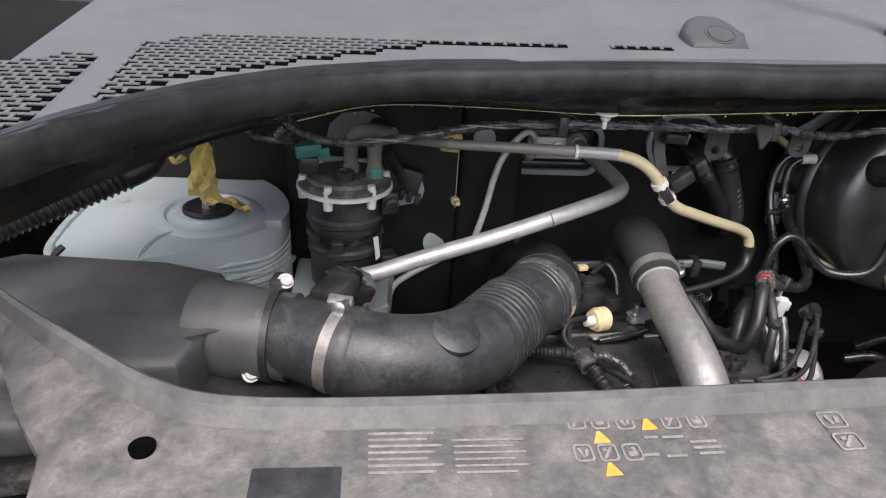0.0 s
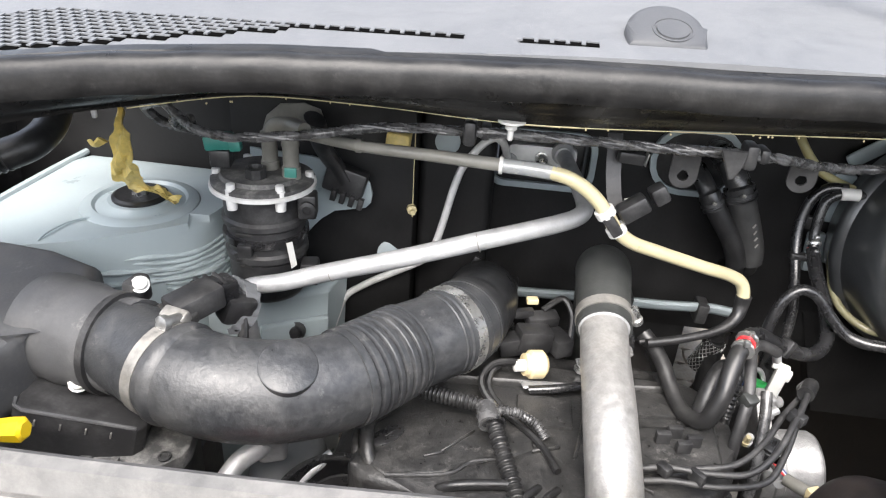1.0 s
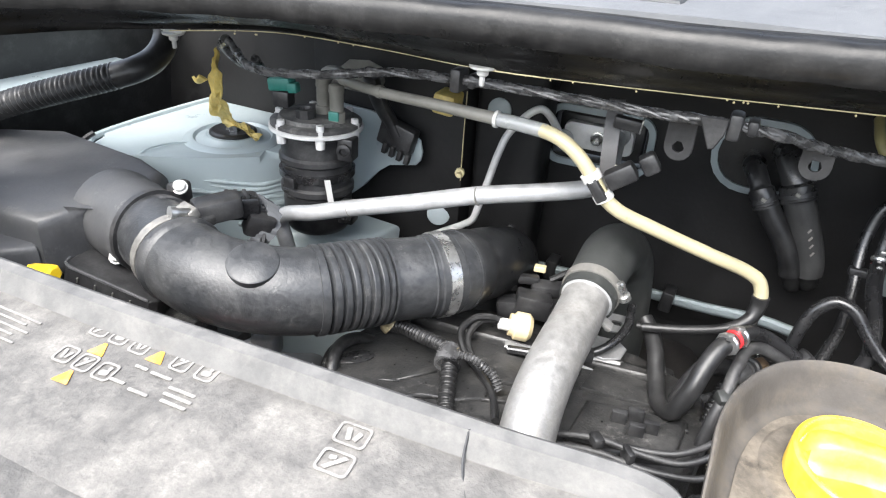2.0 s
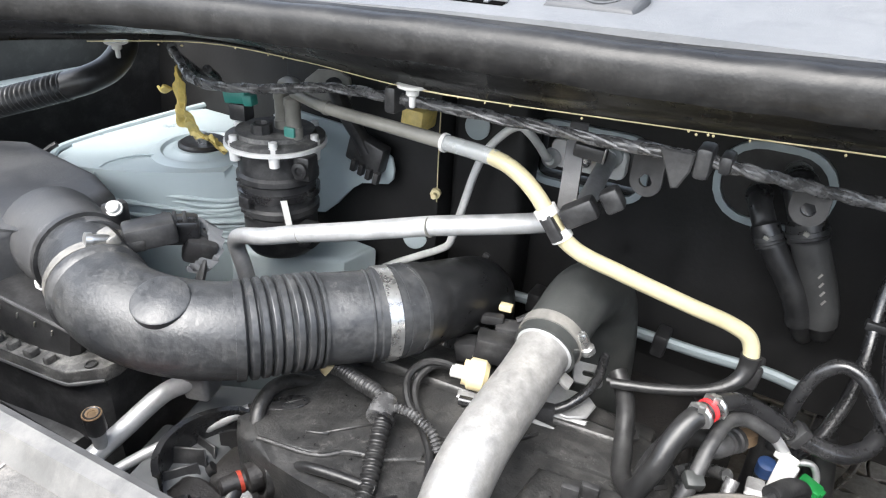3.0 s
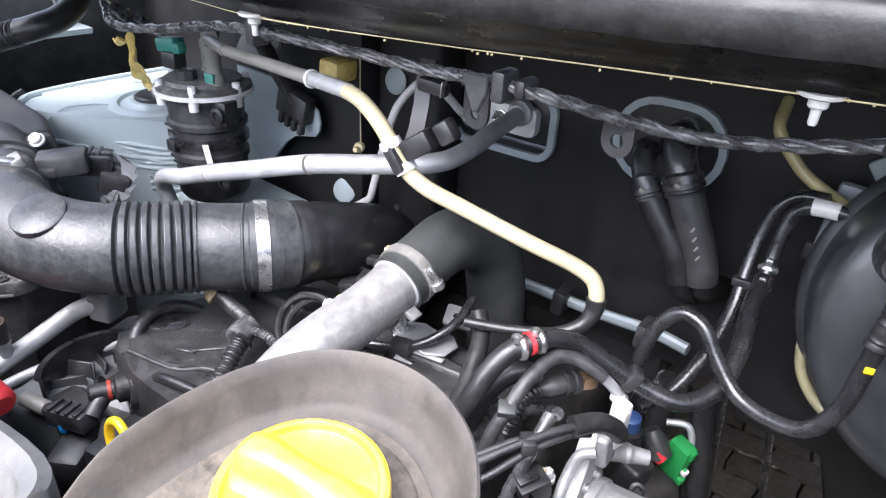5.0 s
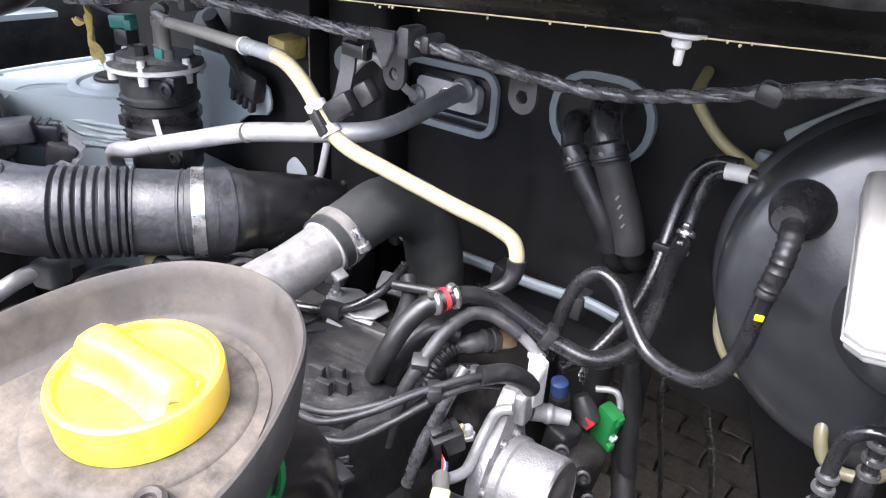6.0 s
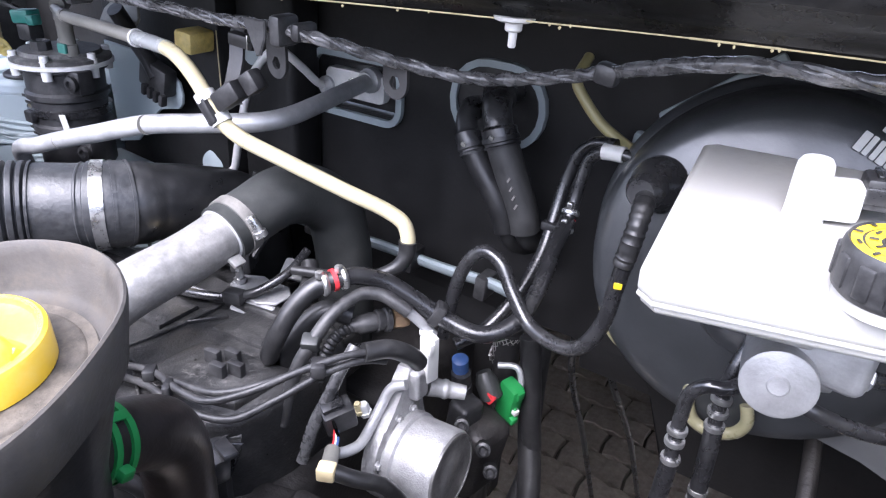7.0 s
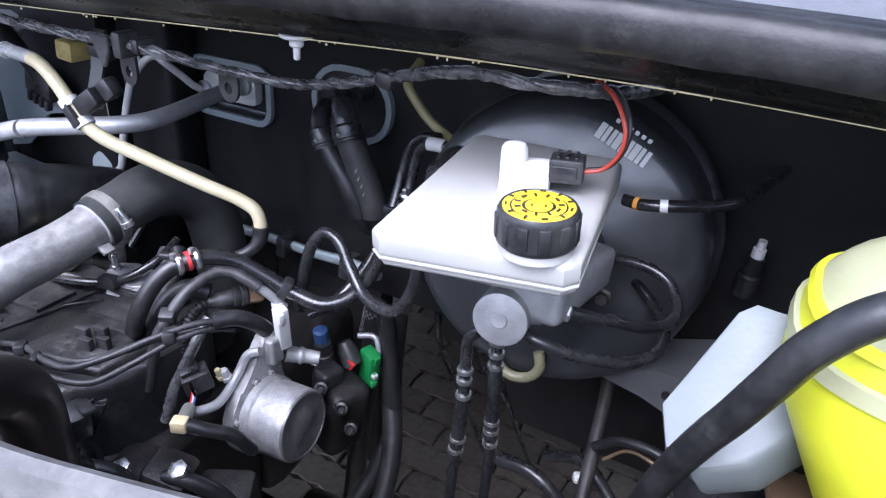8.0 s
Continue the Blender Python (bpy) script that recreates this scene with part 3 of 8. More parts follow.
def printed(name, outline, x, y, ang, material, label=""):
    b = slab([(px, py) for px, py in outline], 0, 0.0003, 0)
    b.transform(pose(x, y, on_panel(x, y), 7.6, 0, ang))
    return part(name, b, material, fp, label)


TRI = [(-0.0050, -0.0042), (0.0050, -0.0042), (0.0046, -0.0030), (0.0009, 0.0042), (-0.0009, 0.0042), (-0.0046, -0.0030)]
for x, y in ((0.2265, 0.2645), (0.1955, 0.2555), (0.1960, 0.2340)):
    printed("warning_triangle", TRI, x, y, 4, ORANGE, "orange warning triangle")
printed("worn_mark", [(-0.0045, -0.002), (0.002, -0.0025), (0.0048, 0.0), (0.001, 0.002), (-0.003, 0.0015)], 0.096, 0.2695, 5, ORANGE, "worn orange print")
for k, (x, y) in enumerate(((0.184, 0.267), (0.198, 0.267), (0.213, 0.2665), (0.241, 0.2665), (0.257, 0.267), (0.183, 0.245), (0.197, 0.245), (0.211, 0.245), (0.343, 0.266), (0.344, 0.250))):
    w, h = (0.0112, 0.0118) if x < 0.3 else (0.0165, 0.0125)
    part("printed_symbol", ring_plate(w, h, 0.0026, 0.0012, 0.0003, pose(x, y, on_panel(x, y), 7.6, 0, 3)), PRINT, fp)
    if k % 3 == 0:
        printed("printed_symbol", [(-w * 0.3, -h * 0.32), (-w * 0.16, -h * 0.36), (w * 0.3, h * 0.30), (w * 0.16, h * 0.36)], x, y, 0, PRINT)
        printed("printed_symbol", rounded(w * 0.22, h * 0.18, 0.0006, 2), x - w * 0.14, y + h * 0.16, 12, PRINT)
    elif k % 3 == 1:
        printed("printed_symbol", rounded(w * 0.48, h * 0.30, 0.0012, 2), x, y - h * 0.08, 12, PRINT)
        printed("printed_symbol", rounded(w * 0.20, h * 0.22, 0.0008, 2), x + w * 0.10, y + h * 0.20, 0, PRINT)
    else:
        printed("printed_symbol", rounded(w * 0.16, h * 0.56, 0.0006, 2), x - w * 0.12, y, 20, PRINT)
        printed("printed_symbol", rounded(w * 0.16, h * 0.42, 0.0006, 2), x + w * 0.16, y, -16, PRINT)
for x, y, w in ((0.225, 0.255, 0.008), (0.238, 0.255, 0.013), (0.221, 0.243, 0.010), (0.236, 0.242, 0.012), (0.255, 0.2515, 0.016), (0.256, 0.2475, 0.017), (0.257, 0.2435, 0.015)):
    printed("printed_bar", rounded(w, 0.0018, 0.0006, 2), x, y, 2, PRINT)
for k in range(8):
    printed("printed_bar", rounded(0.040 - 0.004 * (k % 3), 0.0016, 0.0005, 2), 0.085 - 0.002 * (k % 3), 0.2645 - k * 0.0042, 0, PRINT)
    if k > 1:
        printed("printed_bar", rounded(0.040 - 0.007 * (k % 2), 0.0013, 0.0005, 2), 0.131 - 0.003 * (k % 2), 0.2635 - k * 0.0042, 0, PRINT)
# panel is not cut: a black disc carries the hole's shade
part("hole", lathe((-0.053, 0.255, on_panel(-0.053, 0.255) - 0.003), (0, 0, 1), [(0, 0.0066), (0.0036, 0.0070), (0.0040, 0.0064), (0.0036, 0.0058), (0.0034, 0.0)], 20), HOLESHADE, fp, "round black disc in place of a shaded hole")
# black block set in the surface paints the recess's shade
part("slot", box((0.0285, 0.219, on_panel(0.0285, 0.219) - 0.0022), (0.046, 0.042, 0.006), (8.0, 0, 0), 0.001), BLACK, fp, "black block in place of a shaded rectangular recess")
part("seam", tube([(0.392, 0.284, 1.3222), (0.394, 0.274, 1.3108), (0.415, 0.235, 1.3058), (0.42, 0.205, 1.3015)], 0.0008, 6, 4), BLACK, fp, "dark joint groove")
for x in (0.45, 0.53, 0.61, 0.69):
    part("raised_rib", box((x, 0.252 + 0.18 * (x - 0.45), 1.3085), (0.004, 0.040, 0.005), (9, 0, -12), 0.0015), PANEL, fp)
solo("grille_top", loft([[V(x, 0.205 + max(0, x - 0.5) * 0.2, 1.292), V(x, 0.19 + max(0, x - 0.5) * 0.2, 1.298), V(x, 0.10, 1.285), V(x, 0.02, 1.24), V(x, 0.0, 1.15), V(x, 0.05, 1.14), V(x, 0.19, 1.25)] for x in (-0.20, 0.0, 0.2, 0.4, 0.6, 0.8, 1.1)]), PANEL, "dusty grey grille top in front of the lock panel", "grille")
part("rear_groove", tube([(0.14, 0.2115, 1.3005), (0.19, 0.213, 1.3008), (0.245, 0.2155, 1.301)], 0.0022, 6, 4), GLOSS, fp, "dark joint groove")
solo("lock_lever", lathe((0.085, 0.362, 1.138), (1, 0.06, -0.13), [(0, 0.008), (0.002, 0.0115), (0.080, 0.0125), (0.085, 0.0115), (0.088, 0.008), (0.088, 0.0)], 24), RED, "red plastic bonnet lock lever", "lever")
lever_stay = thing("lever_stay", (0.11, 0.28, 1.18), "black stay carrying the lock lever", "stay")
part("arm", tube([(0.105, 0.225, 1.17), (0.105, 0.27, 1.155), (0.105, 0.32, 1.144), (0.105, 0.362, 1.142)], 0.006, 10), BLACK, lever_stay)

# ---- strut tower and chassis rail ----
tower = thing("strut_tower", (-0.14, 0.71, 1.0), "pale blue-grey painted suspension strut tower", "strut tower")
out = [(-0.272, 0.85), (-0.272, 0.67), (-0.264, 0.608), (-0.240, 0.588), (-0.20, 0.590), (-0.155, 0.606), (-0.09, 0.645), (-0.045, 0.690), (-0.035, 0.735), (-0.05, 0.79), (-0.09, 0.845)]
out = [(p.x, p.y) for p in spline([V(x, y, 0) for x, y in out], 4)]
part("tower_body", slab(out, 0.85, 1.236, 0.020, 4), BODY, tower)
part("edge_lip", tube([(-0.271, 0.845, 1.236), (-0.271, 0.76, 1.237), (-0.270, 0.66, 1.236), (-0.262, 0.612, 1.235), (-0.243, 0.592, 1.233)], 0.0045, 8, 6), BODY, tower)
part("strut_plate", lathe((-0.124, 0.713, 1.232), (0.02, -0.03, 1), [(0, 0.064), (0.006, 0.062), (0.009, 0.056), (0.0095, 0.050), (0.006, 0.047), (0.0075, 0.038), (0.012, 0.034), (0.013, 0.02)], 40), BODY, tower)
part("rubber_bush", lathe((-0.124, 0.713, 1.243), (0.02, -0.03, 1), [(0, 0.030), (0.004, 0.0295), (0.006, 0.026), (0.004, 0.018), (0.004, 0.0)], 28), RUBBER, tower)
part("strut_nut", lathe((-0.124, 0.713, 1.246), (0.02, -0.03, 1), [(0, 0.0085), (0.008, 0.0085), (0.0085, 0.006), (0.013, 0.0055), (0.0135, 0.004)], 6), STEEL, tower)
seam = bmesh.new()
sweep(seam, spline([(-0.20, 0.583, 1.192), (-0.151, 0.603, 1.186), (-0.09, 0.643, 1.178), (-0.042, 0.690, 1.172), (-0.032, 0.735, 1.17)], 10), lambda s: 0.0030 + 0.0006 * math.sin(s * 40), 8)
sweep(seam, spline([(-0.19, 0.585, 1.205), (-0.12, 0.622, 1.196), (-0.06, 0.672, 1.184), (-0.035, 0.715, 1.18)], 10), lambda s: 0.003 + 0.001 * math.sin(s * 45 + 1), 8)
rnd = random.Random(8)
for k in range(9):
    z = 1.203 - 0.0068 * k
    run = spline([(-0.105 + 0.006 * k, 0.6345 + 0.0036 * k, z + 0.004), (-0.075, 0.6575, z), (-0.050, 0.6860, z - 0.003), (-0.0375, 0.715, z - 0.001), (-0.0350, 0.735, z + 0.006)], 8)
    part("sealer_bead", sweep(bmesh.new(), [p + V(0.0006, -0.0006, 0.0012 * math.sin(i * 0.35 + k)) for i, p in enumerate(run)], lambda s: (0.0030 + 0.0006 * math.sin(s * 14 + k)) * min(1.0, 5 * s + 0.15, 5 * (1 - s) + 0.15), 10), SEALANT, tower)
part("sealer_bead", seam, SEALANT, tower, "brushed sealer over the panel joint")
part("panel_joint", tube([(-0.175, 0.59, 1.225), (-0.172, 0.61, 1.238), (-0.165, 0.65, 1.2385), (-0.15, 0.665, 1.2385)], 0.0012, 6, 6), SEALANT, tower)
rail = thing("chassis_rail", (0.06, 0.66, 0.9), "pale blue-grey chassis rail with cable clips", "chassis rail")
part("rail_body", slab([(-0.03, 0.655), (0.025, 0.672), (0.088, 0.716), (0.098, 0.765), (-0.03, 0.765)], 0.80, 1.150, 0.007, 3, pose(0, 0, 1.154, 0, 3, 0) @ pose(0, 0, -1.150)), BODY, rail)
part("rail_flange", box((0.052, 0.689, 1.085), (0.080, 0.010, 0.07), (6, 4, 35), 0.004), BODY, rail)
for x, y, z in ((0.058, 0.686, 1.108), (0.014, 0.664, 1.104)):
    part("cable_clip", lathe((x, y, z), (0, -1, 0.2), [(0, 0.011), (0.004, 0.011), (0.005, 0.007), (0.010, 0.006)], 14), BLACK, rail)
shield = thing("heat_shield", (0.09, 0.79, 1.19), "pale blue-grey painted bracket plate behind the filter", "bracket")
part("plate", slab([(-0.01, 1.170), (0.030, 1.180), (0.052, 1.199), (0.070, 1.222), (0.086, 1.234), (0.108, 1.2375), (0.122, 1.240), (0.1285, 1.247), (0.1305, 1.258), (0.127, 1.272), (0.108, 1.284), (0.090, 1.290), (0.060, 1.296), (-0.01, 1.300)], 0, 0.004, 0.0012, 2, pose(0, 0.757, 0, 90, 0, 0)), BODY, shield)
multi = thing("multi_plug", (0.11, 0.78, 1.24), "black multi-way plug clipped to the plate", "connector")
part("housing", box((0.102, 0.744, 1.276), (0.046, 0.018, 0.032), (0, 16, 0), 0.003), BLACK, multi)
for k in range(4):
    part("latch", box((0.091 + 0.010 * k, 0.733, 1.262 - 0.0028 * k), (0.006, 0.008, 0.013), (0, 14, 0), 0.001), BLACK, multi)
part("lead", tube([(0.100, 0.745, 1.274), (0.090, 0.744, 1.292), (0.078, 0.738, 1.315), (0.076, 0.72, 1.35)], 0.015, 12, 8, 0.6), BLACK, multi)

tape = thing("yellow_tape", (-0.124, 0.712, 1.258), "torn strip of yellow tape hanging on the strut", "tape")
b = bmesh.new()
line = spline([(-0.112, 0.682, 1.355), (-0.116, 0.683, 1.33), (-0.120, 0.684, 1.30), (-0.122, 0.690, 1.278), (-0.115, 0.698, 1.264), (-0.095, 0.700, 1.258), (-0.078, 0.706, 1.247)], 7)
rows = []
for i, p in enumerate(line):
    s = i / (len(line) - 1)
    w = 0.005 + 0.0125 * math.sin(math.pi * min(1, s * 1.15)) ** 1.5
    d = (V(0.9, -0.43, 0.0) * (1 - s) + V(0.75, 0.1, 0.5) * s).normalized()
    rows.append([p + d * w * (k / 6 - 0.5) * 2 + V(0.0012 * math.sin(i * 1.1), 0.0034 * math.sin(k * 1.5 + i * 0.55), 0.0026 * math.sin(k * 2.1 + i * 0.8)) for k in range(7)])
thick = [r + [q + V(0, 0.0012, 0) for q in r[::-1]] for r in rows]
part("strip", loft(thick), YTAPE, tape)
part("loose_end", tube([(-0.137, 0.684, 1.318), (-0.146, 0.682, 1.312), (-0.150, 0.680, 1.318)], lambda s: 0.007 - 0.004 * s, 7, 5, 0.3), YTAPE, tape)

# ---- fuel filter ----
ff = thing("fuel_filter", (0.028, 0.684, 1.12), "black fuel filter canister with a bolted lid", "fuel filter")
part("canister", lathe((0.029, 0.684, 1.125), (0, 0, 1), [(0.010, 0.006), (0.018, 0.007), (0.020, 0.026), (0.026, 0.038), (0.034, 0.043), (0.075, 0.043), (0.078, 0.046), (0.085, 0.046), (0.088, 0.043), (0.115, 0.043), (0.118, 0.047), (0.124, 0.047), (0.127, 0.044), (0.150, 0.045), (0.152, 0.050), (0.156, 0.050)], 40), BLACK, ff)
part("clamp_ring", lathe((0.029, 0.684, 1.281), (0, 0, 1), [(0, 0.0545), (0.001, 0.0575), (0.005, 0.0575), (0.006, 0.0545)], 40), ZINC, ff, "bright steel flange ring")
part("lid", lathe((0.029, 0.684, 1.287), (0, 0, 1), [(0, 0.0555), (0.004, 0.0555), (0.0055, 0.053), (0.0065, 0.046), (0.011, 0.044), (0.012, 0.02), (0.012, 0.0)], 40), LIDP, ff)
for k in range(6):
    a = radians(250 + 60 * k)
    x, y = 0.029 + 0.050 * math.cos(a), 0.684 + 0.050 * math.sin(a)
    part("lid_bolt", lathe((x, y, 1.270), (0, 0, 1), [(0, 0.0055), (0.010, 0.006), (0.022, 0.006), (0.0225, 0.0048), (0.028, 0.0046), (0.0285, 0.003)], 12), ZINC, ff)
part("lid_boss", lathe((0.030, 0.662, 1.297), (0, 0, 1), [(0, 0.012), (0.012, 0.0115), (0.013, 0.008), (0.008, 0.007)], 8), BLACK, ff)
for x, y, mt in ((0.036, 0.690, GREYTUBE), (0.064, 0.676, GREYTUBE)):
    part("nozzle", lathe((x, y, 1.296), (0, 0, 1), [(0, 0.010), (0.012, 0.010), (0.013, 0.0085), (0.034, 0.0085), (0.036, 0.0095), (0.044, 0.009), (0.046, 0.005)], 14), mt, ff, "grey quick-fit nozzle")
part("nozzle_elbow", tube([(0.036, 0.690, 1.335), (0.044, 0.687, 1.348), (0.062, 0.680, 1.353), (0.085, 0.660, 1.355)], 0.008, 12), GREYTUBE, ff)
part("green_tab", box((0.066, 0.667, 1.305), (0.013, 0.004, 0.011), (0, 0, 8), 0.0012), TEAL, ff, "green locking tab")
plug = part("sensor_plug", box((-0.012, 0.675, 1.312), (0.022, 0.020, 0.020), (0, 0, 10), 0.003), BLACK, ff)
part("plug_cap", box((-0.012, 0.673, 1.330), (0.030, 0.019, 0.016), (0, -6, 10), 0.003), TEAL, plug, "teal plug")
part("plug_cap", box((0.006, 0.672, 1.328), (0.012, 0.013, 0.012), (0, -6, 10), 0.002), TEAL, plug, "teal plug")
part("band", lathe((0.029, 0.684, 1.222), (0, 0, 1), [(0, 0.0445), (0.001, 0.0475), (0.009, 0.0475), (0.010, 0.0445)], 40), GLOSS, ff)
part("latch", box((0.022, 0.637, 1.222), (0.016, 0.008, 0.014), (0, 0, 0), 0.002), BLACK, ff)
for k, (z, w) in enumerate(((1.245, 0.026), (1.238, 0.018), (1.214, 0.024), (1.207, 0.020), (1.200, 0.012))):
    part("embossed_bar", box((0.020, 0.6405, z), (w, 0.0012, 0.0035), (0, 0, 4), 0.0004), COVER, ff)
part("paper_tag", slab([(-0.004, -0.017), (0.003, -0.015), (0.004, 0.015), (-0.003, 0.016)], 0, 0.0008, 0, 1, pose(0.068, 0.652, 1.215, 90, -10, 40)), WHITE, ff, "white paint mark")
for z in (1.268, 1.185):
    part("side_lug", box((0.082, 0.672, z), (0.020, 0.022, 0.028), (0, 0, 10), 0.003), BLACK, ff)
    part("lug_bolt", lathe((0.085, 0.660, z), (0.2, -1, 0), [(0, 0.009), (0.004, 0.009), (0.005, 0.005), (0.002, 0.004)], 14), BLACK, ff)
for o in ff.children_recursive:
    o.data.transform(Matrix.Scale(0.92, 4))
ff.location = (0.0343, 0.6735, 1.1438)
solo("filter_hanger", slab([(-0.034, -0.004), (0.030, -0.006), (0.036, 0.012), (0.028, 0.028), (0.010, 0.033), (-0.016, 0.030), (-0.030, 0.016)], 0, 0.004, 0.001, 1, pose(0.045, 0.742, 1.325, 65, 0, 0)), GREYTUBE, "dusty grey hanger plate above the filter", "bracket")

# ---- air box ----
ab = thing("air_box", (-0.18, 0.49, 1.05), "dusty black plastic air filter box", "air box")
part("lid", slab([(-0.34, 0.415), (-0.20, 0.395), (-0.082, 0.408), (-0.070, 0.435), (-0.072, 0.452), (-0.060, 0.470), (-0.058, 0.520), (-0.075, 0.555), (-0.13, 0.575), (-0.27, 0.59), (-0.34, 0.55)], 1.185, 1.252, 0.014, 4), AIRBOX, ab)
part("lower_case", slab([(-0.33, 0.42), (-0.09, 0.405), (-0.065, 0.44), (-0.065, 0.55), (-0.13, 0.565), (-0.33, 0.56)], 0.95, 1.183, 0.008), BLACK, ab)
part("front_flap", slab([(-0.32, 0.36), (-0.11, 0.375), (-0.085, 0.405), (-0.10, 0.43), (-0.32, 0.43)], 1.19, 1.225, 0.008, 3), AIRBOX, ab)
part("neck", sweep(bmesh.new(), [V(-0.085, 0.490, 1.228) + V(0.012, -0.0022, -0.0002) * k for k in range(8)], lambda s: 0.044 - 0.006 * s + 0.0018 * (int(s * 7.9) % 2), 32), AIRBOX, ab)
part("sensor_flange", lathe((-0.020, 0.477, 1.228), (1, -0.17, 0), [(0, 0.030), (0, 0.042), (0.006, 0.042), (0.006, 0.030)], 32), BLACK, ab)
for p, nm in (((-0.012, 0.512, 1.262), 0), ((-0.036, 0.448, 1.207), 1)):
    part("flange_ear", box((p[0] - 0.006, p[1] + (0.004 if nm == 0 else 0.012), p[2] - (0.008 if nm == 0 else -0.01)), (0.014, 0.022, 0.024), (0, 0, -10), 0.004), BLACK, ab)
    screw("flange_screw", p, (0.35, -0.55, 0.75), 0.0060, ab, WHITE, "white plastic screw")
maf = thing("air_flow_sensor", (0.03, 0.525, 1.24), "black air flow sensor with its plug", "sensor")
part("sensor_body", box((0.033, 0.512, 1.252), (0.044, 0.028, 0.022), (0, -4, 58), 0.004), BLACK, maf)
part("sensor_base", box((0.022, 0.498, 1.246), (0.026, 0.034, 0.012), (0, -4, 58), 0.003), COVER, maf)
pl = part("plug", box((0.038, 0.538, 1.246), (0.036, 0.024, 0.024), (0, 6, 52), 0.004), GLOSS, maf)
for k in range(3):
    part("plug_ridge", box((0.031 + 0.005 * k, 0.530 + 0.007 * k, 1.2585 - 0.001 * k), (0.004, 0.022, 0.004), (0, 6, 52), 0.001), BLACK, pl)
part("latch", box((0.036, 0.521, 1.259), (0.016, 0.010, 0.006), (0, 6, 52), 0.0015), GREYRUB, pl)
for k in range(4):
    part("lead", tube([(0.046, 0.549 + 0.003 * k, 1.243), (0.056, 0.554, 1.234), (0.060, 0.545, 1.218), (0.056 + 0.003 * k, 0.525, 1.18)], 0.0034, 8), BLACK, maf)
part("boot", box((0.052, 0.548, 1.226), (0.030, 0.022, 0.026), (10, 20, 50), 0.005), BLACK, maf)
# crumpled grey piece curling past the plug
wrap = spline([(0.053, 0.556, 1.250), (0.060, 0.559, 1.245), (0.065, 0.556, 1.236), (0.066, 0.549, 1.224), (0.062, 0.541, 1.214), (0.056, 0.534, 1.209)], 6)
part("tape_wrap", loft([[p + V(-0.006 + 0.002 * math.sin(i * 1.7), -0.004, 0.0045 * math.cos(i * 1.1)), p + V(0.003, 0.004 + 0.002 * math.sin(i * 1.3), -0.0055), p + V(0.0045, 0.005 + 0.002 * math.sin(i * 1.3), -0.0040), p + V(-0.0045, -0.003, 0.0055 + 0.0015 * math.sin(i * 2.1))] for i, p in enumerate(wrap)]), GREYP, maf, "crumpled grey piece beside the leads")

# ---- intake hose ----
ih = thing("intake_hose", (0.12, 0.48, 1.18), "black rubber intake hose with bellows, dusty", "intake hose")
HL = [(-0.022, 0.478, 1.230), (0.010, 0.465, 1.231), (0.045, 0.449, 1.230), (0.085, 0.442, 1.227), (0.125, 0.451, 1.223), (0.160, 0.472, 1.220), (0.188, 0.507, 1.217), (0.207, 0.535, 1.214), (0.228, 0.556, 1.213), (0.247, 0.580, 1.212), (0.261, 0.618, 1.206), (0.267, 0.660, 1.193), (0.266, 0.700, 1.176), (0.260, 0.728, 1.152), (0.256, 0.740, 1.115), (0.254, 0.742, 1.07)]
hl = spline(HL, 10)


def cut(line, a, b):
    n = len(line) - 1
    return line[max(0, round(a * n)):round(b * n) + 1]


def refine(line, k):
    return [line[i].lerp(line[i + 1], j / k) for i in range(len(line) - 1) for j in range(k)] + [line[-1]]


part("elbow", sweep(bmesh.new(), hl[:54], lambda s: 0.0355 + 0.003 * min(1, s * 2.2), 36), HOSE, ih)
part("bellows", sweep(bmesh.new(), refine(hl[52:70], 8), lambda s: 0.0404 - 0.0042 * (max(0.0, math.cos(2 * math.pi * 8.5 * s)) ** 1.6 if 0.03 < s < 0.97 else 0.0), 40), HOSE, ih)
part("outlet", sweep(bmesh.new(), refine(hl[69:94], 3), lambda s: 0.0385 + (0.0016 if s > 0.60 else 0.0) + (0.0010 if 0.52 < s < 0.55 else 0.0), 36), HOSE, ih)
part("turbo_duct", sweep(bmesh.new(), hl[92:], lambda s: 0.037 + (0.002 if 0.03 < s < 0.10 else 0), 36), DUCT, ih, "smooth black plastic duct")
for k in (8.5, 11):
    q, d = hl[int(82 + k)], (hl[int(83 + k)] - hl[int(81 + k)])
    part("rib", lathe(q - d.normalized() * 0.0015, d, [(0, 0.038), (0, 0.0408), (0.003, 0.0408), (0.003, 0.038)], 36), HOSE, ih)
q = hl[87]
clamp_band("clamp", q, hl[88] - hl[86], 0.0402, 0.011, ih, STEEL, "bright steel hose clamp", 2.6)
q = hl[18]
cb = clamp_band("clamp", q, hl[19] - hl[17], 0.0375, 0.010, ih, DULL, "dulled steel hose clamp", 0.6)
part("clamp_ear", box(q + V(0.002, 0.018, 0.036), (0.022, 0.011, 0.010), (20, 0, -15), 0.002), DULL, cb)
part("collar", lathe(hl[20], hl[22] - hl[20], [(0, 0.036), (0, 0.040), (0.006, 0.0405), (0.010, 0.038), (0.010, 0.036)], 36), HOSE, ih)
part("moulded_pad", lathe((0.1353, 0.4420, 1.2500), (0.22, -0.34, 0.90), [(-0.004, 0.0215), (0.0080, 0.0215), (0.0090, 0.0203), (0.0092, 0.0)], 40), HOSE, ih, "round flat moulded pad")
part("resonator_tab", box((0.254, 0.744, 1.192), (0.008, 0.005, 0.014), (0, 20, 0), 0.002), BLACK, ih)
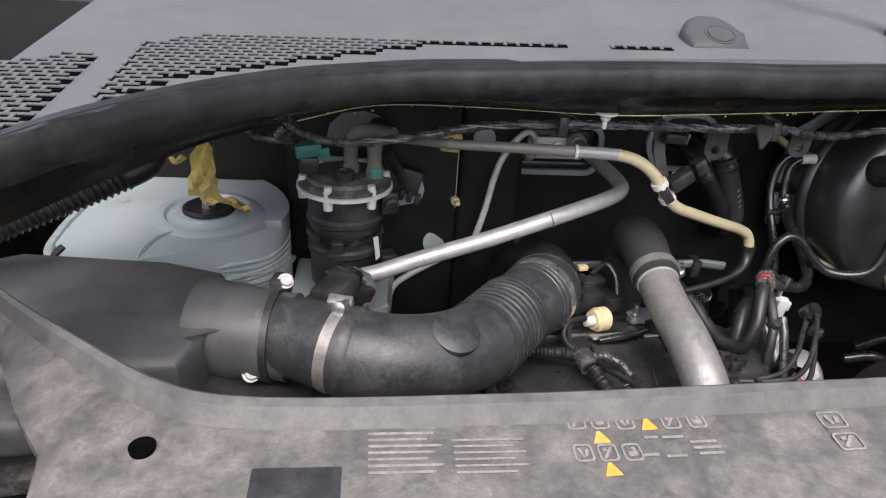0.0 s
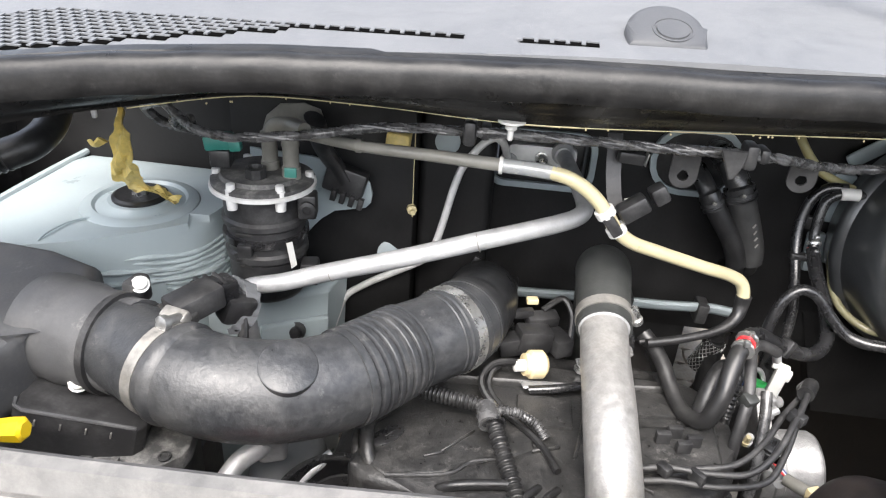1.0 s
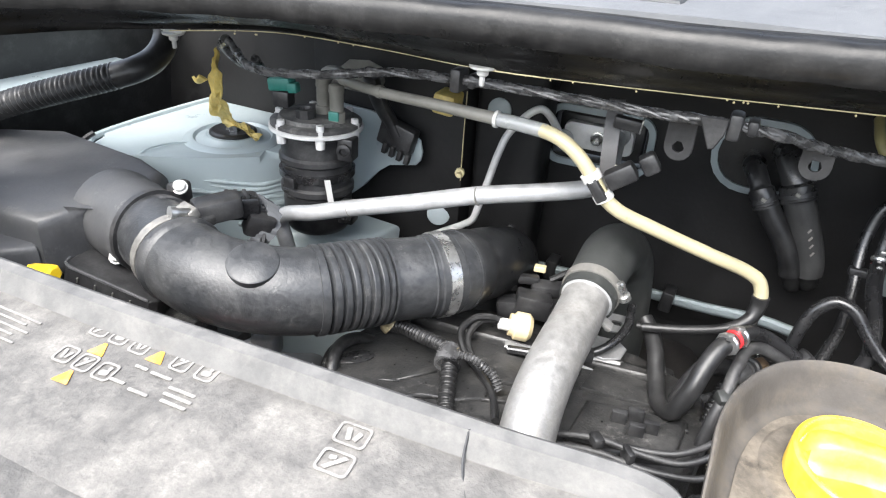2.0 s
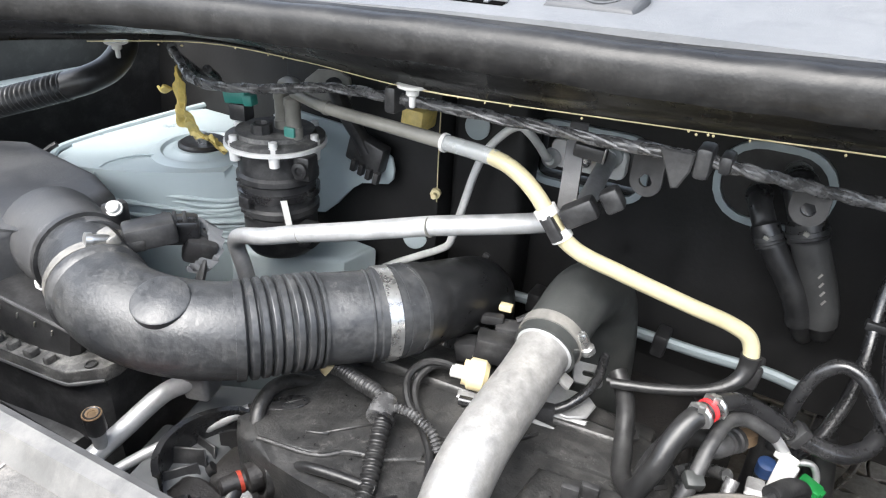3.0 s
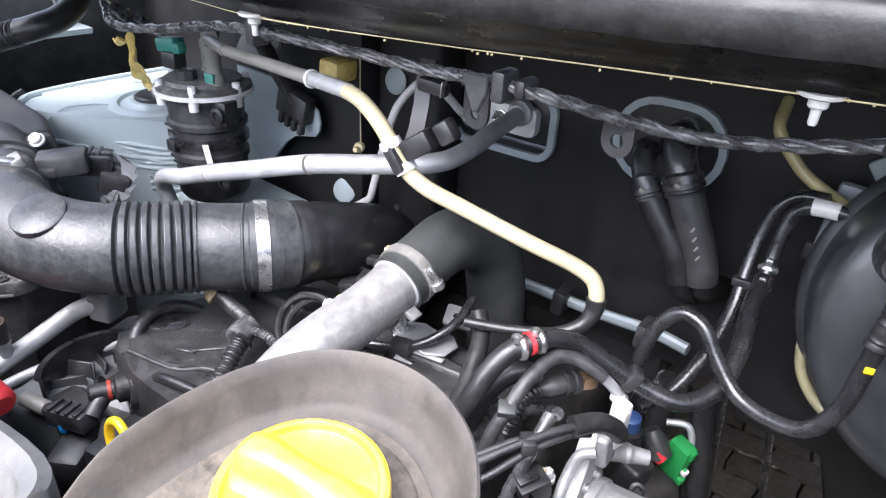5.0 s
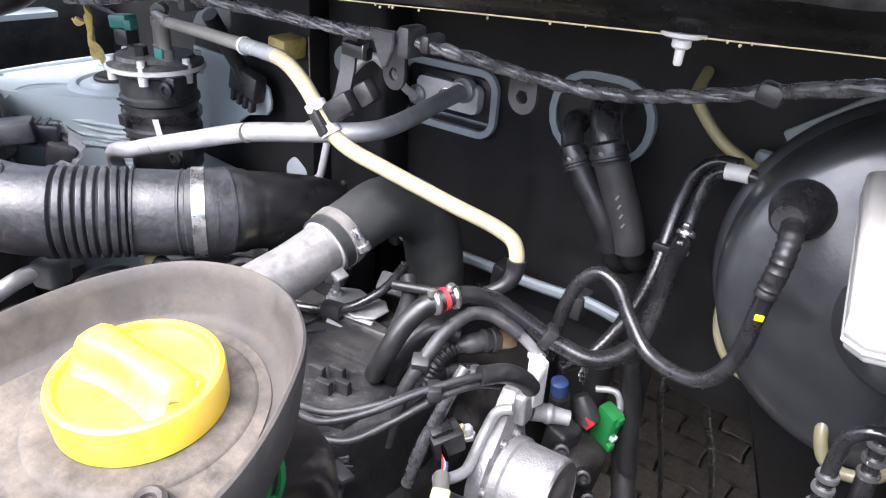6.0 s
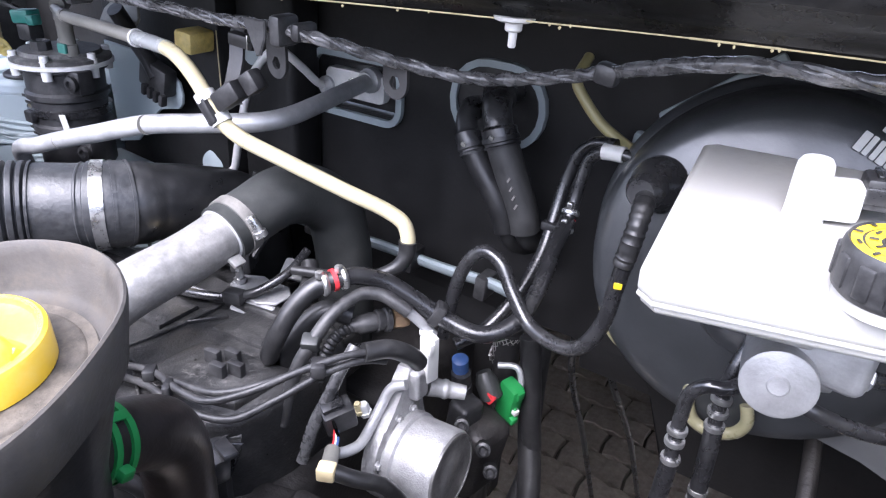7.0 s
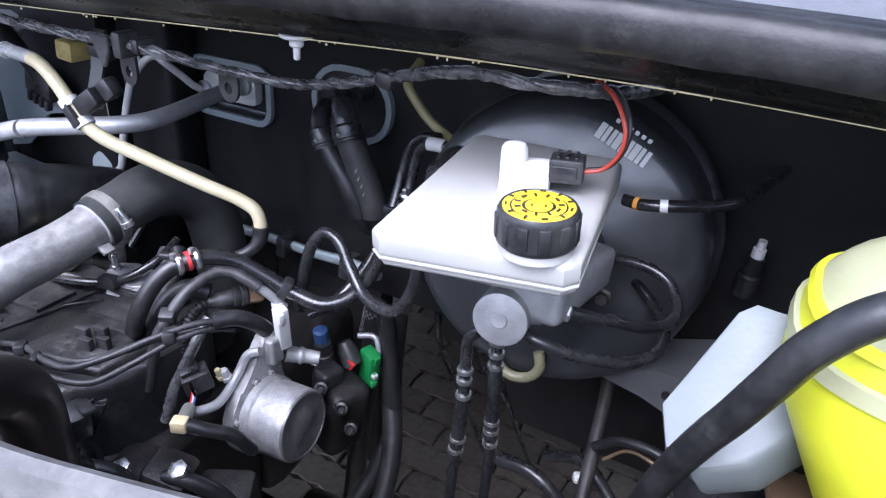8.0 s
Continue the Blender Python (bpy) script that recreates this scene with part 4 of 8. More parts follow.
part("yellow_dot", lathe((0.035, 0.452, 1.266), (0, -0.3, 1), [(0, 0.0016), (0.001, 0.001)], 8), YELLOW, ih)

# ---- charge air pipe and its hose ----
cp = thing("charge_pipe", (0.38, 0.5, 1.15), "scuffed aluminium charge air pipe", "charge pipe")
part("pipe", sweep(bmesh.new(), spline([(0.381, 0.604, 1.2225), (0.380, 0.56, 1.2125), (0.379, 0.505, 1.206), (0.379, 0.478, 1.199), (0.380, 0.456, 1.189), (0.382, 0.439, 1.174), (0.384, 0.425, 1.148), (0.386, 0.414, 1.11), (0.387, 0.407, 1.05)], 10), 0.0215, 32), ALUPIPE, cp)
part("weld_bead", lathe((0.381, 0.590, 1.2193), (0, 1, 0.22), [(0, 0.021), (0.001, 0.0232), (0.004, 0.0235), (0.006, 0.021)], 32), ALU, cp)
part("pipe_tab", box((0.404, 0.585, 1.205), (0.010, 0.012, 0.004), (0, 30, 0), 0.001), ALUPIPE, cp)
ch = thing("charge_hose", (0.39, 0.66, 1.1), "grey-black rubber charge hose elbow", "charge hose")
part("hose", sweep(bmesh.new(), spline([(0.381, 0.592, 1.2195), (0.382, 0.625, 1.228), (0.384, 0.658, 1.234), (0.388, 0.690, 1.226), (0.393, 0.714, 1.205), (0.397, 0.723, 1.17), (0.400, 0.725, 1.12), (0.400, 0.725, 1.04)], 10), lambda s: 0.0255 + 0.003 * min(1, max(0, s - 0.12) * 5), 32), GREYRUB, ch)
clamp_band("clamp", (0.3815, 0.606, 1.2235), (0, 1, 0.27), 0.0262, 0.010, ch, DULL, "steel worm-drive hose clamp", 0, (0.94, 0, 0.34))

# ---- refrigerant pipes ----
ap = thing("refrigerant_pipe", (0.03, 0.62, 1.12), "thick bare aluminium refrigerant pipe", "refrigerant pipe")
part("pipe", tube([(0.034, 0.625, 1.10), (0.030, 0.618, 1.165), (0.027, 0.613, 1.195), (0.038, 0.608, 1.209), (0.075, 0.607, 1.221), (0.115, 0.609, 1.235), (0.185, 0.611, 1.258), (0.258, 0.620, 1.281), (0.300, 0.640, 1.2865), (0.334, 0.660, 1.290), (0.348, 0.671, 1.2915), (0.357, 0.685, 1.293), (0.359, 0.702, 1.294), (0.357, 0.73, 1.2955), (0.349, 0.785, 1.298), (0.342, 0.838, 1.300)], 0.0088, 20, 10), ALU, ap)
for x, y, z in ((0.258, 0.617, 1.281), (0.121, 0.609, 1.2366)):
    part("print_mark", lathe((x, y, z), (0.95, 0.06, 0.3), [(0, 0.0088), (0, 0.00895), (0.0007, 0.00895), (0.0007, 0.0088)], 20), GREYTUBE, ap)
tp = thing("refrigerant_pipe", (0.10, 0.75, 1.10), "thin bent aluminium refrigerant pipe", "refrigerant pipe")
part("pipe", tube([(0.279, 0.842, 1.283), (0.278, 0.825, 1.287), (0.275, 0.805, 1.305), (0.270, 0.787, 1.322), (0.262, 0.783, 1.328), (0.252, 0.779, 1.324), (0.230, 0.772, 1.297), (0.222, 0.769, 1.275), (0.2115, 0.763, 1.228), (0.2035, 0.762, 1.197), (0.199, 0.762, 1.184), (0.188, 0.762, 1.1745), (0.155, 0.765, 1.153), (0.120, 0.768, 1.130), (0.095, 0.765, 1.110), (0.085, 0.74, 1.08)], 0.0044, 14, 8), ZINC, tp)

# bulkhead port: frame, plate and pipe fittings
port = thing("pipe_port", (PX, 0.845, PZ - 0.03), "bulkhead port with a pale frame and bolted pipe plate", "pipe port")
part("frame", ring_plate(PW + 0.022, PH + 0.022, 0.022, 0.0075, 0.006, pose(PX, 0.8435, PZ, 90)), BLUEGREY, port, "pale blue-grey frame")
part("gasket", box((PX, 0.858, PZ), (PW - 0.004, 0.012, PH - 0.004), bevel=0.004), RUBBER, port)
part("pipe_plate", slab(rounded(0.082, 0.030, 0.006), 0, 0.012, 0.002, 2, pose(PX, 0.850, PZ + 0.002, 90)), ZINC, port)
part("fitting", lathe((0.342, 0.842, 1.300), (0, -1, 0), [(0, 0.0135), (0.010, 0.0135), (0.012, 0.011), (0.016, 0.010)], 20), ALU, port)
part("fitting", lathe((0.279, 0.842, 1.283), (0, -1, 0), [(0, 0.011), (0.008, 0.011), (0.010, 0.008), (0.013, 0.006)], 18), ALU, port)
screw("plate_bolt", (0.318, 0.838, 1.290), (0, -1, 0), 0.007, port)
tr = thing("clip_bracket", (0.372, 0.625, 1.335), "grey steel bracket strip with a bent band", "bracket")
part("strip", loft([[V(x - 0.0065, y, z), V(x + 0.0065, y + 0.002, z), V(x + 0.0065, y + 0.0045, z), V(x - 0.0065, y + 0.0025, z)] for x, y, z in ((0.3665, 0.640, 1.388), (0.3675, 0.634, 1.374), (0.3690, 0.630, 1.356), (0.3715, 0.622, 1.340), (0.3745, 0.612, 1.330))]), BRACKET, tr)
band = part("band", box((0.3815, 0.629, 1.3725), (0.024, 0.009, 0.0105), (4, 6, 8), 0.002), BRACKET, tr, "bent sheet band with a bright edge")
part("band_edge", box((0.3930, 0.6255, 1.3735), (0.0012, 0.008, 0.0115), (4, 6, 8), 0.0004), STEEL, band)
part("foot", slab([(-0.006, -0.008), (0.005, -0.008), (0.006, 0.002), (0.003, 0.008), (-0.004, 0.008)], 0, 0.0022, 0.0006, 1, pose(0.3850, 0.6145, 1.334, 90, -16, 4)), GREYTUBE, tr, "dull grey bent foot")

# ---- breather tube ----
bt = thing("breather_tube", (0.3, 0.62, 1.22), "cream and grey plastic breather tube with joints", "breather tube")
part("grey_section", tube([(0.085, 0.650, 1.357), (0.145, 0.625, 1.360), (0.21, 0.616, 1.361), (0.276, 0.612, 1.360)], lambda s: 0.0048 + 0.0010 * s, 14), GREYTUBE, bt, "dull grey section")
part("clear_section", tube([(0.272, 0.612, 1.360), (0.295, 0.610, 1.360), (0.318, 0.608, 1.359)], 0.0064, 14), CLEAR, bt, "milky clear joint sleeve")
part("cream_section", tube([(0.314, 0.608, 1.3595), (0.328, 0.606, 1.357), (0.342, 0.604, 1.351), (0.355, 0.603, 1.341), (0.366, 0.603, 1.328), (0.375, 0.604, 1.316), (0.390, 0.609, 1.303), (0.42, 0.622, 1.289), (0.47, 0.643, 1.268), (0.503, 0.658, 1.254), (0.515, 0.662, 1.246), (0.520, 0.662, 1.236), (0.521, 0.661, 1.224)], 0.0062, 16), CREAM, bt, "cream section")
part("ferrule", lathe((0.142, 0.626, 1.360), (1, -0.12, 0.02), [(0, 0.0045), (0, 0.0064), (0.005, 0.0064), (0.005, 0.0045)], 14), GREYTUBE, bt)
part("ferrule", lathe((0.270, 0.612, 1.360), (1, -0.06, 0), [(0, 0.006), (0, 0.0076), (0.003, 0.0076), (0.003, 0.006)], 14), WHITE, bt)
for p in ((0.364, 0.603, 1.330), (0.3765, 0.605, 1.314)):
    part("collar", lathe(p, (0.55, 0.05, -0.75), [(-0.004, 0.006), (-0.004, 0.0086), (0.003, 0.0086), (0.003, 0.006)], 14), WHITE, bt, "white collar")
clip = part("clip", box((0.371, 0.602, 1.321), (0.022, 0.014, 0.010), (0, 52, 0), 0.002), BLACK, bt, "black double clip")
part("clip_jaw", box((0.387, 0.607, 1.335), (0.026, 0.016, 0.016), (0, -35, 10), 0.003), BLACK, clip)
part("clip_jaw", box((0.407, 0.613, 1.348), (0.014, 0.015, 0.017), (0, -35, 10), 0.003), BLACK, clip)
part("end_boot", tube([(0.521, 0.661, 1.232), (0.521, 0.660, 1.222), (0.518, 0.655, 1.212), (0.505, 0.645, 1.203), (0.47, 0.632, 1.195), (0.43, 0.622, 1.19)], lambda s: 0.0078 - 0.0036 * min(1, s * 2.4), 14), RUBBER, bt, "black rubber end")
part("boot_lead", tube([(0.520, 0.658, 1.214), (0.500, 0.648, 1.198), (0.46, 0.636, 1.188), (0.425, 0.632, 1.184)], 0.003, 10), RUBBER, bt)

# ---- wiring loom under the cowl edge ----
loom = thing("wiring_loom", (0.4, 0.6, 1.38), "tape-wrapped wiring loom hung along the cowl", "wiring loom")
LOOM = [(-0.022, 0.606, 1.389), (-0.0096, 0.6026, 1.3792), (0.012, 0.592, 1.372), (0.0364, 0.5874, 1.3699), (0.10, 0.590, 1.376), (0.17, 0.596, 1.388), (0.247, 0.584, 1.396), (0.33, 0.588, 1.396), (0.40, 0.594, 1.394), (0.45, 0.592, 1.396), (0.49, 0.598, 1.393), (0.53, 0.625, 1.382), (0.575, 0.645, 1.376), (0.62, 0.643, 1.384), (0.67, 0.634, 1.398), (0.735, 0.610, 1.417), (0.79, 0.600, 1.421), (0.825, 0.625, 1.418), (0.845, 0.69, 1.412), (0.85, 0.78, 1.405), (0.85, 0.84, 1.40)]
ll = refine(spline(LOOM, 10), 3)
part("wrapped_run", sweep(bmesh.new(), ll, lambda s: 0.0037 + 0.0003 * math.sin(s * 620) + 0.0004 * math.sin(s * 47 + 1), 12), TAPE, loom)
for k in range(3):
    off = [p + V(0, 0.0027 * math.cos(k * 2 + i * 0.16), 0.0027 * math.sin(k * 2 + i * 0.16)) for i, p in enumerate(ll)]
    part("loose_lead", sweep(bmesh.new(), off[20 + 40 * k:420 + 90 * k:3], 0.0019, 8), TAPE, loom)
part("branch", tube([(-0.018, 0.614, 1.377), (-0.03, 0.635, 1.36), (-0.02, 0.66, 1.345), (-0.012, 0.668, 1.338)], 0.004, 8), TAPE, loom)
part("branch", tube([(-0.03, 0.612, 1.388), (-0.06, 0.640, 1.372), (-0.055, 0.66, 1.352), (-0.03, 0.662, 1.348), (-0.018, 0.64, 1.365)], 0.005, 8), TAPE, loom)
part("flag", slab([(-0.011, 0.012), (0.010, 0.012), (0.009, 0.0), (0.004, -0.011), (0.0, -0.012)], 0, 0.003, 0.001, 1, pose(0.448, 0.583, 1.390, 90)), BLACK, loom, "black tape flag")
for x in (0.462, 0.245):
    p = min(ll, key=lambda q: abs(q.x - x))
    part("loom_clip", box(p, (0.010, 0.020, 0.020), (0, 0, 0), 0.003), BLACK, loom)
    part("loom_clip", box(p + V(0.012, 0.006, 0), (0.008, 0.02, 0.012), (0, 0, 0), 0.003), BLACK, loom)
p = min(ll, key=lambda q: abs(q.x - 0.67))
part("loom_clip", box(p + V(0.0, 0.0, -0.001), (0.014, 0.012, 0.012), (0, 10, 0), 0.003), BLACK, loom)

for p in ((0.276, 0.556, 1.413), (0.633, 0.585, 1.424), (-0.074, 0.585, 1.388)):
    st = thing("push_stud", p, "white plastic push stud on the cowl edge", "push stud", "studs along the cowl edge")
    part("washer", lathe(V(p) + V(0, 0, 0.004), (0, 0, -1), [(0, 0.011), (0.002, 0.0105), (0.003, 0.008)], 18), WHITE, st)
    part("head", lathe(V(p) + V(0, 0, 0.001), (0, 0, -1), [(0, 0.0046), (0.004, 0.0046), (0.005, 0.0036)], 12), WHITE, st)
    part("stem", lathe(V(p) + V(0, 0, -0.004), (0, 0, -1), [(0, 0.0024), (0.007, 0.0022), (0.008, 0.0016)], 10), ZINC, st)
    part("wing", loft([[V(p) + V(dx, dy, dz) for dx, dy, dz in ((-0.014 + i * 0.007, -0.002, 0.005 - 0.003 * math.sin(i * 0.785)), (-0.014 + i * 0.007, -0.002, 0.0065 - 0.002 * math.sin(i * 0.785)), (-0.014 + i * 0.007, 0.004, 0.006))] for i in range(5)]), WHITE, st)


def hanger(p, turn, length, label):
    h = thing("hanger_tab", p, label, "bracket", "hanger tabs under the loom")
    o = [(-0.011, length), (0.011, length), (0.0115, 0.0)] + [(0.0115 * math.cos(a), 0.0115 * math.sin(a)) for a in [-math.pi * k / 10 for k in range(1, 10)]] + [(-0.0115, 0.0)]
    bm = bmesh.new()
    front, back = [bm.verts.new((x, y, 0.0025)) for x, y in o], [bm.verts.new((x, y, 0)) for x, y in o]
    hf, hb = [], []
    for x, y in o:
        d = V(x, y, 0)
        d = d.normalized() * 0.0048
        hf.append(bm.verts.new((d.x, d.y, 0.0025)))
        hb.append(bm.verts.new((d.x, d.y, 0)))
    n = len(o)
    for k in range(n):
        j = (k + 1) % n
        bm.faces.new((front[k], front[j], hf[j], hf[k]))
        bm.faces.new((back[j], back[k], hb[k], hb[j]))
        bm.faces.new((front[j], front[k], back[k], back[j]))
        bm.faces.new((hf[k], hf[j], hb[j], hb[k]))
    bm.transform(pose(*p, 90, 0, turn))
    part("tab", bm, BRACKET, h)
    return h


hanger((0.425, 0.623, 1.364), -8, 0.027, "dark steel hanger tab with a round hole")
hanger((0.525, 0.634, 1.366), -8, 0.016, "dark steel hanger tab with a round hole")

# ---- small fittings on the bulkhead ----
solo("foam_block", box((0.158, 0.757, 1.324), (0.026, 0.036, 0.024), (0, 6, 4), 0.004), YTAPE, "yellow foam block stuck on the bulkhead", "foam block")
for p, r, ax in (((0.208, 0.795, 1.3145), 0.0145, (0, -1, 0.1)), ((0.148, 0.774, 1.1745), 0.015, (0.25, -1, 0.35))):
    solo("blanking_plug", lathe(p, ax, [(0, r), (0.002, r), (0.003, r * 0.8), (0.003, 0)], 24), BLUEGREY, "round pale grey blanking plug in the bulkhead", "plug", "blanking plugs")
sp = thing("speed_clip", (0.172, 0.776, 1.23), "rusty yellow stud and clip on the bulkhead edge", "clip")
part("stud", lathe((0.172, 0.776, 1.2356), (0.3, -1, 0), [(0, 0.006), (0.006, 0.006), (0.007, 0.003), (0.014, 0.003)], 8), MASTIC, sp)
part("edge_bead", tube([(0.1735, 0.7745, 1.335), (0.1735, 0.7742, 1.28), (0.1738, 0.7745, 1.225)], 0.0006, 6), MASTIC, sp)

# grommet ring with heater hoses
gr = thing("heater_grommet", (0.505, 0.84, 1.27), "pale plastic heater pipe grommet in the bulkhead", "grommet")
part("ring", ring_plate(0.106, 0.084, 0.040, 0.0070, 0.008, pose(0.497, 0.8445, 1.304, 90, 0, 0)), BLUEGREY, gr)
part("seal_plate", slab(rounded(0.093, 0.071, 0.034), 0, 0.004, 0.001, 1, pose(0.497, 0.8445, 1.304, 90)), RUBBER, gr)


def heater(elbow, run, lower, r, label, rubber):
    h = thing("heater_hose", lower[-1], label, "hose", "heater hoses")
    el = spline(elbow, 8)
    con = part("connector", sweep(bmesh.new(), el, lambda s: r * (0.80 + 0.10 * (s > 0.30) + 0.16 * (0.42 < s < 0.50) + 0.2 * (s > 0.85)), 20), GLOSS, h, "black quick-fit elbow")
    q, d = el[-3], (el[-1] - el[-5]).normalized()
    part("lock_ring", lathe(q, d, [(0, r), (0, r * 1.16), (0.004, r * 1.18), (0.005, r * 1.06), (0.007, r * 1.06), (0.008, r * 1.14), (0.010, r * 1.12), (0.010, r)], 20), BLACK, con)
    part("lock_tab", box(q - V(0, r * 1.1, -0.002), (0.005, 0.003, 0.004), (0, 20, 0), 0.001), GREYTUBE, con)
    part("hose", sweep(bmesh.new(), spline(run, 10), r, 20), rubber, h)
    # pipe coloured near-black for the shade low on the bulkhead
    part("lower_pipe", sweep(bmesh.new(), spline(lower, 8), r * 0.7, 14), FIRE, h)
    return h


heater([(0.486, 0.842, 1.302), (0.488, 0.812, 1.306), (0.493, 0.790, 1.302), (0.500, 0.780, 1.291), (0.507, 0.777, 1.279)], [(0.506, 0.777, 1.282), (0.517, 0.776, 1.266), (0.535, 0.776, 1.242), (0.546, 0.777, 1.222), (0.551, 0.778, 1.207)], [(0.549, 0.777, 1.212), (0.555, 0.782, 1.196), (0.560, 0.805, 1.182), (0.562, 0.848, 1.172)], 0.0112, "black rubber heater hose with a quick-fit elbow", RUBBER)
heater([(0.514, 0.842, 1.322), (0.515, 0.815, 1.325), (0.520, 0.795, 1.320), (0.528, 0.784, 1.306), (0.535, 0.781, 1.290)], [(0.534, 0.781, 1.293), (0.542, 0.781, 1.275), (0.556, 0.783, 1.244), (0.564, 0.784, 1.222), (0.566, 0.785, 1.210)], [(0.565, 0.784, 1.216), (0.569, 0.790, 1.200), (0.573, 0.815, 1.188), (0.575, 0.848, 1.180)], 0.0150, "black rubber heater hose with printed lettering", HEATER)
for k in range(4):
    solo("printed_bar", box((0.5535 + 0.003 * k, 0.7665 + 0.0005 * k, 1.262 - 0.008 * k), (0.0016, 0.0012, 0.005), (0, 25, 0), 0), PRINT, "faint white print on the heater hose", "print", "print on the hose")

# ---- coolant and vacuum lines on the right ----
la = thing("coolant_hose", (0.55, 0.6, 1.12), "black rubber coolant hose with a red-sealed joint", "hose")
A1 = [(0.430, 0.642, 1.188), (0.440, 0.632, 1.180), (0.448, 0.615, 1.172), (0.455, 0.592, 1.160), (0.462, 0.568, 1.155), (0.474, 0.550, 1.163), (0.484, 0.552, 1.188), (0.490, 0.565, 1.208), (0.497, 0.578, 1.219), (0.505, 0.589, 1.223)]
A2 = [(0.505, 0.589, 1.223), (0.513, 0.606, 1.222), (0.527, 0.622, 1.215), (0.548, 0.634, 1.201), (0.572, 0.643, 1.187), (0.600, 0.652, 1.180), (0.618, 0.672, 1.187), (0.622, 0.70, 1.205), (0.617, 0.735, 1.230), (0.617, 0.757, 1.246)]
A3 = [(0.617, 0.757, 1.246), (0.617, 0.765, 1.260), (0.618, 0.770, 1.280), (0.622, 0.773, 1.297), (0.632, 0.772, 1.306), (0.648, 0.770, 1.308), (0.665, 0.775, 1.305)]
part("lower_hose", tube(A1, 0.0076, 16), RUBBER, la)
part("middle_hose", tube(A2, 0.0070, 16), GLOSS, la)
part("upper_line", tube(A3, 0.0052, 14), GLOSS, la)


def joint(parent, p, axis, r):
    axis = V(axis).normalized()
    part("red_seal", lathe(V(p) - axis * 0.003, axis, [(0.0014, r), (0.0014, r * 1.08), (0.0046, r * 1.08), (0.0046, r)], 18), RED, parent, "red seal ring")
    for s in (-0.010, 0.005):
        part("spring_clip", lathe(V(p) + axis * s, axis, [(0, r), (0, r * 1.2), (0.002, r * 1.3), (0.004, r * 1.2), (0.005, r)], 10), STEEL, parent)
        part("clip_ear", box(V(p) + axis * (s + 0.0025) + V(0, -r * 0.6, r * 1.15), (0.005, 0.005, 0.006), bevel=0.001), STEEL, parent)


joint(la, (0.505, 0.589, 1.223), (0.45, 0.85, 0.1), 0.0080)
joint(la, (0.617, 0.757, 1.246), (0, 0.5, 0.85), 0.0060)
part("white_label", tube([(0.632, 0.772, 1.3062), (0.640, 0.7712, 1.3074), (0.650, 0.770, 1.308)], 0.0066, 12), WHITE, la, "white wrap label")
part("saddle_clip", box((0.566, 0.640, 1.192), (0.009, 0.014, 0.018), (0, 30, 30), 0.002), BLACK, la)
lb = thing("vacuum_hose", (0.6, 0.68, 1.17), "black looped vacuum hose to the brake booster", "hose")
part("hose", tube([(0.556, 0.668, 1.150), (0.558, 0.672, 1.172), (0.562, 0.676, 1.205), (0.570, 0.679, 1.226), (0.582, 0.680, 1.236), (0.597, 0.678, 1.232), (0.612, 0.672, 1.215), (0.632, 0.664, 1.198), (0.655, 0.655, 1.196), (0.678, 0.647, 1.205), (0.691, 0.648, 1.228), (0.695, 0.652, 1.262), (0.697, 0.655, 1.285)], 0.0056, 16, 10), GLOSS, lb)
part("boot", tube([(0.6955, 0.6535, 1.275), (0.698, 0.656, 1.296), (0.698, 0.662, 1.310), (0.696, 0.675, 1.316)], lambda s: 0.0068 + 0.0005 * math.sin(s * 60), 16, 10), RUBBER, lb, "ribbed rubber boot")
part("paint_mark", box((0.6970, 0.6468, 1.263), (0.0055, 0.0016, 0.0045), (8, 0, 15), 0.0006), YELLOW, lb, "yellow paint mark")
lc = thing("fuel_line", (0.6, 0.74, 1.16), "thin black fuel line beside the coolant hose", "hose")
part("line", tube([(0.570, 0.665, 1.150), (0.585, 0.685, 1.160), (0.598, 0.715, 1.185), (0.603, 0.745, 1.215), (0.602, 0.765, 1.245), (0.603, 0.775, 1.270), (0.610, 0.780, 1.297), (0.622, 0.780, 1.309), (0.640, 0.777, 1.312)], 0.0055, 12), GLOSS, lc)
part("line_clip", box((0.608, 0.757, 1.236), (0.026, 0.010, 0.008), (0, 0, 0), 0.002), BLACK, lc)
for k, pts in enumerate(([(0.586, 0.83, 1.366), (0.590, 0.80, 1.350), (0.600, 0.798, 1.337), (0.617, 0.797, 1.321), (0.636, 0.793, 1.312), (0.652, 0.787, 1.307)], [(0.662, 0.80, 1.27), (0.655, 0.79, 1.23), (0.657, 0.765, 1.195), (0.666, 0.745, 1.180), (0.686, 0.725, 1.172), (0.71, 0.72, 1.17)])):
    o = thing("washer_tube", pts[0], "yellowed clear washer tube on the bulkhead", "tube", "washer tubes")
    part("tube", tube(pts, 0.0042 if k else 0.0048, 12), YTUBE if k else OLIVE, o)
bd = thing("bulkhead_duct", (0.655, 0.83, 1.22), "pale grey plastic duct beside the booster", "duct")
part("duct", box((0.652, 0.82, 1.285), (0.026, 0.012, 0.06), (0, 4, 0), 0.004), BLUEGREY, bd)
part("duct", box((0.649, 0.82, 1.215), (0.020, 0.012, 0.05), (0, -6, 0), 0.004), BLUEGREY, bd)
part("duct", box((0.676, 0.836, 1.242), (0.022, 0.010, 0.095), (0, -6, 0), 0.004), BLUEGREY, bd)
part("band", box((0.662, 0.826, 1.248), (0.062, 0.008, 0.016), (0, 2, 0), 0.002), BLACK, bd)
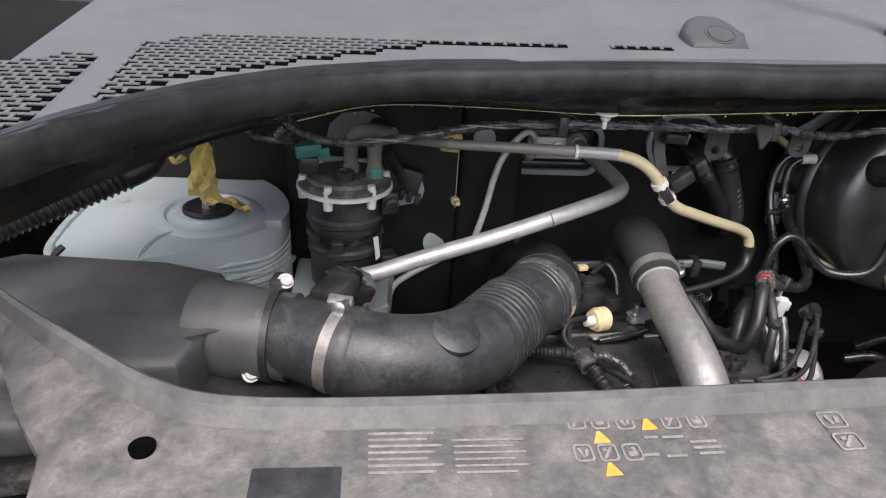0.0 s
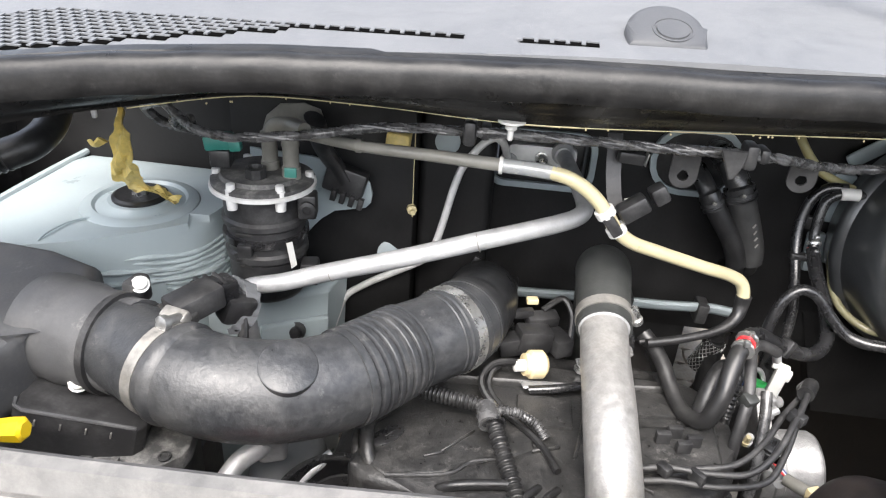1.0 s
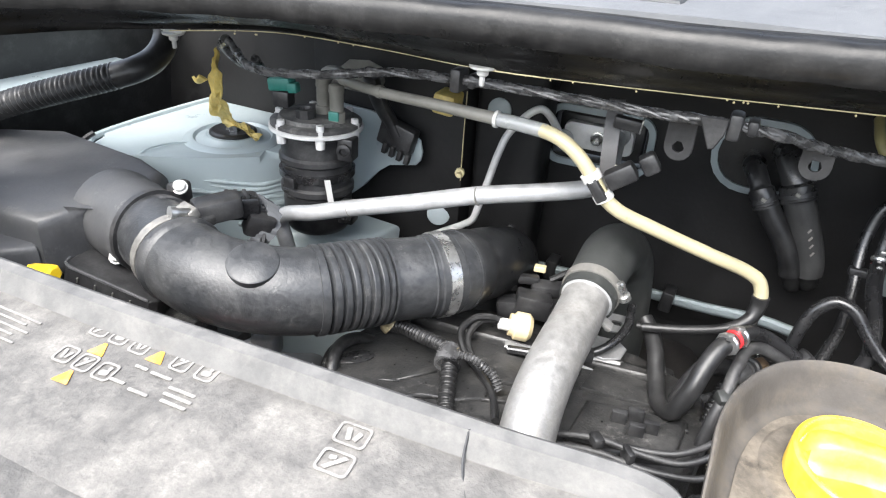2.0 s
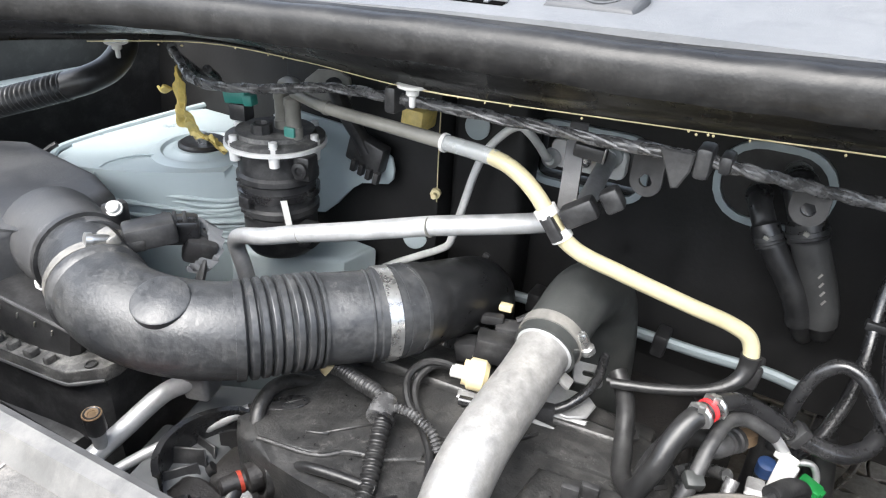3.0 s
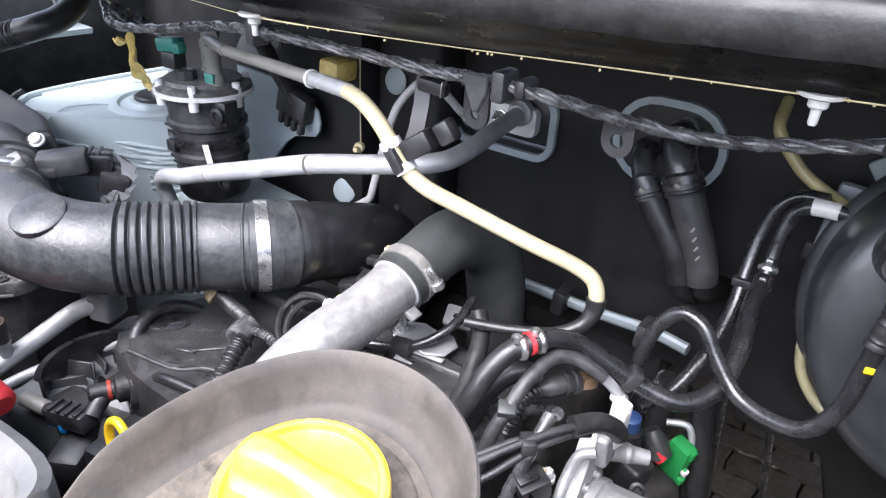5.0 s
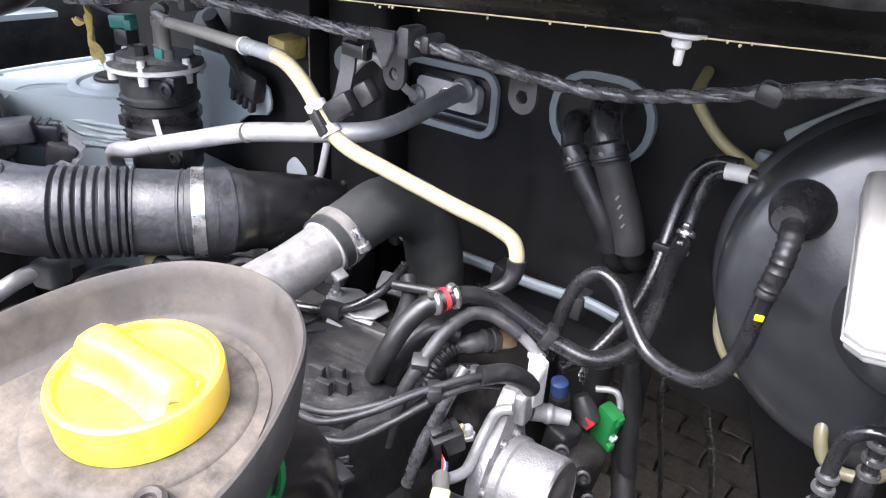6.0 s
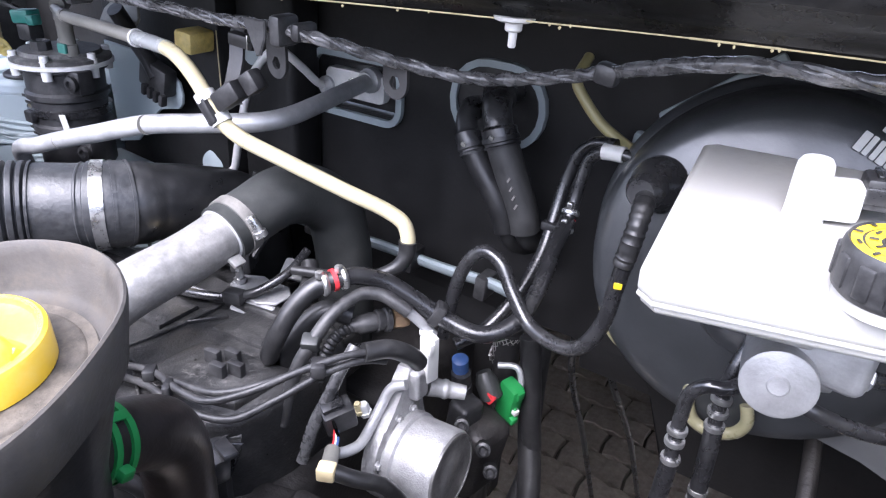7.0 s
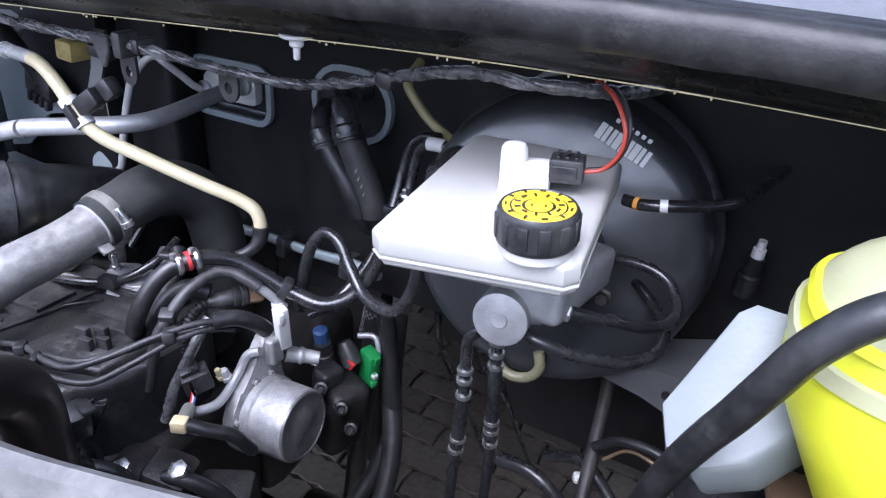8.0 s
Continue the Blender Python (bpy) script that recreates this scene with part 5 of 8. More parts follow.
part("stay", box((0.70, 0.832, 1.355), (0.105, 0.006, 0.018), (0, -38, 0), 0.003), BLUEGREY, bd, "slanting pale stay")
cd = thing("cable_duct", (0.47, 0.79, 1.13), "pale blue-grey plastic cable duct along the bulkhead", "duct")
part("duct", tube([(0.26, 0.78, 1.135), (0.33, 0.79, 1.132), (0.39, 0.798, 1.130), (0.48, 0.792, 1.134), (0.54, 0.787, 1.140), (0.572, 0.784, 1.138)], 0.0100, 10, 8, 0.6), BLUEGREY, cd)
for x in (0.44, 0.53, 0.30):
    part("duct_clip", box((x, 0.789, 1.135), (0.014, 0.026, 0.026), (0, 4, 0), 0.003), BLACK, cd)

# ---- brake booster, master cylinder, reservoir ----
bo = thing("brake_booster", (0.772, 0.80, 1.13), "black pressed-steel brake booster with a printed label", "brake booster")
BA = V(0.10, -0.985, 0.12).normalized()
BC = V(0.772, 0.775, 1.257)
part("front_shell", lathe(BC - BA * 0.012, BA, [(0, 0.131), (0.006, 0.133), (0.012, 0.131), (0.016, 0.126), (0.046, 0.1245), (0.056, 0.1230), (0.066, 0.1205), (0.0735, 0.1160), (0.0770, 0.1080), (0.0793, 0.0980), (0.0833, 0.0800), (0.0873, 0.0620), (0.0905, 0.0490), (0.098, 0.046), (0.108, 0.042), (0.113, 0.032), (0.113, 0.0)], 72), SATIN, bo)
part("rear_shell", lathe(BC - BA * 0.055, BA, [(0, 0.105), (0.010, 0.118), (0.030, 0.122), (0.041, 0.128)], 56), SATIN, bo)
part("valve_seat", lathe((0.695, 0.700, 1.316), (-0.1, -1, 0.1), [(-0.012, 0.020), (0, 0.019), (0.008, 0.016), (0.012, 0.0135), (0.022, 0.0125), (0.028, 0.009)], 24), GLOSS, bo)
RH = V(0.040, 0, 0.094) - BA * BA.dot(V(0.040, 0, 0.094))
RH.normalize()
LN = (BA * 0.965 + RH * 0.26).normalized()
LX = BA.cross(RH).normalized()
LX = LX if LX.x > 0 else -LX
lm = Matrix.Translation(BC + BA * 0.0667 + RH * 0.1030 + LN * 0.0008) @ Matrix((LX, LN.cross(LX), LN)).transposed().to_4x4() @ Matrix.Scale(0.78, 4)
for k in range(9):
    part("label_bar", slab(rounded(0.0042 if k % 3 else 0.0062, 0.016, 0.0006, 1), 0, 0.0006, 0, 1, lm @ pose(-0.024 + 0.0062 * k, 0, 0.001)), WHITE, bo, "white label print")
for k in range(6):
    part("label_bar", slab(rounded(0.004, 0.004, 0.0005, 1), 0, 0.0006, 0, 1, lm @ pose(-0.016 + 0.007 * k, 0.016, -0.002)), WHITE, bo, "white label print")

mc = thing("master_cylinder", (0.80, 0.62, 1.26), "grey cast brake master cylinder", "master cylinder")
MC = V(0.800, 0.559, 1.290)
part("cylinder", lathe(MC, -BA, [(0, 0.0155), (0.001, 0.0170), (0.028, 0.0170), (0.032, 0.0165), (0.05, 0.016), (0.13, 0.016), (0.135, 0.034), (0.148, 0.034)], 32), CASTDARK, mc)
part("end_dimple", lathe(MC, BA, [(-0.001, 0.006), (0.001, 0.0045), (0.0008, 0.0)], 14), CASTDARK, mc)
part("port_boss", lathe(MC + V(0.008, 0.022, 0.004), (1, 0.1, 0.05), [(0, 0.0135), (0.012, 0.0115), (0.014, 0.0078), (0.019, 0.0078)], 18), CASTDARK, mc)
part("pipe_nut", lathe(MC + V(0.026, 0.024, 0.005), (1, 0.15, -0.1), [(0, 0.0068), (0.004, 0.0068), (0.0045, 0.0056), (0.009, 0.0056), (0.010, 0.004)], 6), CAST, mc)
part("flange_nut", lathe((0.838, 0.662, 1.270), BA, [(0, 0.007), (0.007, 0.007), (0.008, 0.0045), (0.013, 0.0045)], 6), DARKMETAL, mc)
part("body_block", box((0.815, 0.615, 1.300), (0.046, 0.09, 0.030), (-6, 0, -6), 0.006, 3), CASTDARK, mc)

rs = thing("brake_fluid_reservoir", (0.79, 0.60, 1.32), "milky white brake fluid reservoir with a black screw cap", "reservoir")
RT = pose(0.785, 0.594, 1.3326, 3.5, -2.5, 0)
rim = [(-0.061, 0.077), (-0.054, 0.083), (0.041, 0.081), (0.048, 0.075), (0.0640, -0.060), (0.058, -0.0675), (-0.039, -0.083), (-0.0470, -0.077)]
part("upper_shell", slab(rim, 0.0105, 0.026, 0.0042, 4, RT), TANK, rs)
part("weld_flange", slab([(x * 1.003, y * 1.003) for x, y in rim], 0.0100, 0.0122, 0.0009, 2, RT), TANK, rs)
part("lower_shell", slab([(x * 0.972, y * 0.975) for x, y in rim], 0.0052, 0.0112, 0.0026, 3, RT), TANK, rs)
part("sump", slab([(-0.018, -0.040), (0.022, -0.036), (0.022, 0.045), (-0.018, 0.045)], -0.020, 0.0035, 0.004, 3, RT), TANK, rs)
CX, CY = 0.039, -0.0575
part("cap_neck", lathe(RT @ V(CX, CY, 0.0255), RT.to_3x3() @ V(0, 0, 1), [(0, 0.0195), (0.0055, 0.0185), (0.0075, 0.0175)], 32), TANK, rs)
cap = part("screw_cap", lathe(RT @ V(CX, CY, 0.0332), RT.to_3x3() @ V(0, 0, 1), [(-0.0035, 0.0190), (-0.0020, 0.0205), (0.0, 0.0207), (0.0125, 0.0204), (0.0150, 0.0199), (0.0164, 0.0190), (0.0156, 0.0182), (0.0154, 0)], 40), BLACK, rs, "black screw cap")
cm = RT @ pose(CX, CY, 0.0332) @ Matrix.Diagonal((0.89, 0.89, 0.79, 1))
for k in range(12):
    a = 2 * math.pi * k / 12
    b = box((0.0226 * math.cos(a), 0.0226 * math.sin(a), 0.0078), (0.0030, 0.0068, 0.0165), (0, 0, math.degrees(a)), 0.0012, 2)
    b.transform(cm)
    part("grip_rib", b, BLACK, cap)
for r0, r1, h in ((0.0, 0.0035, 0.0212), (0.0045, 0.0075, 0.0207), (0.0095, 0.0150, 0.0203), (0.0162, 0.0202, 0.0203)):
    if r0 == 0:
        b = lathe((0, 0, 0.0195), (0, 0, 1), [(0, r1), (h - 0.0195, r1 * 0.9), (h - 0.0195, 0)], 24)
    else:
        b = lathe((0, 0, 0.0193), (0, 0, 1), [(0, r0), (0, r1), (h - 0.0195, r1), (h - 0.0195, r0), (0, r0)], 40)
    b.transform(cm)
    part("yellow_print", b, YELLOW, cap, "yellow warning print ring")
for k in range(22):
    a = 2 * math.pi * k / 22 + 0.1
    rr = 0.0122 if k % 2 else 0.0182
    b = box((rr * math.cos(a), rr * math.sin(a), 0.0212), (0.0012, 0.0035, 0.0006), (0, 0, math.degrees(a) + (90 if k % 3 else 0)), 0)
    b.transform(cm)
    part("print_bar", b, BLACK, cap)
part("filler_spout", lathe(RT @ V(0.002, 0.000, 0.026), RT.to_3x3() @ V(0, 0, 1), [(0, 0.0090), (0.006, 0.0084), (0.022, 0.0080), (0.027, 0.0076), (0.0292, 0.0062), (0.030, 0.003)], 24), WHITE, rs, "white float housing")
b = box((0.014, 0.004, 0.037), (0.018, 0.014, 0.018), (0, 0, 15), 0.003)
b.transform(RT)
part("sensor_socket", b, WHITE, rs)
lp = thing("level_plug", (0.815, 0.605, 1.37), "black level sensor plug with red and black wires", "connector")
b = box((0.031, 0.0095, 0.0425), (0.020, 0.015, 0.015), (0, 0, 12), 0.0022)
b.transform(RT)
part("plug", b, BLACK, lp)
for dx in (-0.005, 0.0, 0.005):
    b = box((0.031 + dx, 0.0095 + 0.2 * dx, 0.0505), (0.0022, 0.012, 0.002), (0, 0, 12), 0.0006)
    b.transform(RT)
    part("plug_ridge", b, GLOSS, lp)
b = box((0.031, 0.0022, 0.0425), (0.016, 0.003, 0.008), (0, 0, 12), 0.001)
b.transform(RT)
part("latch", b, GLOSS, lp)
part("red_wire", tube([RT @ V(0.041, 0.010, 0.042), (0.833, 0.604, 1.3795), (0.841, 0.603, 1.390), (0.8425, 0.603, 1.402), (0.838, 0.606, 1.412), (0.829, 0.614, 1.420), (0.816, 0.627, 1.4225)], 0.0013, 8), REDWIRE, lp, "red wire")
part("black_wire", tube([RT @ V(0.041, 0.013, 0.042), (0.835, 0.607, 1.3805), (0.8425, 0.606, 1.392), (0.8435, 0.607, 1.404), (0.838, 0.612, 1.415), (0.828, 0.622, 1.421)], 0.0015, 8), BLACK, lp)

# ---- engine ----
en = thing("engine", (0.34, 0.53, 0.75), "diesel engine under a dusty black plastic cover", "engine")
cov = [(0.172, 0.470), (0.185, 0.452), (0.26, 0.440), (0.36, 0.448), (0.455, 0.468), (0.492, 0.500), (0.505, 0.560), (0.497, 0.612), (0.46, 0.635), (0.36, 0.640), (0.24, 0.632), (0.200, 0.60), (0.178, 0.53)]
part("cover", slab([(p.x, p.y) for p in spline([V(x, y, 0) for x, y in cov], 3)], 1.05, 1.146, 0.010, 3), COVER, en)
part("cover_ridge", slab([(0.215, 0.575), (0.34, 0.590), (0.46, 0.600), (0.458, 0.616), (0.34, 0.612), (0.212, 0.600)], 1.14, 1.154, 0.005, 3), COVER, en)
part("cover_lobe", slab([(0.192, 0.463), (0.207, 0.4535), (0.258, 0.4655), (0.274, 0.480), (0.302, 0.488), (0.326, 0.505), (0.322, 0.560), (0.205, 0.556), (0.180, 0.522), (0.182, 0.487)], 1.05, 1.1475, 0.0032, 3), COVER, en)
part("lobe_ridge", tube([(0.206, 0.4545, 1.1465), (0.258, 0.4665, 1.1460), (0.274, 0.4812, 1.1465), (0.302, 0.489, 1.1465)], 0.0022, 8, 6), COVER, en, "worn raised edge")
part("lobe_collar", tube([(0.198, 0.461, 1.128), (0.189, 0.472, 1.146), (0.184, 0.487, 1.1545), (0.183, 0.503, 1.1555), (0.188, 0.520, 1.151), (0.196, 0.533, 1.142)], 0.0062, 12), COVER, en)
part("lobe_collar", tube([(0.187, 0.466, 1.115), (0.178, 0.478, 1.138), (0.174, 0.494, 1.146), (0.176, 0.512, 1.145), (0.183, 0.530, 1.136)], 0.0045, 10), COVER, en)
part("lobe_notch", slab([(0.018 * math.cos(k * math.pi / 10), 0.0085 * math.sin(k * math.pi / 10)) for k in range(20)], 0, 0.003, 0.001, 2, pose(0.200, 0.497, 1.1462, 0, 0, 48)), GLOSS, en, "glossy dark oval recess")
part("cover_step", slab([(0.262, 0.452), (0.36, 0.462), (0.36, 0.50), (0.30, 0.49), (0.276, 0.480)], 1.05, 1.128, 0.004, 3), COVER, en)
part("cover_step", slab([(0.40, 0.475), (0.485, 0.505), (0.490, 0.56), (0.405, 0.545)], 1.13, 1.153, 0.006, 3), COVER, en)
part("front_hem", tube([(0.30, 0.444, 1.126), (0.38, 0.452, 1.127), (0.455, 0.472, 1.127), (0.492, 0.503, 1.126)], 0.005, 8), COVER, en)
for x, y, a in ((0.448, 0.537, 8), (0.462, 0.528, 8), (0.452, 0.519, 8), (0.436, 0.528, 8)):
    part("rib_post", box((x, y, 1.158), (0.013, 0.006, 0.012), (0, 0, a), 0.0012), BLACK, en)
for x, y, z in ((0.453, 0.617, 1.152), (0.245, 0.60, 1.145), (0.485, 0.585, 1.145)):
    part("cover_bolt", lathe((x, y, z), (0, 0, 1), [(0, 0.010), (0.002, 0.010), (0.003, 0.0065), (0.008, 0.0062), (0.0085, 0.004)], 6), BRACKET, en)
part("block", box((0.34, 0.53, 0.90), (0.36, 0.24, 0.34), bevel=0.02, seg=3), DARKMETAL, en)
part("rear_casing", box((0.375, 0.775, 0.95), (0.25, 0.24, 0.19), (0, 0, 4), 0.03, 3), DARKMETAL, en)
part("front_case", box((0.36, 0.44, 0.98), (0.28, 0.10, 0.20), (10, 0, 6), 0.015, 3), DARKMETAL, en)
part("timing_cover", box((0.170, 0.52, 0.95), (0.06, 0.17, 0.28), (0, 0, 0), 0.02, 3), DARKMETAL, en)
part("rear_cover_plate", box((0.33, 0.655, 1.10), (0.28, 0.03, 0.05), (0, 0, 0), 0.006), COVER, en)
for k, (x, y, w) in enumerate(((0.325, 0.452, 0.018), (0.405, 0.4605, 0.016), (0.430, 0.467, 0.012), (0.452, 0.474, 0.014))):
    part("lip_clip", box((x, y, 1.138), (w, 0.006, 0.007), (0, 0, 12), 0.0012), BLACK, en)
part("cover_lip", loft([[V(x, y, z) for y, z in ((y0, 1.133), (y0 - 0.006, 1.132), (y0 - 0.007, 1.129), (y0, 1.126))] for x, y0 in ((0.30, 0.448), (0.36, 0.451), (0.41, 0.459), (0.455, 0.470), (0.488, 0.496))]), COVER, en)
part("cover_panel", slab([(0.395, 0.560), (0.480, 0.570), (0.478, 0.604), (0.40, 0.598)], 1.142, 1.150, 0.002, 2), COVER, en)
part("cover_panel", slab([(0.31, 0.53), (0.36, 0.535), (0.36, 0.575), (0.31, 0.572)], 1.142, 1.150, 0.002, 2), COVER, en)
part("cover_seam", tube([(0.36, 0.50, 1.147), (0.37, 0.55, 1.1475), (0.372, 0.61, 1.147)], 0.0016, 6), COVER, en)
rnd = random.Random(5)
for k in range(16):
    x = 0.20 + 0.29 * rnd.random()
    part("cover_rib", box((x, rnd.uniform(0.475, 0.60), 1.1475), (rnd.uniform(0.01, 0.04), 0.0022, 0.004), (0, 0, rnd.uniform(-30, 60)), 0.0008, 1), COVER, en)

# corrugated wiring on the cover
cw = thing("corrugated_conduit", (0.27, 0.5, 1.15), "black corrugated wiring conduit across the engine cover", "conduit")
l1 = refine(spline([(0.210, 0.541, 1.162), (0.222, 0.539, 1.166), (0.245, 0.533, 1.168), (0.270, 0.527, 1.170), (0.283, 0.521, 1.170)], 10), 4)
l2 = refine(spline([(0.283, 0.521, 1.170), (0.290, 0.505, 1.168), (0.300, 0.480, 1.158), (0.310, 0.455, 1.149), (0.318, 0.427, 1.140), (0.327, 0.395, 1.115), (0.332, 0.38, 1.08)], 12), 4)
part("conduit", sweep(bmesh.new(), l1, lambda s: 0.0064 + 0.0007 * math.sin(s * 130), 12), RUBBER, cw)
part("conduit", sweep(bmesh.new(), l2, lambda s: 0.0066 + 0.0010 * math.sin(s * 230), 12), RUBBER, cw)
part("junction", lathe((0.284, 0.513, 1.171), (0.2, -1, -0.15), [(-0.010, 0.0095), (0.0, 0.011), (0.010, 0.010)], 12), TAPE, cw)
part("cable_tie", lathe((0.289, 0.507, 1.1685), (0.2, -1, -0.25), [(0, 0.009), (0, 0.0105), (0.003, 0.0105), (0.003, 0.009)], 14), GLOSS, cw)
part("end_cap", lathe((0.212, 0.541, 1.163), (-0.7, -0.2, 0.5), [(0, 0.011), (0.006, 0.010), (0.012, 0.005)], 12), IVORY, cw, "ivory end cap")
part("braided_lead", sweep(bmesh.new(), refine(spline([(0.284, 0.515, 1.174), (0.305, 0.520, 1.172), (0.325, 0.520, 1.162), (0.335, 0.515, 1.152)], 8), 3), lambda s: 0.004 + 0.0007 * math.sin(s * 120), 8), TAPE, cw)

# sensor cluster behind the charge pipe
sc = thing("sensor_cluster", (0.31, 0.62, 1.15), "black sensor plugs with an ivory connector", "connector")
part("ivory_plug", lathe((0.334, 0.598, 1.168), (-0.8, -0.3, 0.1), [(0, 0.010), (0.004, 0.014), (0.016, 0.014), (0.018, 0.011), (0.022, 0.011)], 16), IVORY, sc, "ivory round connector")
part("ivory_stub", lathe((0.316, 0.590, 1.170), (-0.8, -0.3, 0.1), [(0, 0.006), (0.012, 0.006), (0.013, 0.004)], 12), WHITE, sc)
for c, s, r in (((0.322, 0.634, 1.172), (0.036, 0.022, 0.024), (0, 8, 20)), ((0.300, 0.628, 1.166), (0.024, 0.020, 0.02), (0, -10, 12)), ((0.330, 0.655, 1.182), (0.034, 0.016, 0.014), (10, 0, 20)), ((0.348, 0.640, 1.166), (0.02, 0.03, 0.02), (0, 0, 30)), ((0.310, 0.650, 1.190), (0.022, 0.010, 0.010), (0, 0, 20))):
    part("plug", box(c, s, r, 0.003), BLACK, sc)
part("white_tag", box((0.318, 0.660, 1.200), (0.012, 0.008, 0.006), (0, 0, 10), 0.001), IVORY, sc)
part("mount_plate", slab([(-0.022, -0.010), (0.018, -0.012), (0.026, 0.004), (0.012, 0.013), (-0.004, 0.010), (-0.024, 0.008)], 0, 0.003, 0.001, 1, pose(0.335, 0.592, 1.150, 0, 0, 10)), CASTDARK, sc)
for k, pts in enumerate(([(0.312, 0.588, 1.172), (0.298, 0.585, 1.176), (0.282, 0.578, 1.174), (0.275, 0.565, 1.165), (0.285, 0.548, 1.157), (0.310, 0.530, 1.152), (0.330, 0.510, 1.15), (0.345, 0.48, 1.15)], [(0.312, 0.590, 1.168), (0.296, 0.590, 1.17), (0.286, 0.582, 1.168), (0.282, 0.566, 1.16), (0.292, 0.55, 1.154), (0.318, 0.53, 1.151)], [(0.330, 0.66, 1.19), (0.35, 0.67, 1.20), (0.36, 0.66, 1.19), (0.36, 0.64, 1.17)], [(0.30, 0.64, 1.18), (0.285, 0.65, 1.185), (0.29, 0.665, 1.17), (0.31, 0.67, 1.15)])):
    part("lead", tube(pts, 0.0034, 8), RUBBER, sc)
sb = thing("pipe_bracket", (0.39, 0.63, 1.14), "bare aluminium pipe bracket with a threaded stud", "bracket")
part("plate", slab([(-0.024, -0.012), (0.010, -0.019), (0.026, -0.012), (0.031, 0.004), (0.022, 0.014), (0.004, 0.011), (-0.006, 0.016), (-0.026, 0.008)], 0, 0.003, 0.001, 1, pose(0.392, 0.617, 1.158, 6, 4, 10)), CASTDARK, sb)
part("plate_fold", slab([(-0.020, -0.010), (0.022, -0.014), (0.024, 0.004), (-0.018, 0.004)], 0, 0.003, 0.001, 1, pose(0.398, 0.602, 1.152, 55, 0, 10)), CASTDARK, sb)
part("tab", ring_plate(0.026, 0.020, 0.003, 0.0075, 0.003, pose(0.404, 0.652, 1.166, 30, 10, 25)), CASTDARK, sb, "tab with a square hole")
part("stud", lathe((0.373, 0.612, 1.156), (0, 0, 1), [(0, 0.009), (0.004, 0.009), (0.0045, 0.0055), (0.010, 0.0055), (0.0105, 0.0035), (0.022, 0.0033), (0.023, 0.002)], 8), STEEL, sb)
part("lead", tube([(0.415, 0.655, 1.19), (0.417, 0.63, 1.18), (0.405, 0.605, 1.168), (0.385, 0.592, 1.160), (0.355, 0.58, 1.157), (0.32, 0.575, 1.153)], 0.0042, 10), GLOSS, sb)
part("lead_clip", box((0.388, 0.592, 1.162), (0.018, 0.012, 0.012), (0, 0, 15), 0.002), BLACK, sb)

# hoses over the engine's right end
def hose(pts, r, label, m=RUBBER, name="hose", seg=14):
    o = thing(name, pts[0], label, "hose", "hoses over the engine")
    part("tube", tube(pts, r, seg, 8), m, o)
    return o


h = hose([(0.470, 0.560, 1.10), (0.476, 0.566, 1.155), (0.484, 0.580, 1.180), (0.495, 0.594, 1.19), (0.510, 0.604, 1.186)], 0.0085, "black rubber coolant hose bent over the engine")
h = hose([(0.500, 0.535, 1.12), (0.505, 0.548, 1.168), (0.5095, 0.560, 1.186), (0.513, 0.580, 1.202), (0.5195, 0.603, 1.2095), (0.530, 0.614, 1.208), (0.542, 0.619, 1.202), (0.5515, 0.6225, 1.196)], 0.0052, "thinner black hose with a grey clip and metal end", LEAK)
part("grey_clip", box((0.5095, 0.558, 1.186), (0.013, 0.012, 0.011), (20, 0, 30), 0.002), GREYRUB, h, "grey printed clip")
part("metal_end", tube([(0.549, 0.6214, 1.198), (0.556, 0.630, 1.186), (0.5635, 0.640, 1.171)], 0.0042, 12), ALU, h, "bare metal pipe end")
for pts in ([(0.385, 0.478, 1.158), (0.427, 0.483, 1.167), (0.462, 0.478, 1.171), (0.490, 0.479, 1.175), (0.512, 0.494, 1.183), (0.535, 0.525, 1.194), (0.552, 0.552, 1.198), (0.560, 0.568, 1.194), (0.563, 0.580, 1.186)], [(0.385, 0.474, 1.152), (0.430, 0.476, 1.160), (0.470, 0.473, 1.163), (0.508, 0.483, 1.166), (0.526, 0.505, 1.176), (0.543, 0.536, 1.188), (0.556, 0.560, 1.190), (0.563, 0.578, 1.182)], [(0.40, 0.487, 1.154), (0.450, 0.488, 1.164), (0.485, 0.493, 1.170), (0.510, 0.512, 1.178), (0.532, 0.540, 1.186), (0.556, 0.570, 1.184)]):
    hose(pts, 0.0027, "thin black leak-off hose across the engine front", LEAK, "leak_off_hose", 10)
for x, y, z, c in ((0.427, 0.481, 1.167, (0.009, 0.012, 0.009)), (0.452, 0.477, 1.167, (0.006, 0.014, 0.012)), (0.540, 0.533, 1.193, (0.010, 0.014, 0.010))):
    solo("hose_clip", box((x, y, z), c, (0, 0, 40), 0.002), BLACK, "small black clip holding the thin hoses", "clip", "clips on the thin hoses")
o = hose([(0.556, 0.562, 1.196), (0.566, 0.578, 1.194), (0.574, 0.592, 1.184), (0.576, 0.602, 1.172)], 0.0070, "black ribbed sleeve over the thin hoses", RUBBER, "hose_sleeve")
for k, pts in enumerate(([(0.533, 0.580, 1.181), (0.5315, 0.566, 1.166), (0.529, 0.552, 1.146), (0.5265, 0.540, 1.128), (0.524, 0.530, 1.10)], [(0.530, 0.60, 1.165), (0.520, 0.610, 1.155), (0.50, 0.615, 1.14), (0.485, 0.61, 1.12)])):
    hose(pts, 0.0050, "tape-wrapped lead dropping beside the engine", TAPE, "wrapped_lead", 10)

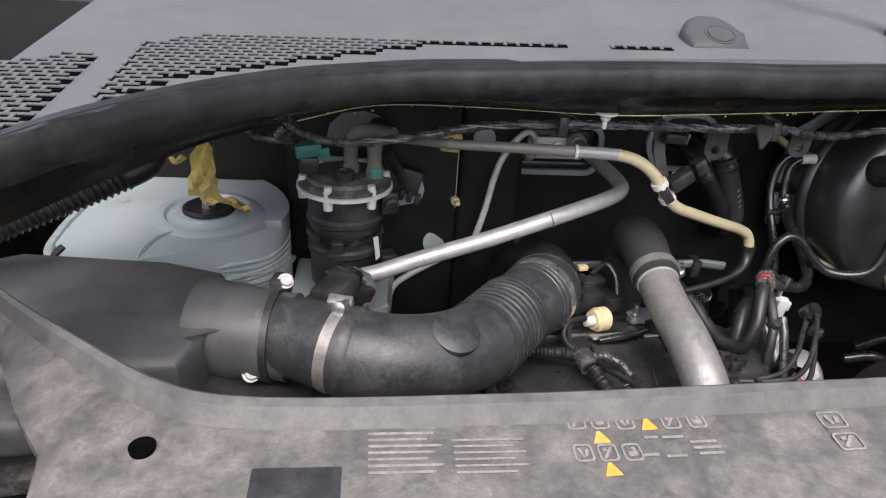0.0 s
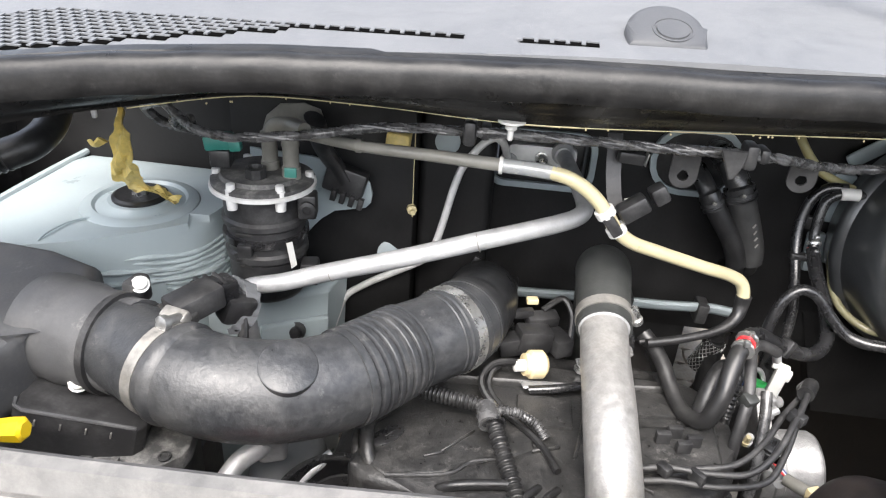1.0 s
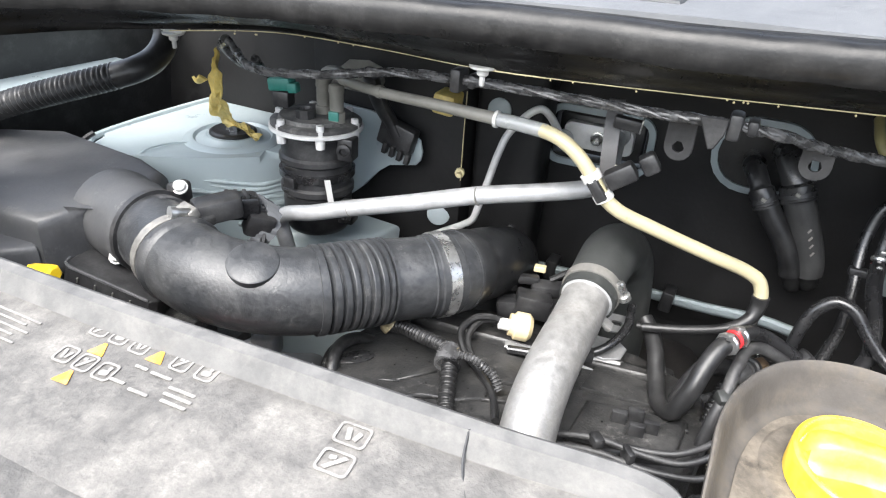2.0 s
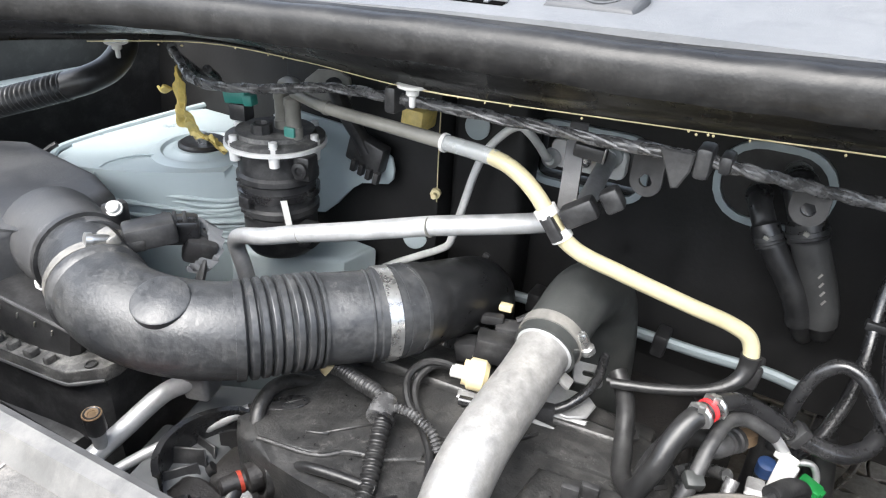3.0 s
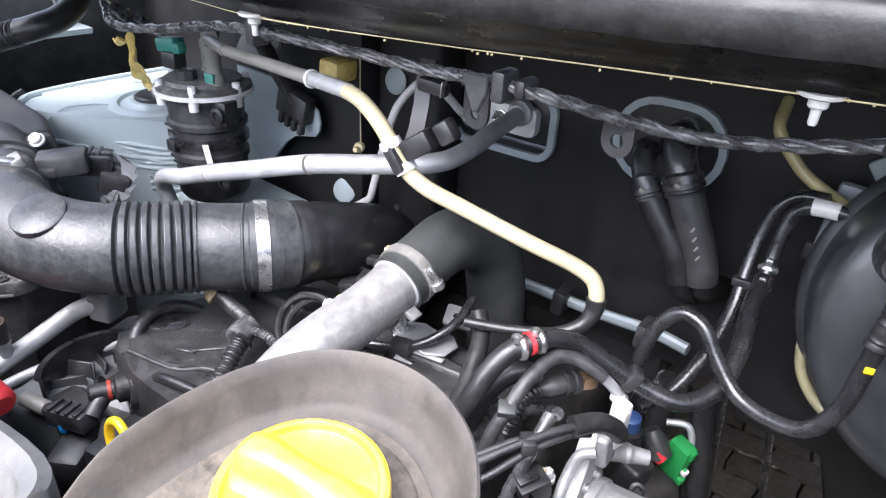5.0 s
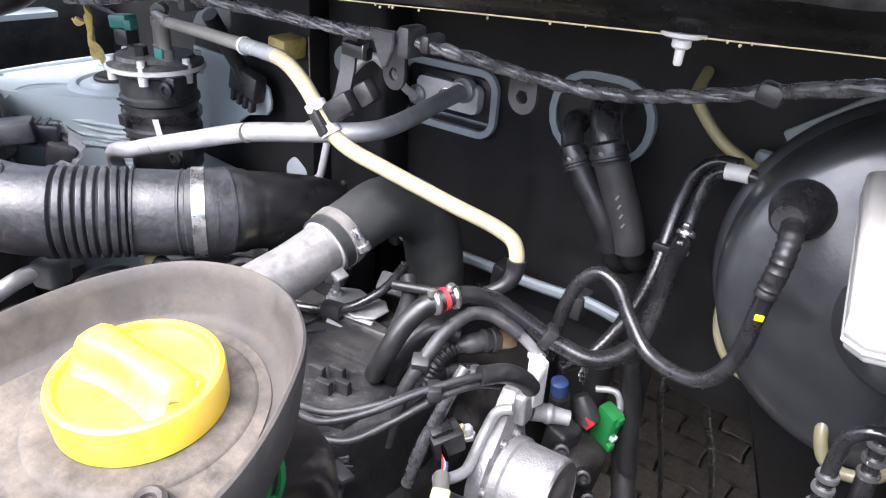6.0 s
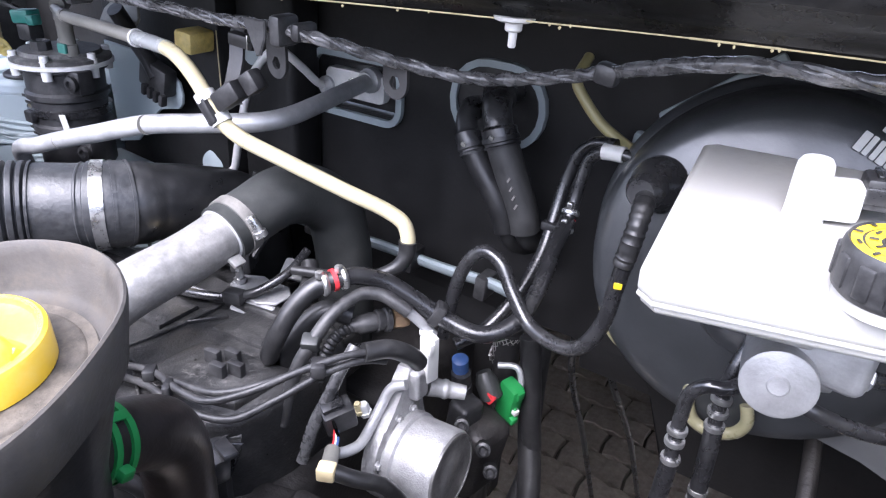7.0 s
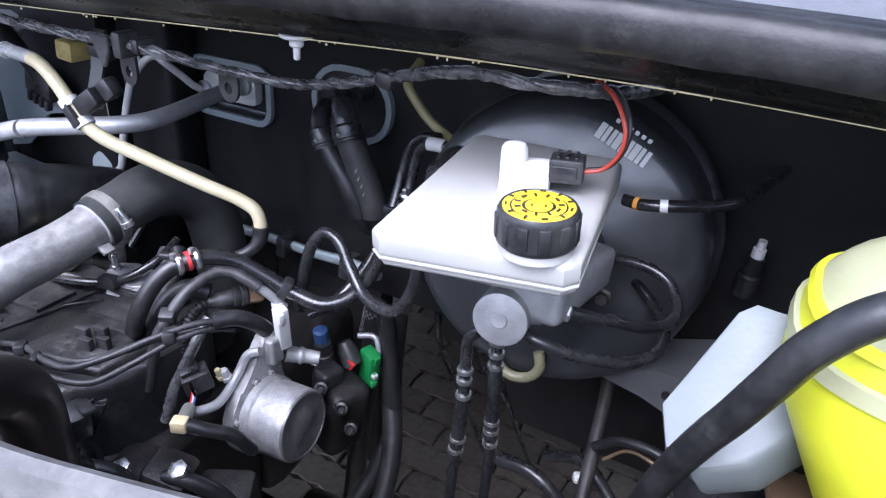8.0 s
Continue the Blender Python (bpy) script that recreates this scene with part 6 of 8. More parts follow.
br = thing("coolant_sensor", (0.516, 0.649, 1.15), "brown coolant sensor with a ribbed black plug", "sensor")
part("sensor_body", lathe((0.5375, 0.640, 1.176), (-0.5, -0.8, 0.12), [(0, 0.0075), (0.004, 0.0085), (0.013, 0.0085), (0.0135, 0.0070), (0.016, 0.0070)], 6), BROWN, br)
part("collar", lathe((0.5305, 0.6285, 1.178), (-0.5, -0.8, 0.1), [(0, 0.0070), (0.002, 0.0098), (0.006, 0.0098), (0.007, 0.0082), (0.010, 0.0092), (0.013, 0.0092), (0.014, 0.0075)], 16), BLACK, br)
part("plug", lathe((0.5235, 0.617, 1.179), (-0.5, -0.8, 0.0), [(0, 0.0075), (0.003, 0.0082), (0.014, 0.0078), (0.016, 0.0060), (0.022, 0.0055)], 14), LEAK, br)
part("lead", sweep(bmesh.new(), refine(spline([(0.5135, 0.600, 1.179), (0.508, 0.588, 1.174), (0.504, 0.578, 1.158), (0.50, 0.57, 1.12)], 8), 3), lambda s: 0.0048 + 0.0006 * math.sin(s * 120), 10), RUBBER, br)

# vacuum pump
vp = thing("vacuum_pump", (0.56, 0.63, 1.03), "cast aluminium vacuum pump with a white connector", "vacuum pump")
PA = V(0.99, 0.02, 0.09).normalized()
PC = V(0.610, 0.604, 1.079)
part("drum", lathe(PC - PA * 0.046, PA, [(0, 0.033), (0.003, 0.0365), (0.010, 0.0365), (0.012, 0.0345), (0.040, 0.0340), (0.044, 0.0340), (0.046, 0.0325), (0.046, 0.0)], 48), CAST, vp)
part("drum_face", lathe(PC, PA, [(0, 0.0327), (0.0018, 0.0320), (0.0022, 0.030), (0.0010, 0.030), (0.0010, 0.012), (0.0016, 0.011), (0.0016, 0.0)], 48), PUMPFACE, vp, "dark end face")
# flange plate square to the drum, with a narrow neck that carries the connector
PU = V(0, 0, 1).cross(PA).normalized()
PW_ = PA.cross(PU)
PMAT = Matrix.Translation(PC - PA * 0.059) @ Matrix((PU, PW_, PA)).transposed().to_4x4()
o = [(0.0400 * math.cos(radians(a)), 0.0400 * math.sin(radians(a))) for a in range(-215, 41, 15)] + [(0.031, 0.044), (0.033, 0.066), (0.029, 0.072), (0.016, 0.072), (0.012, 0.066), (-0.006, 0.044), (-0.022, 0.036)]
part("flange", slab(o, 0, 0.013, 0.002, 2, PMAT), CAST, vp)
b = box((0.022, 0.056, 0.0155), (0.017, 0.026, 0.012), (0, 0, -6), 0.0035, 3)
b.transform(PMAT)
part("neck", b, CAST, vp)
for u, w in ((-0.004, 0.036), (0.016, 0.034), (-0.034, 0.012), (0.034, 0.006), (-0.022, -0.030)):
    screw("flange_bolt", PMAT @ V(u, w, 0.013), PA, 0.0034, vp, CASTDARK)
for k in range(3):
    b = box((-0.020 + 0.004 * k, 0.012 - 0.016 * k, 0.0145), (0.004, 0.010, 0.004), (0, 0, 20 * k), 0.001)
    b.transform(PMAT)
    part("cast_rib", b, CAST, vp)
wc = part("white_connector", box((0.5655, 0.633, 1.153), (0.012, 0.012, 0.046), (6, 5, -20), 0.0022), WHITE, vp, "white connector")
part("connector_tab", box((0.5690, 0.627, 1.168), (0.009, 0.006, 0.012), (6, 5, -20), 0.0015), WHITE, wc)
part("connector_tab", box((0.5605, 0.634, 1.175), (0.008, 0.009, 0.006), (6, 5, -20), 0.0012), WHITE, wc)
part("side_barb", tube([(0.562, 0.640, 1.118), (0.574, 0.650, 1.114), (0.588, 0.658, 1.112)], lambda s: 0.0085 - 0.0022 * s + 0.0012 * (0.4 < s < 0.55), 14), CASTDARK, vp)
part("pump_pipe", tube([(0.562, 0.607, 1.141), (0.5520, 0.602, 1.136), (0.5485, 0.592, 1.121), (0.5510, 0.575, 1.112), (0.5550, 0.558, 1.112), (0.5530, 0.544, 1.115), (0.546, 0.532, 1.118)], 0.0042, 12), ALU, vp, "bent bare metal pipe")
for p, mt, r in (((0.533, 0.586, 1.112), MASTIC, 0.003), ((0.536, 0.590, 1.110), ZINC, 0.0042)):
    part("hex_bolt", lathe(p, (0, -0.3, 1), [(0, r * 1.3), (0.004, r * 1.3), (0.0045, r), (0.012, r), (0.013, r * 0.8)], 6), mt, vp)
tc_ = thing("timing_end", (0.60, 0.67, 1.0), "dark plastic timing end cover with bolts", "engine cover")
part("casting", box((0.578, 0.700, 1.010), (0.050, 0.05, 0.09), (0, 10, -15), 0.012, 3), DARKMETAL, tc_)
part("casting", box((0.572, 0.690, 1.050), (0.024, 0.028, 0.05), (0, 6, -15), 0.006, 3), BLACK, tc_)
for p in ((0.585, 0.663, 1.070), (0.588, 0.652, 1.052), (0.606, 0.668, 1.05), (0.612, 0.676, 1.02)):
    part("bolt", lathe(p, (0.4, -0.8, 0.5), [(-0.01, 0.0068), (0.002, 0.0068), (0.003, 0.0045), (0.005, 0.0042), (0.003, 0.0022)], 12), BLACK, tc_)
bc = thing("injector_plug", (0.562, 0.705, 1.07), "dark plug with a blue collar", "connector")
part("body", lathe((0.562, 0.702, 1.065), (0, -0.2, 1), [(0, 0.010), (0.018, 0.010), (0.019, 0.0085), (0.022, 0.0085), (0.023, 0.0095), (0.034, 0.0092)], 14), BLACK, bc)
part("blue_collar", lathe((0.560, 0.698, 1.098), (0, -0.2, 1), [(0, 0.0078), (0.014, 0.0078), (0.016, 0.005)], 14), BLUE, bc)
part("paper_tag", box((0.556, 0.688, 1.075), (0.010, 0.002, 0.008), (0, 0, 0), 0.0005), WHITE, bc)
gcn = thing("green_plug", (0.595, 0.739, 1.04), "bright green wiring plug with a white latch", "connector")
part("housing", box((0.598, 0.731, 1.060), (0.021, 0.015, 0.044), (5, 10, -20), 0.003), GREEN, gcn)
part("side_lug", box((0.6095, 0.7265, 1.074), (0.006, 0.008, 0.010), (5, 10, -20), 0.001), GREEN, gcn)
part("side_lug", box((0.6060, 0.7265, 1.042), (0.006, 0.008, 0.008), (5, 10, -20), 0.001), GREEN, gcn)
for z in (-0.012, 0.002, 0.014):
    part("ridge", box((0.601, 0.7275, 1.055 + z), (0.017, 0.004, 0.004), (5, 10, -20), 0.001), GREEN, gcn)
part("latch", box((0.606, 0.726, 1.054), (0.010, 0.006, 0.006), (5, 10, -20), 0.001), WHITE, gcn)
rp = thing("red_tipped_plug", (0.582, 0.72, 1.06), "grey wiring plug with a red lock tab", "connector")
part("housing", lathe((0.572, 0.72, 1.088), (0.5, -0.1, -0.8), [(0, 0.007), (0.01, 0.011), (0.026, 0.011), (0.028, 0.008)], 12), GREYRUB, rp)
part("lock_tab", box((0.586, 0.712, 1.070), (0.011, 0.008, 0.011), (0, 30, 0), 0.0015), RED, rp)
part("bare_pipe", tube([(0.580, 0.735, 1.09), (0.597, 0.74, 1.092), (0.604, 0.738, 1.082), (0.604, 0.735, 1.06)], 0.0032, 10), ALU, rp)
gz = thing("metal_gauze", (0.562, 0.79, 1.04), "black heat sleeve under a bright woven wire gauze", "heat wrap")
GM = pose(0.556, 0.800, 1.066, 12, 14, 8) @ Matrix.Scale(0.74, 4)
part("sleeve", lathe(GM @ V(0, 0, -0.034), GM.to_3x3() @ V(0, 0, 1), [(0, 0.0110), (0.002, 0.0122), (0.048, 0.0122), (0.050, 0.0110)], 24), RUBBER, gz)
wires = bmesh.new()
for turn in (-1, 1):
    for k in range(14):
        a0 = 2 * math.pi * k / 14
        sweep(wires, [GM @ V(0.0172 * math.cos(a0 + turn * 2.6 * i / 18), 0.0172 * math.sin(a0 + turn * 2.6 * i / 18), -0.032 + 0.064 * i / 18) for i in range(19)], 0.0005, 5)
part("gauze", wires, STEEL, gz, "bright woven wire gauze")

# lower hoses and frame parts seen through the gap
hose([(0.60, 0.755, 1.12), (0.615, 0.745, 1.05), (0.625, 0.735, 0.97), (0.60, 0.66, 0.88), (0.55, 0.58, 0.84)], 0.010, "thick black loom dropping behind the engine", RUBBER, "lower_loom")
hose([(0.602, 0.780, 1.10), (0.612, 0.755, 1.03), (0.640, 0.71, 0.95), (0.64, 0.64, 0.87), (0.58, 0.57, 0.82)], 0.0115, "thick black loom dropping behind the engine", RUBBER, "lower_loom")
hose([(0.560, 0.800, 1.09), (0.562, 0.790, 1.02), (0.556, 0.775, 0.90), (0.55, 0.76, 0.70)], 0.013, "black hose running down the bulkhead", RUBBER, "lower_hose")
solo("cross_rod", tube([(0.606, 0.87, 1.06), (0.606, 0.88, 1.011), (0.607, 1.0, 0.807), (0.605, 1.15, 0.55)], 0.0042, 8), GLOSS, "thin black rod under the bulkhead", "rod")
solo("cross_rod", tube([(0.652, 0.86, 1.05), (0.657, 0.88, 1.008), (0.667, 1.0, 0.846), (0.68, 1.15, 0.60)], 0.0042, 8), GLOSS, "thin black rod under the bulkhead", "rod")
solo("subframe", tube([(0.30, 1.0, 0.42), (0.55, 0.95, 0.50), (0.75, 0.85, 0.58), (0.95, 0.80, 0.62), (1.15, 0.78, 0.66)], 0.035, 12, 8, 0.7), DARKMETAL, "grimy black front subframe", "subframe")
solo("steering_rack", tube([(0.45, 0.92, 0.62), (0.80, 0.86, 0.66), (1.12, 0.80, 0.72)], 0.022, 12), DARKMETAL, "dark steering rack below the bulkhead", "steering rack")

# ---- oil filler ----
of = thing("oil_filler", (0.549, 0.342, 1.25), "grey plastic oil filler basin round the cap", "oil filler")
BO = [(0.4888, 0.300), (0.4895, 0.335), (0.497, 0.362), (0.513, 0.385), (0.536, 0.3965), (0.562, 0.3965), (0.588, 0.383), (0.606, 0.358), (0.617, 0.332), (0.6195, 0.312), (0.614, 0.290), (0.600, 0.258), (0.578, 0.236), (0.54, 0.228), (0.508, 0.238), (0.492, 0.262)]
bo_l = [V(p.x, p.y, 0) for p in spline([V(x, y, 0) for x, y in BO + [BO[0]]], 5)][:-1]
ctr = V(0.549, 0.335, 0)


def basin_z(p):
    """Height of the basin floor: it rises to the rear and falls to the side."""
    return 1.3115 + 0.072 * (p.y - 0.342) - 0.03 * (p.x - 0.549)


def lip_z(p):
    f = min(1.0, max(0.0, (p.y - 0.270) / 0.045))
    return basin_z(p) + 0.002 + (1.3315 + 0.106 * (p.y - 0.323) - basin_z(p)) * f * f * (3 - 2 * f)


def basin_row(p):
    d = (p - ctr).normalized()
    z, f = lip_z(p), basin_z(p)
    q = [(0.0140, f), (0.0095, f + 0.001), (0.0068, f + 0.004), (0.0040, max(f + 0.002, z - 0.006)), (0.0024, z - 0.0008), (0.0014, z), (0.0004, z - 0.0006), (0.0, z - 0.003), (0.0035, f - 0.002), (0.0075, f - 0.007)]
    return [p - d * a + V(0, 0, h) for a, h in q] + [V(ctr.x, ctr.y, 1.300)]


rows = [basin_row(p) for p in bo_l + [bo_l[0]]]
b = loft([[V(ctr.x, ctr.y, basin_z(ctr))] + r for r in rows], True, False)
bmesh.ops.remove_doubles(b, verts=b.verts, dist=1e-5)
BASIN = mat("grey_filler_plastic", (0.056, 0.051, 0.046), 0.55, spec=0.3, var=0.25, scale=70, dust=0.6, dustcol=(0.104, 0.090, 0.072), dscale=30, bump=0.2, bscale=450, scuff=0.3, scuffcol=(0.17, 0.155, 0.135))
part("basin", b, BASIN, of)
part("basin_floor", loft([[V(ctr.x, ctr.y, basin_z(ctr) + 0.0006), p - (p - ctr).normalized() * 0.0135 + V(0, 0, basin_z(p) + 0.0008)] for p in bo_l + [bo_l[0]]], False, False), BASINDUST, of, "dusty basin floor")
FT = pose(0.549, 0.342, 1.3115, 4.1, 1.7, 0)
part("floor_ring", lathe(FT @ V(0, 0, 0), FT.to_3x3() @ V(0, 0, 1), [(0, 0.0395), (0.0016, 0.0385), (0.0022, 0.037), (0.0022, 0.028)], 44), BASINDUST, of)
screw("basin_screw", (0.590, 0.318, basin_z(V(0.590, 0.318, 0)) + 0.001), (0.05, -0.1, 1), 0.0060, of, BASIN)
screw("basin_screw", (0.500, 0.292, basin_z(V(0.500, 0.292, 0)) + 0.001), (0, 0, 1), 0.0060, of, GLOSS)
part("screw_pocket", lathe((0.502, 0.294, basin_z(V(0.502, 0.294, 0))), (0, 0, 1), [(0, 0.0125), (0.0018, 0.0120), (0.0026, 0.0105), (0.0014, 0.0095), (0.0014, 0.006)], 24), BLACK, of, "dark moulded screw pocket")
part("support_neck", lathe((0.546, 0.346, 1.20), (0, 0, 1), [(0, 0.032), (0.05, 0.034), (0.098, 0.045)], 28), BLACK, of)
part("slot", box((0.545, 0.276, basin_z(V(0.545, 0.276, 0)) + 0.0006), (0.046, 0.0045, 0.002), (0, 0, 14), 0.0006), GLOSS, of)
part("yellow_smear", slab([(-0.004, -0.0015), (0.002, -0.003), (0.006, 0.0), (0.001, 0.0022)], 0, 0.0006, 0, 1, pose(0.583, 0.309, basin_z(V(0.583, 0.309, 0)) + 0.0009, 0, 0, 20)), CAPYEL, of)
oc = part("oil_cap", lathe(FT @ V(0, 0, 0.0002), FT.to_3x3() @ V(0, 0, 1), [(0, 0.0268), (0.0022, 0.0275), (0.0026, 0.0288), (0.0150, 0.0290), (0.0166, 0.0285), (0.0174, 0.0272), (0.0170, 0.0256), (0.0152, 0.0246), (0.0146, 0.0230), (0.0146, 0.0)], 64), CAPYEL, of, "bright yellow screw cap")
# grip: a broad ridge across the cap, with a waist and rounded ends
CM = FT @ Matrix.Rotation(radians(6), 4, "Z")
secs = []
for i in range(21):
    s = -1 + 2 * i / 20
    e = math.sqrt(max(0.0, 1 - abs(s) ** 4.5))
    w = (0.0056 + 0.0034 * abs(s) ** 2.2) * (0.25 + 0.75 * e)
    top = 0.0150 + (0.0120 - 0.0014 * s) * (0.18 + 0.82 * e)
    secs.append([CM @ V(s * 0.0262, y * w, z) for y, z in ((-2.15, 0.0138), (-1.55, 0.0156), (-1.12, 0.0190), (-0.92, top - 0.0022), (-0.60, top - 0.0004), (0.0, top), (0.60, top - 0.0004), (0.92, top - 0.0022), (1.12, 0.0190), (1.55, 0.0156), (2.15, 0.0138))])
part("grip_bar", loft(secs, True, True), CAPYEL, oc)
for k in range(58):
    a = 2 * math.pi * k / 58
    if math.sin(a * 2 + 1.2) > 0.45:
        continue
    b = box((0.0263 * math.cos(a), 0.0263 * math.sin(a), 0.01725), (0.0007, 0.0012 + 0.0009 * ((k * 7) % 3), 0.0004), (0, 0, math.degrees(a)), 0)
    b.transform(FT)
    part("moulded_mark", b, BROWN, oc)
fh = thing("filler_hose", (0.56, 0.39, 1.24), "black filler hose with a green spring clamp", "hose")
OILHOSE = mat("oily_brown_black_hose", (0.020, 0.0165, 0.0155), 0.36, var=0.3, scale=60, dust=0.25, dustcol=(0.060, 0.042, 0.034), dscale=18)
fl_line = spline([(0.546, 0.350, 1.253), (0.541, 0.381, 1.242), (0.536, 0.405, 1.229), (0.532, 0.419, 1.216), (0.529, 0.427, 1.195), (0.527, 0.429, 1.16), (0.526, 0.429, 1.08)], 8)
part("hose", sweep(bmesh.new(), fl_line, lambda s: 0.0190 + 0.0008 * min(1.0, 6 * max(0.0, s - 0.25)), 28), OILHOSE, fh)
q, d = V(0.5410, 0.381, 1.2420), (fl_line[9] - fl_line[7]).normalized()
clamp = part("green_clamp", lathe(q - d * 0.0065, d, [(0, 0.0190), (0, 0.0208), (0.0036, 0.0208), (0.0036, 0.0190)], 32), GREEN, fh, "green spring clamp")
part("clamp_rail", lathe(q + d * 0.0035, d, [(0, 0.0190), (0, 0.0208), (0.0036, 0.0208), (0.0036, 0.0190)], 32), GREEN, clamp)
side = V(1, -0.55, 0.45)
side = (side - d * side.dot(d)).normalized()
for ang, h in ((30, 0.006), (-52, 0.005), (150, 0.008)):
    u = Matrix.Rotation(radians(ang), 3, d) @ side
    b = box((0, 0, 0), (0.0135, h, 0.0016), bevel=0.0004)
    b.transform(Matrix.Translation(q + d * 0.0003 + u * 0.0202) @ Matrix((d, u.cross(d), u)).transposed().to_4x4())
    part("clamp_bridge", b, GREEN, clamp)
u = Matrix.Rotation(radians(22), 3, d) @ side
b = box((0, 0, 0.002), (0.007, 0.006, 0.006), bevel=0.001)
b.transform(Matrix.Translation(q - d * 0.002 + u * 0.0205) @ Matrix((d, u.cross(d), u)).transposed().to_4x4())
part("clamp_lug", b, GREEN, clamp)
cb_ = thing("open_clip", (0.494, 0.477, 1.11), "black open bracket clip on the engine front", "clip")
part("web", slab([(-0.014, -0.012), (0.010, -0.012), (0.016, 0.012), (-0.004, 0.010)], 0, 0.003, 0.0006, 1, pose(0.496, 0.480, 1.128, 60, 0, 25)), GLOSS, cb_)
part("cheek", box((0.487, 0.472, 1.128), (0.003, 0.016, 0.022), (-20, 10, 25), 0.0008), BLACK, cb_)
part("cheek", box((0.501, 0.478, 1.128), (0.003, 0.016, 0.022), (-20, 10, 25), 0.0008), BLACK, cb_)
part("post", box((0.493, 0.480, 1.10), (0.014, 0.010, 0.05), (0, 0, 25), 0.002), BLACK, cb_)
dp = thing("dipstick", (0.314, 0.384, 1.12), "yellow oil dipstick with a ring handle", "dipstick")
ring = [V(0.314 + 0.0115 * math.cos(a), 0.386 + 0.002 * math.sin(a), 1.166 + 0.014 * math.sin(a)) for a in (2 * math.pi * k / 24 for k in range(25))]
part("ring_handle", sweep(bmesh.new(), ring, 0.0032, 10, False), YELLOW, dp)
part("collar", lathe((0.315, 0.386, 1.142), (0, 0, 1), [(0, 0.008), (0.002, 0.011), (0.008, 0.011), (0.011, 0.007)], 18), YELLOW, dp)
part("seal", lathe((0.315, 0.386, 1.128), (0, 0, 1), [(0, 0.008), (0.012, 0.0085), (0.014, 0.0075)], 16), REDWIRE, dp, "orange-red seal")
part("tube", tube([(0.315, 0.386, 1.13), (0.315, 0.388, 1.08), (0.316, 0.40, 0.98)], 0.006, 10), BRACKET, dp)

# ---- left front corner: battery, refrigerant valve, drive parts ----
bat = thing("fuse_box", (-0.10, 0.40, 1.0), "black fuse box with a ribbed lid edge", "fuse box")
LEDGE = [(-0.32, 0.368), (-0.055, 0.4035), (0.014, 0.4125), (0.026, 0.4155), (0.046, 0.436), (0.048, 0.448), (0.036, 0.505), (-0.32, 0.47)]
part("case", slab([(-0.32, 0.376), (0.020, 0.420), (0.038, 0.442), (0.028, 0.50), (-0.32, 0.46)], 0.97, 1.142, 0.006, 2), BLACK, bat)
part("ledge", slab(LEDGE, 1.1405, 1.156, 0.0022, 2), LIDP, bat, "dusty flanged ledge")
part("ledge_lip", tube([(-0.20, 0.3865, 1.1425), (-0.055, 0.4045, 1.1425), (0.014, 0.4135, 1.1425), (0.026, 0.4165, 1.1425), (0.045, 0.4365, 1.1425)], 0.0022, 8, 4), AIRBOX, bat, "dusty grey lip")
LM = pose(-0.062, 0.4137, 1.206, 0, 16, 13.2)
part("lid", slab([(0.002, 0.0), (0.084, 0.0), (0.090, 0.006), (0.088, 0.060), (-0.004, 0.060), (-0.006, 0.006)], -0.040, 0, 0.003, 3, LM), BLACK, bat)
part("lid_edge", sweep(bmesh.new(), [LM @ V(x, y, 0.0) for x, y in ((-0.006, 0.012), (-0.004, 0.004), (0.002, 0.0005), (0.03, 0.0005), (0.06, 0.0005), (0.083, 0.0005))], 0.0016, 6), AIRBOX, bat, "dusty grey lid edge")
for k in range(7):
    part("notch", box((0.002 - 0.022 * k, 0.4175 - 0.0029 * k, 1.158), (0.011 if k % 2 else 0.007, 0.010, 0.010), (0, 0, 7), 0.002), LIDP, bat)
for k in range(4):
    part("lid_tick", box(LM @ V(0.012 + 0.018 * k, -0.0005, -0.010), (0.0012, 0.002, 0.006), (0, 16, 13), 0.0004), DULL, bat)
part("ledge_screw", lathe((0.034, 0.4335, 1.1555), (0, -0.05, 1), [(0, 0.0055), (0.0022, 0.0052), (0.0026, 0.0036), (0.0010, 0.0030), (0.0010, 0.0)], 16), BLACK, bat)
part("yellow_knob", lathe((-0.056, 0.377, 1.221), (1, 0.08, 0.12), [(0, 0.004), (0.002, 0.0070), (0.020, 0.0085), (0.028, 0.0085), (0.030, 0.006), (0.030, 0.0)], 6), YELLOW, bat, "yellow knob")
cover2 = thing("battery_tray", (-0.2, 0.5, 0.9), "black plastic tray under the air box", "tray")
part("tray", box((-0.16, 0.48, 1.0), (0.36, 0.16, 0.16), (0, 0, 2), 0.01), BLACK, cover2)
rv = thing("service_pipe", (0.08, 0.45, 1.08), "aluminium refrigerant pipe with a capped service valve", "refrigerant pipe")
part("pipe", tube([(0.100, 0.490, 1.135), (0.092, 0.482, 1.130), (0.074, 0.470, 1.118), (0.062, 0.430, 1.097), (0.055, 0.395, 1.082), (0.048, 0.36, 1.07), (0.04, 0.33, 1.05)], 0.0088, 16), ALU, rv)
part("block", box((0.098, 0.494, 1.128), (0.026, 0.030, 0.030), (0, 0, 20), 0.006, 3), CASTDARK, rv)
part("valve_stem", lathe((0.060, 0.412, 1.095), (0.12, -0.1, 1), [(0, 0.006), (0.014, 0.006), (0.016, 0.0075), (0.020, 0.0075)], 14), ALU, rv)
part("valve_cap", lathe((0.063, 0.410, 1.114), (0.12, -0.1, 1), [(0, 0.0075), (0.002, 0.0085), (0.022, 0.008), (0.024, 0.0065), (0.022, 0.003), (0.022, 0.0)], 16), BLACK, rv)
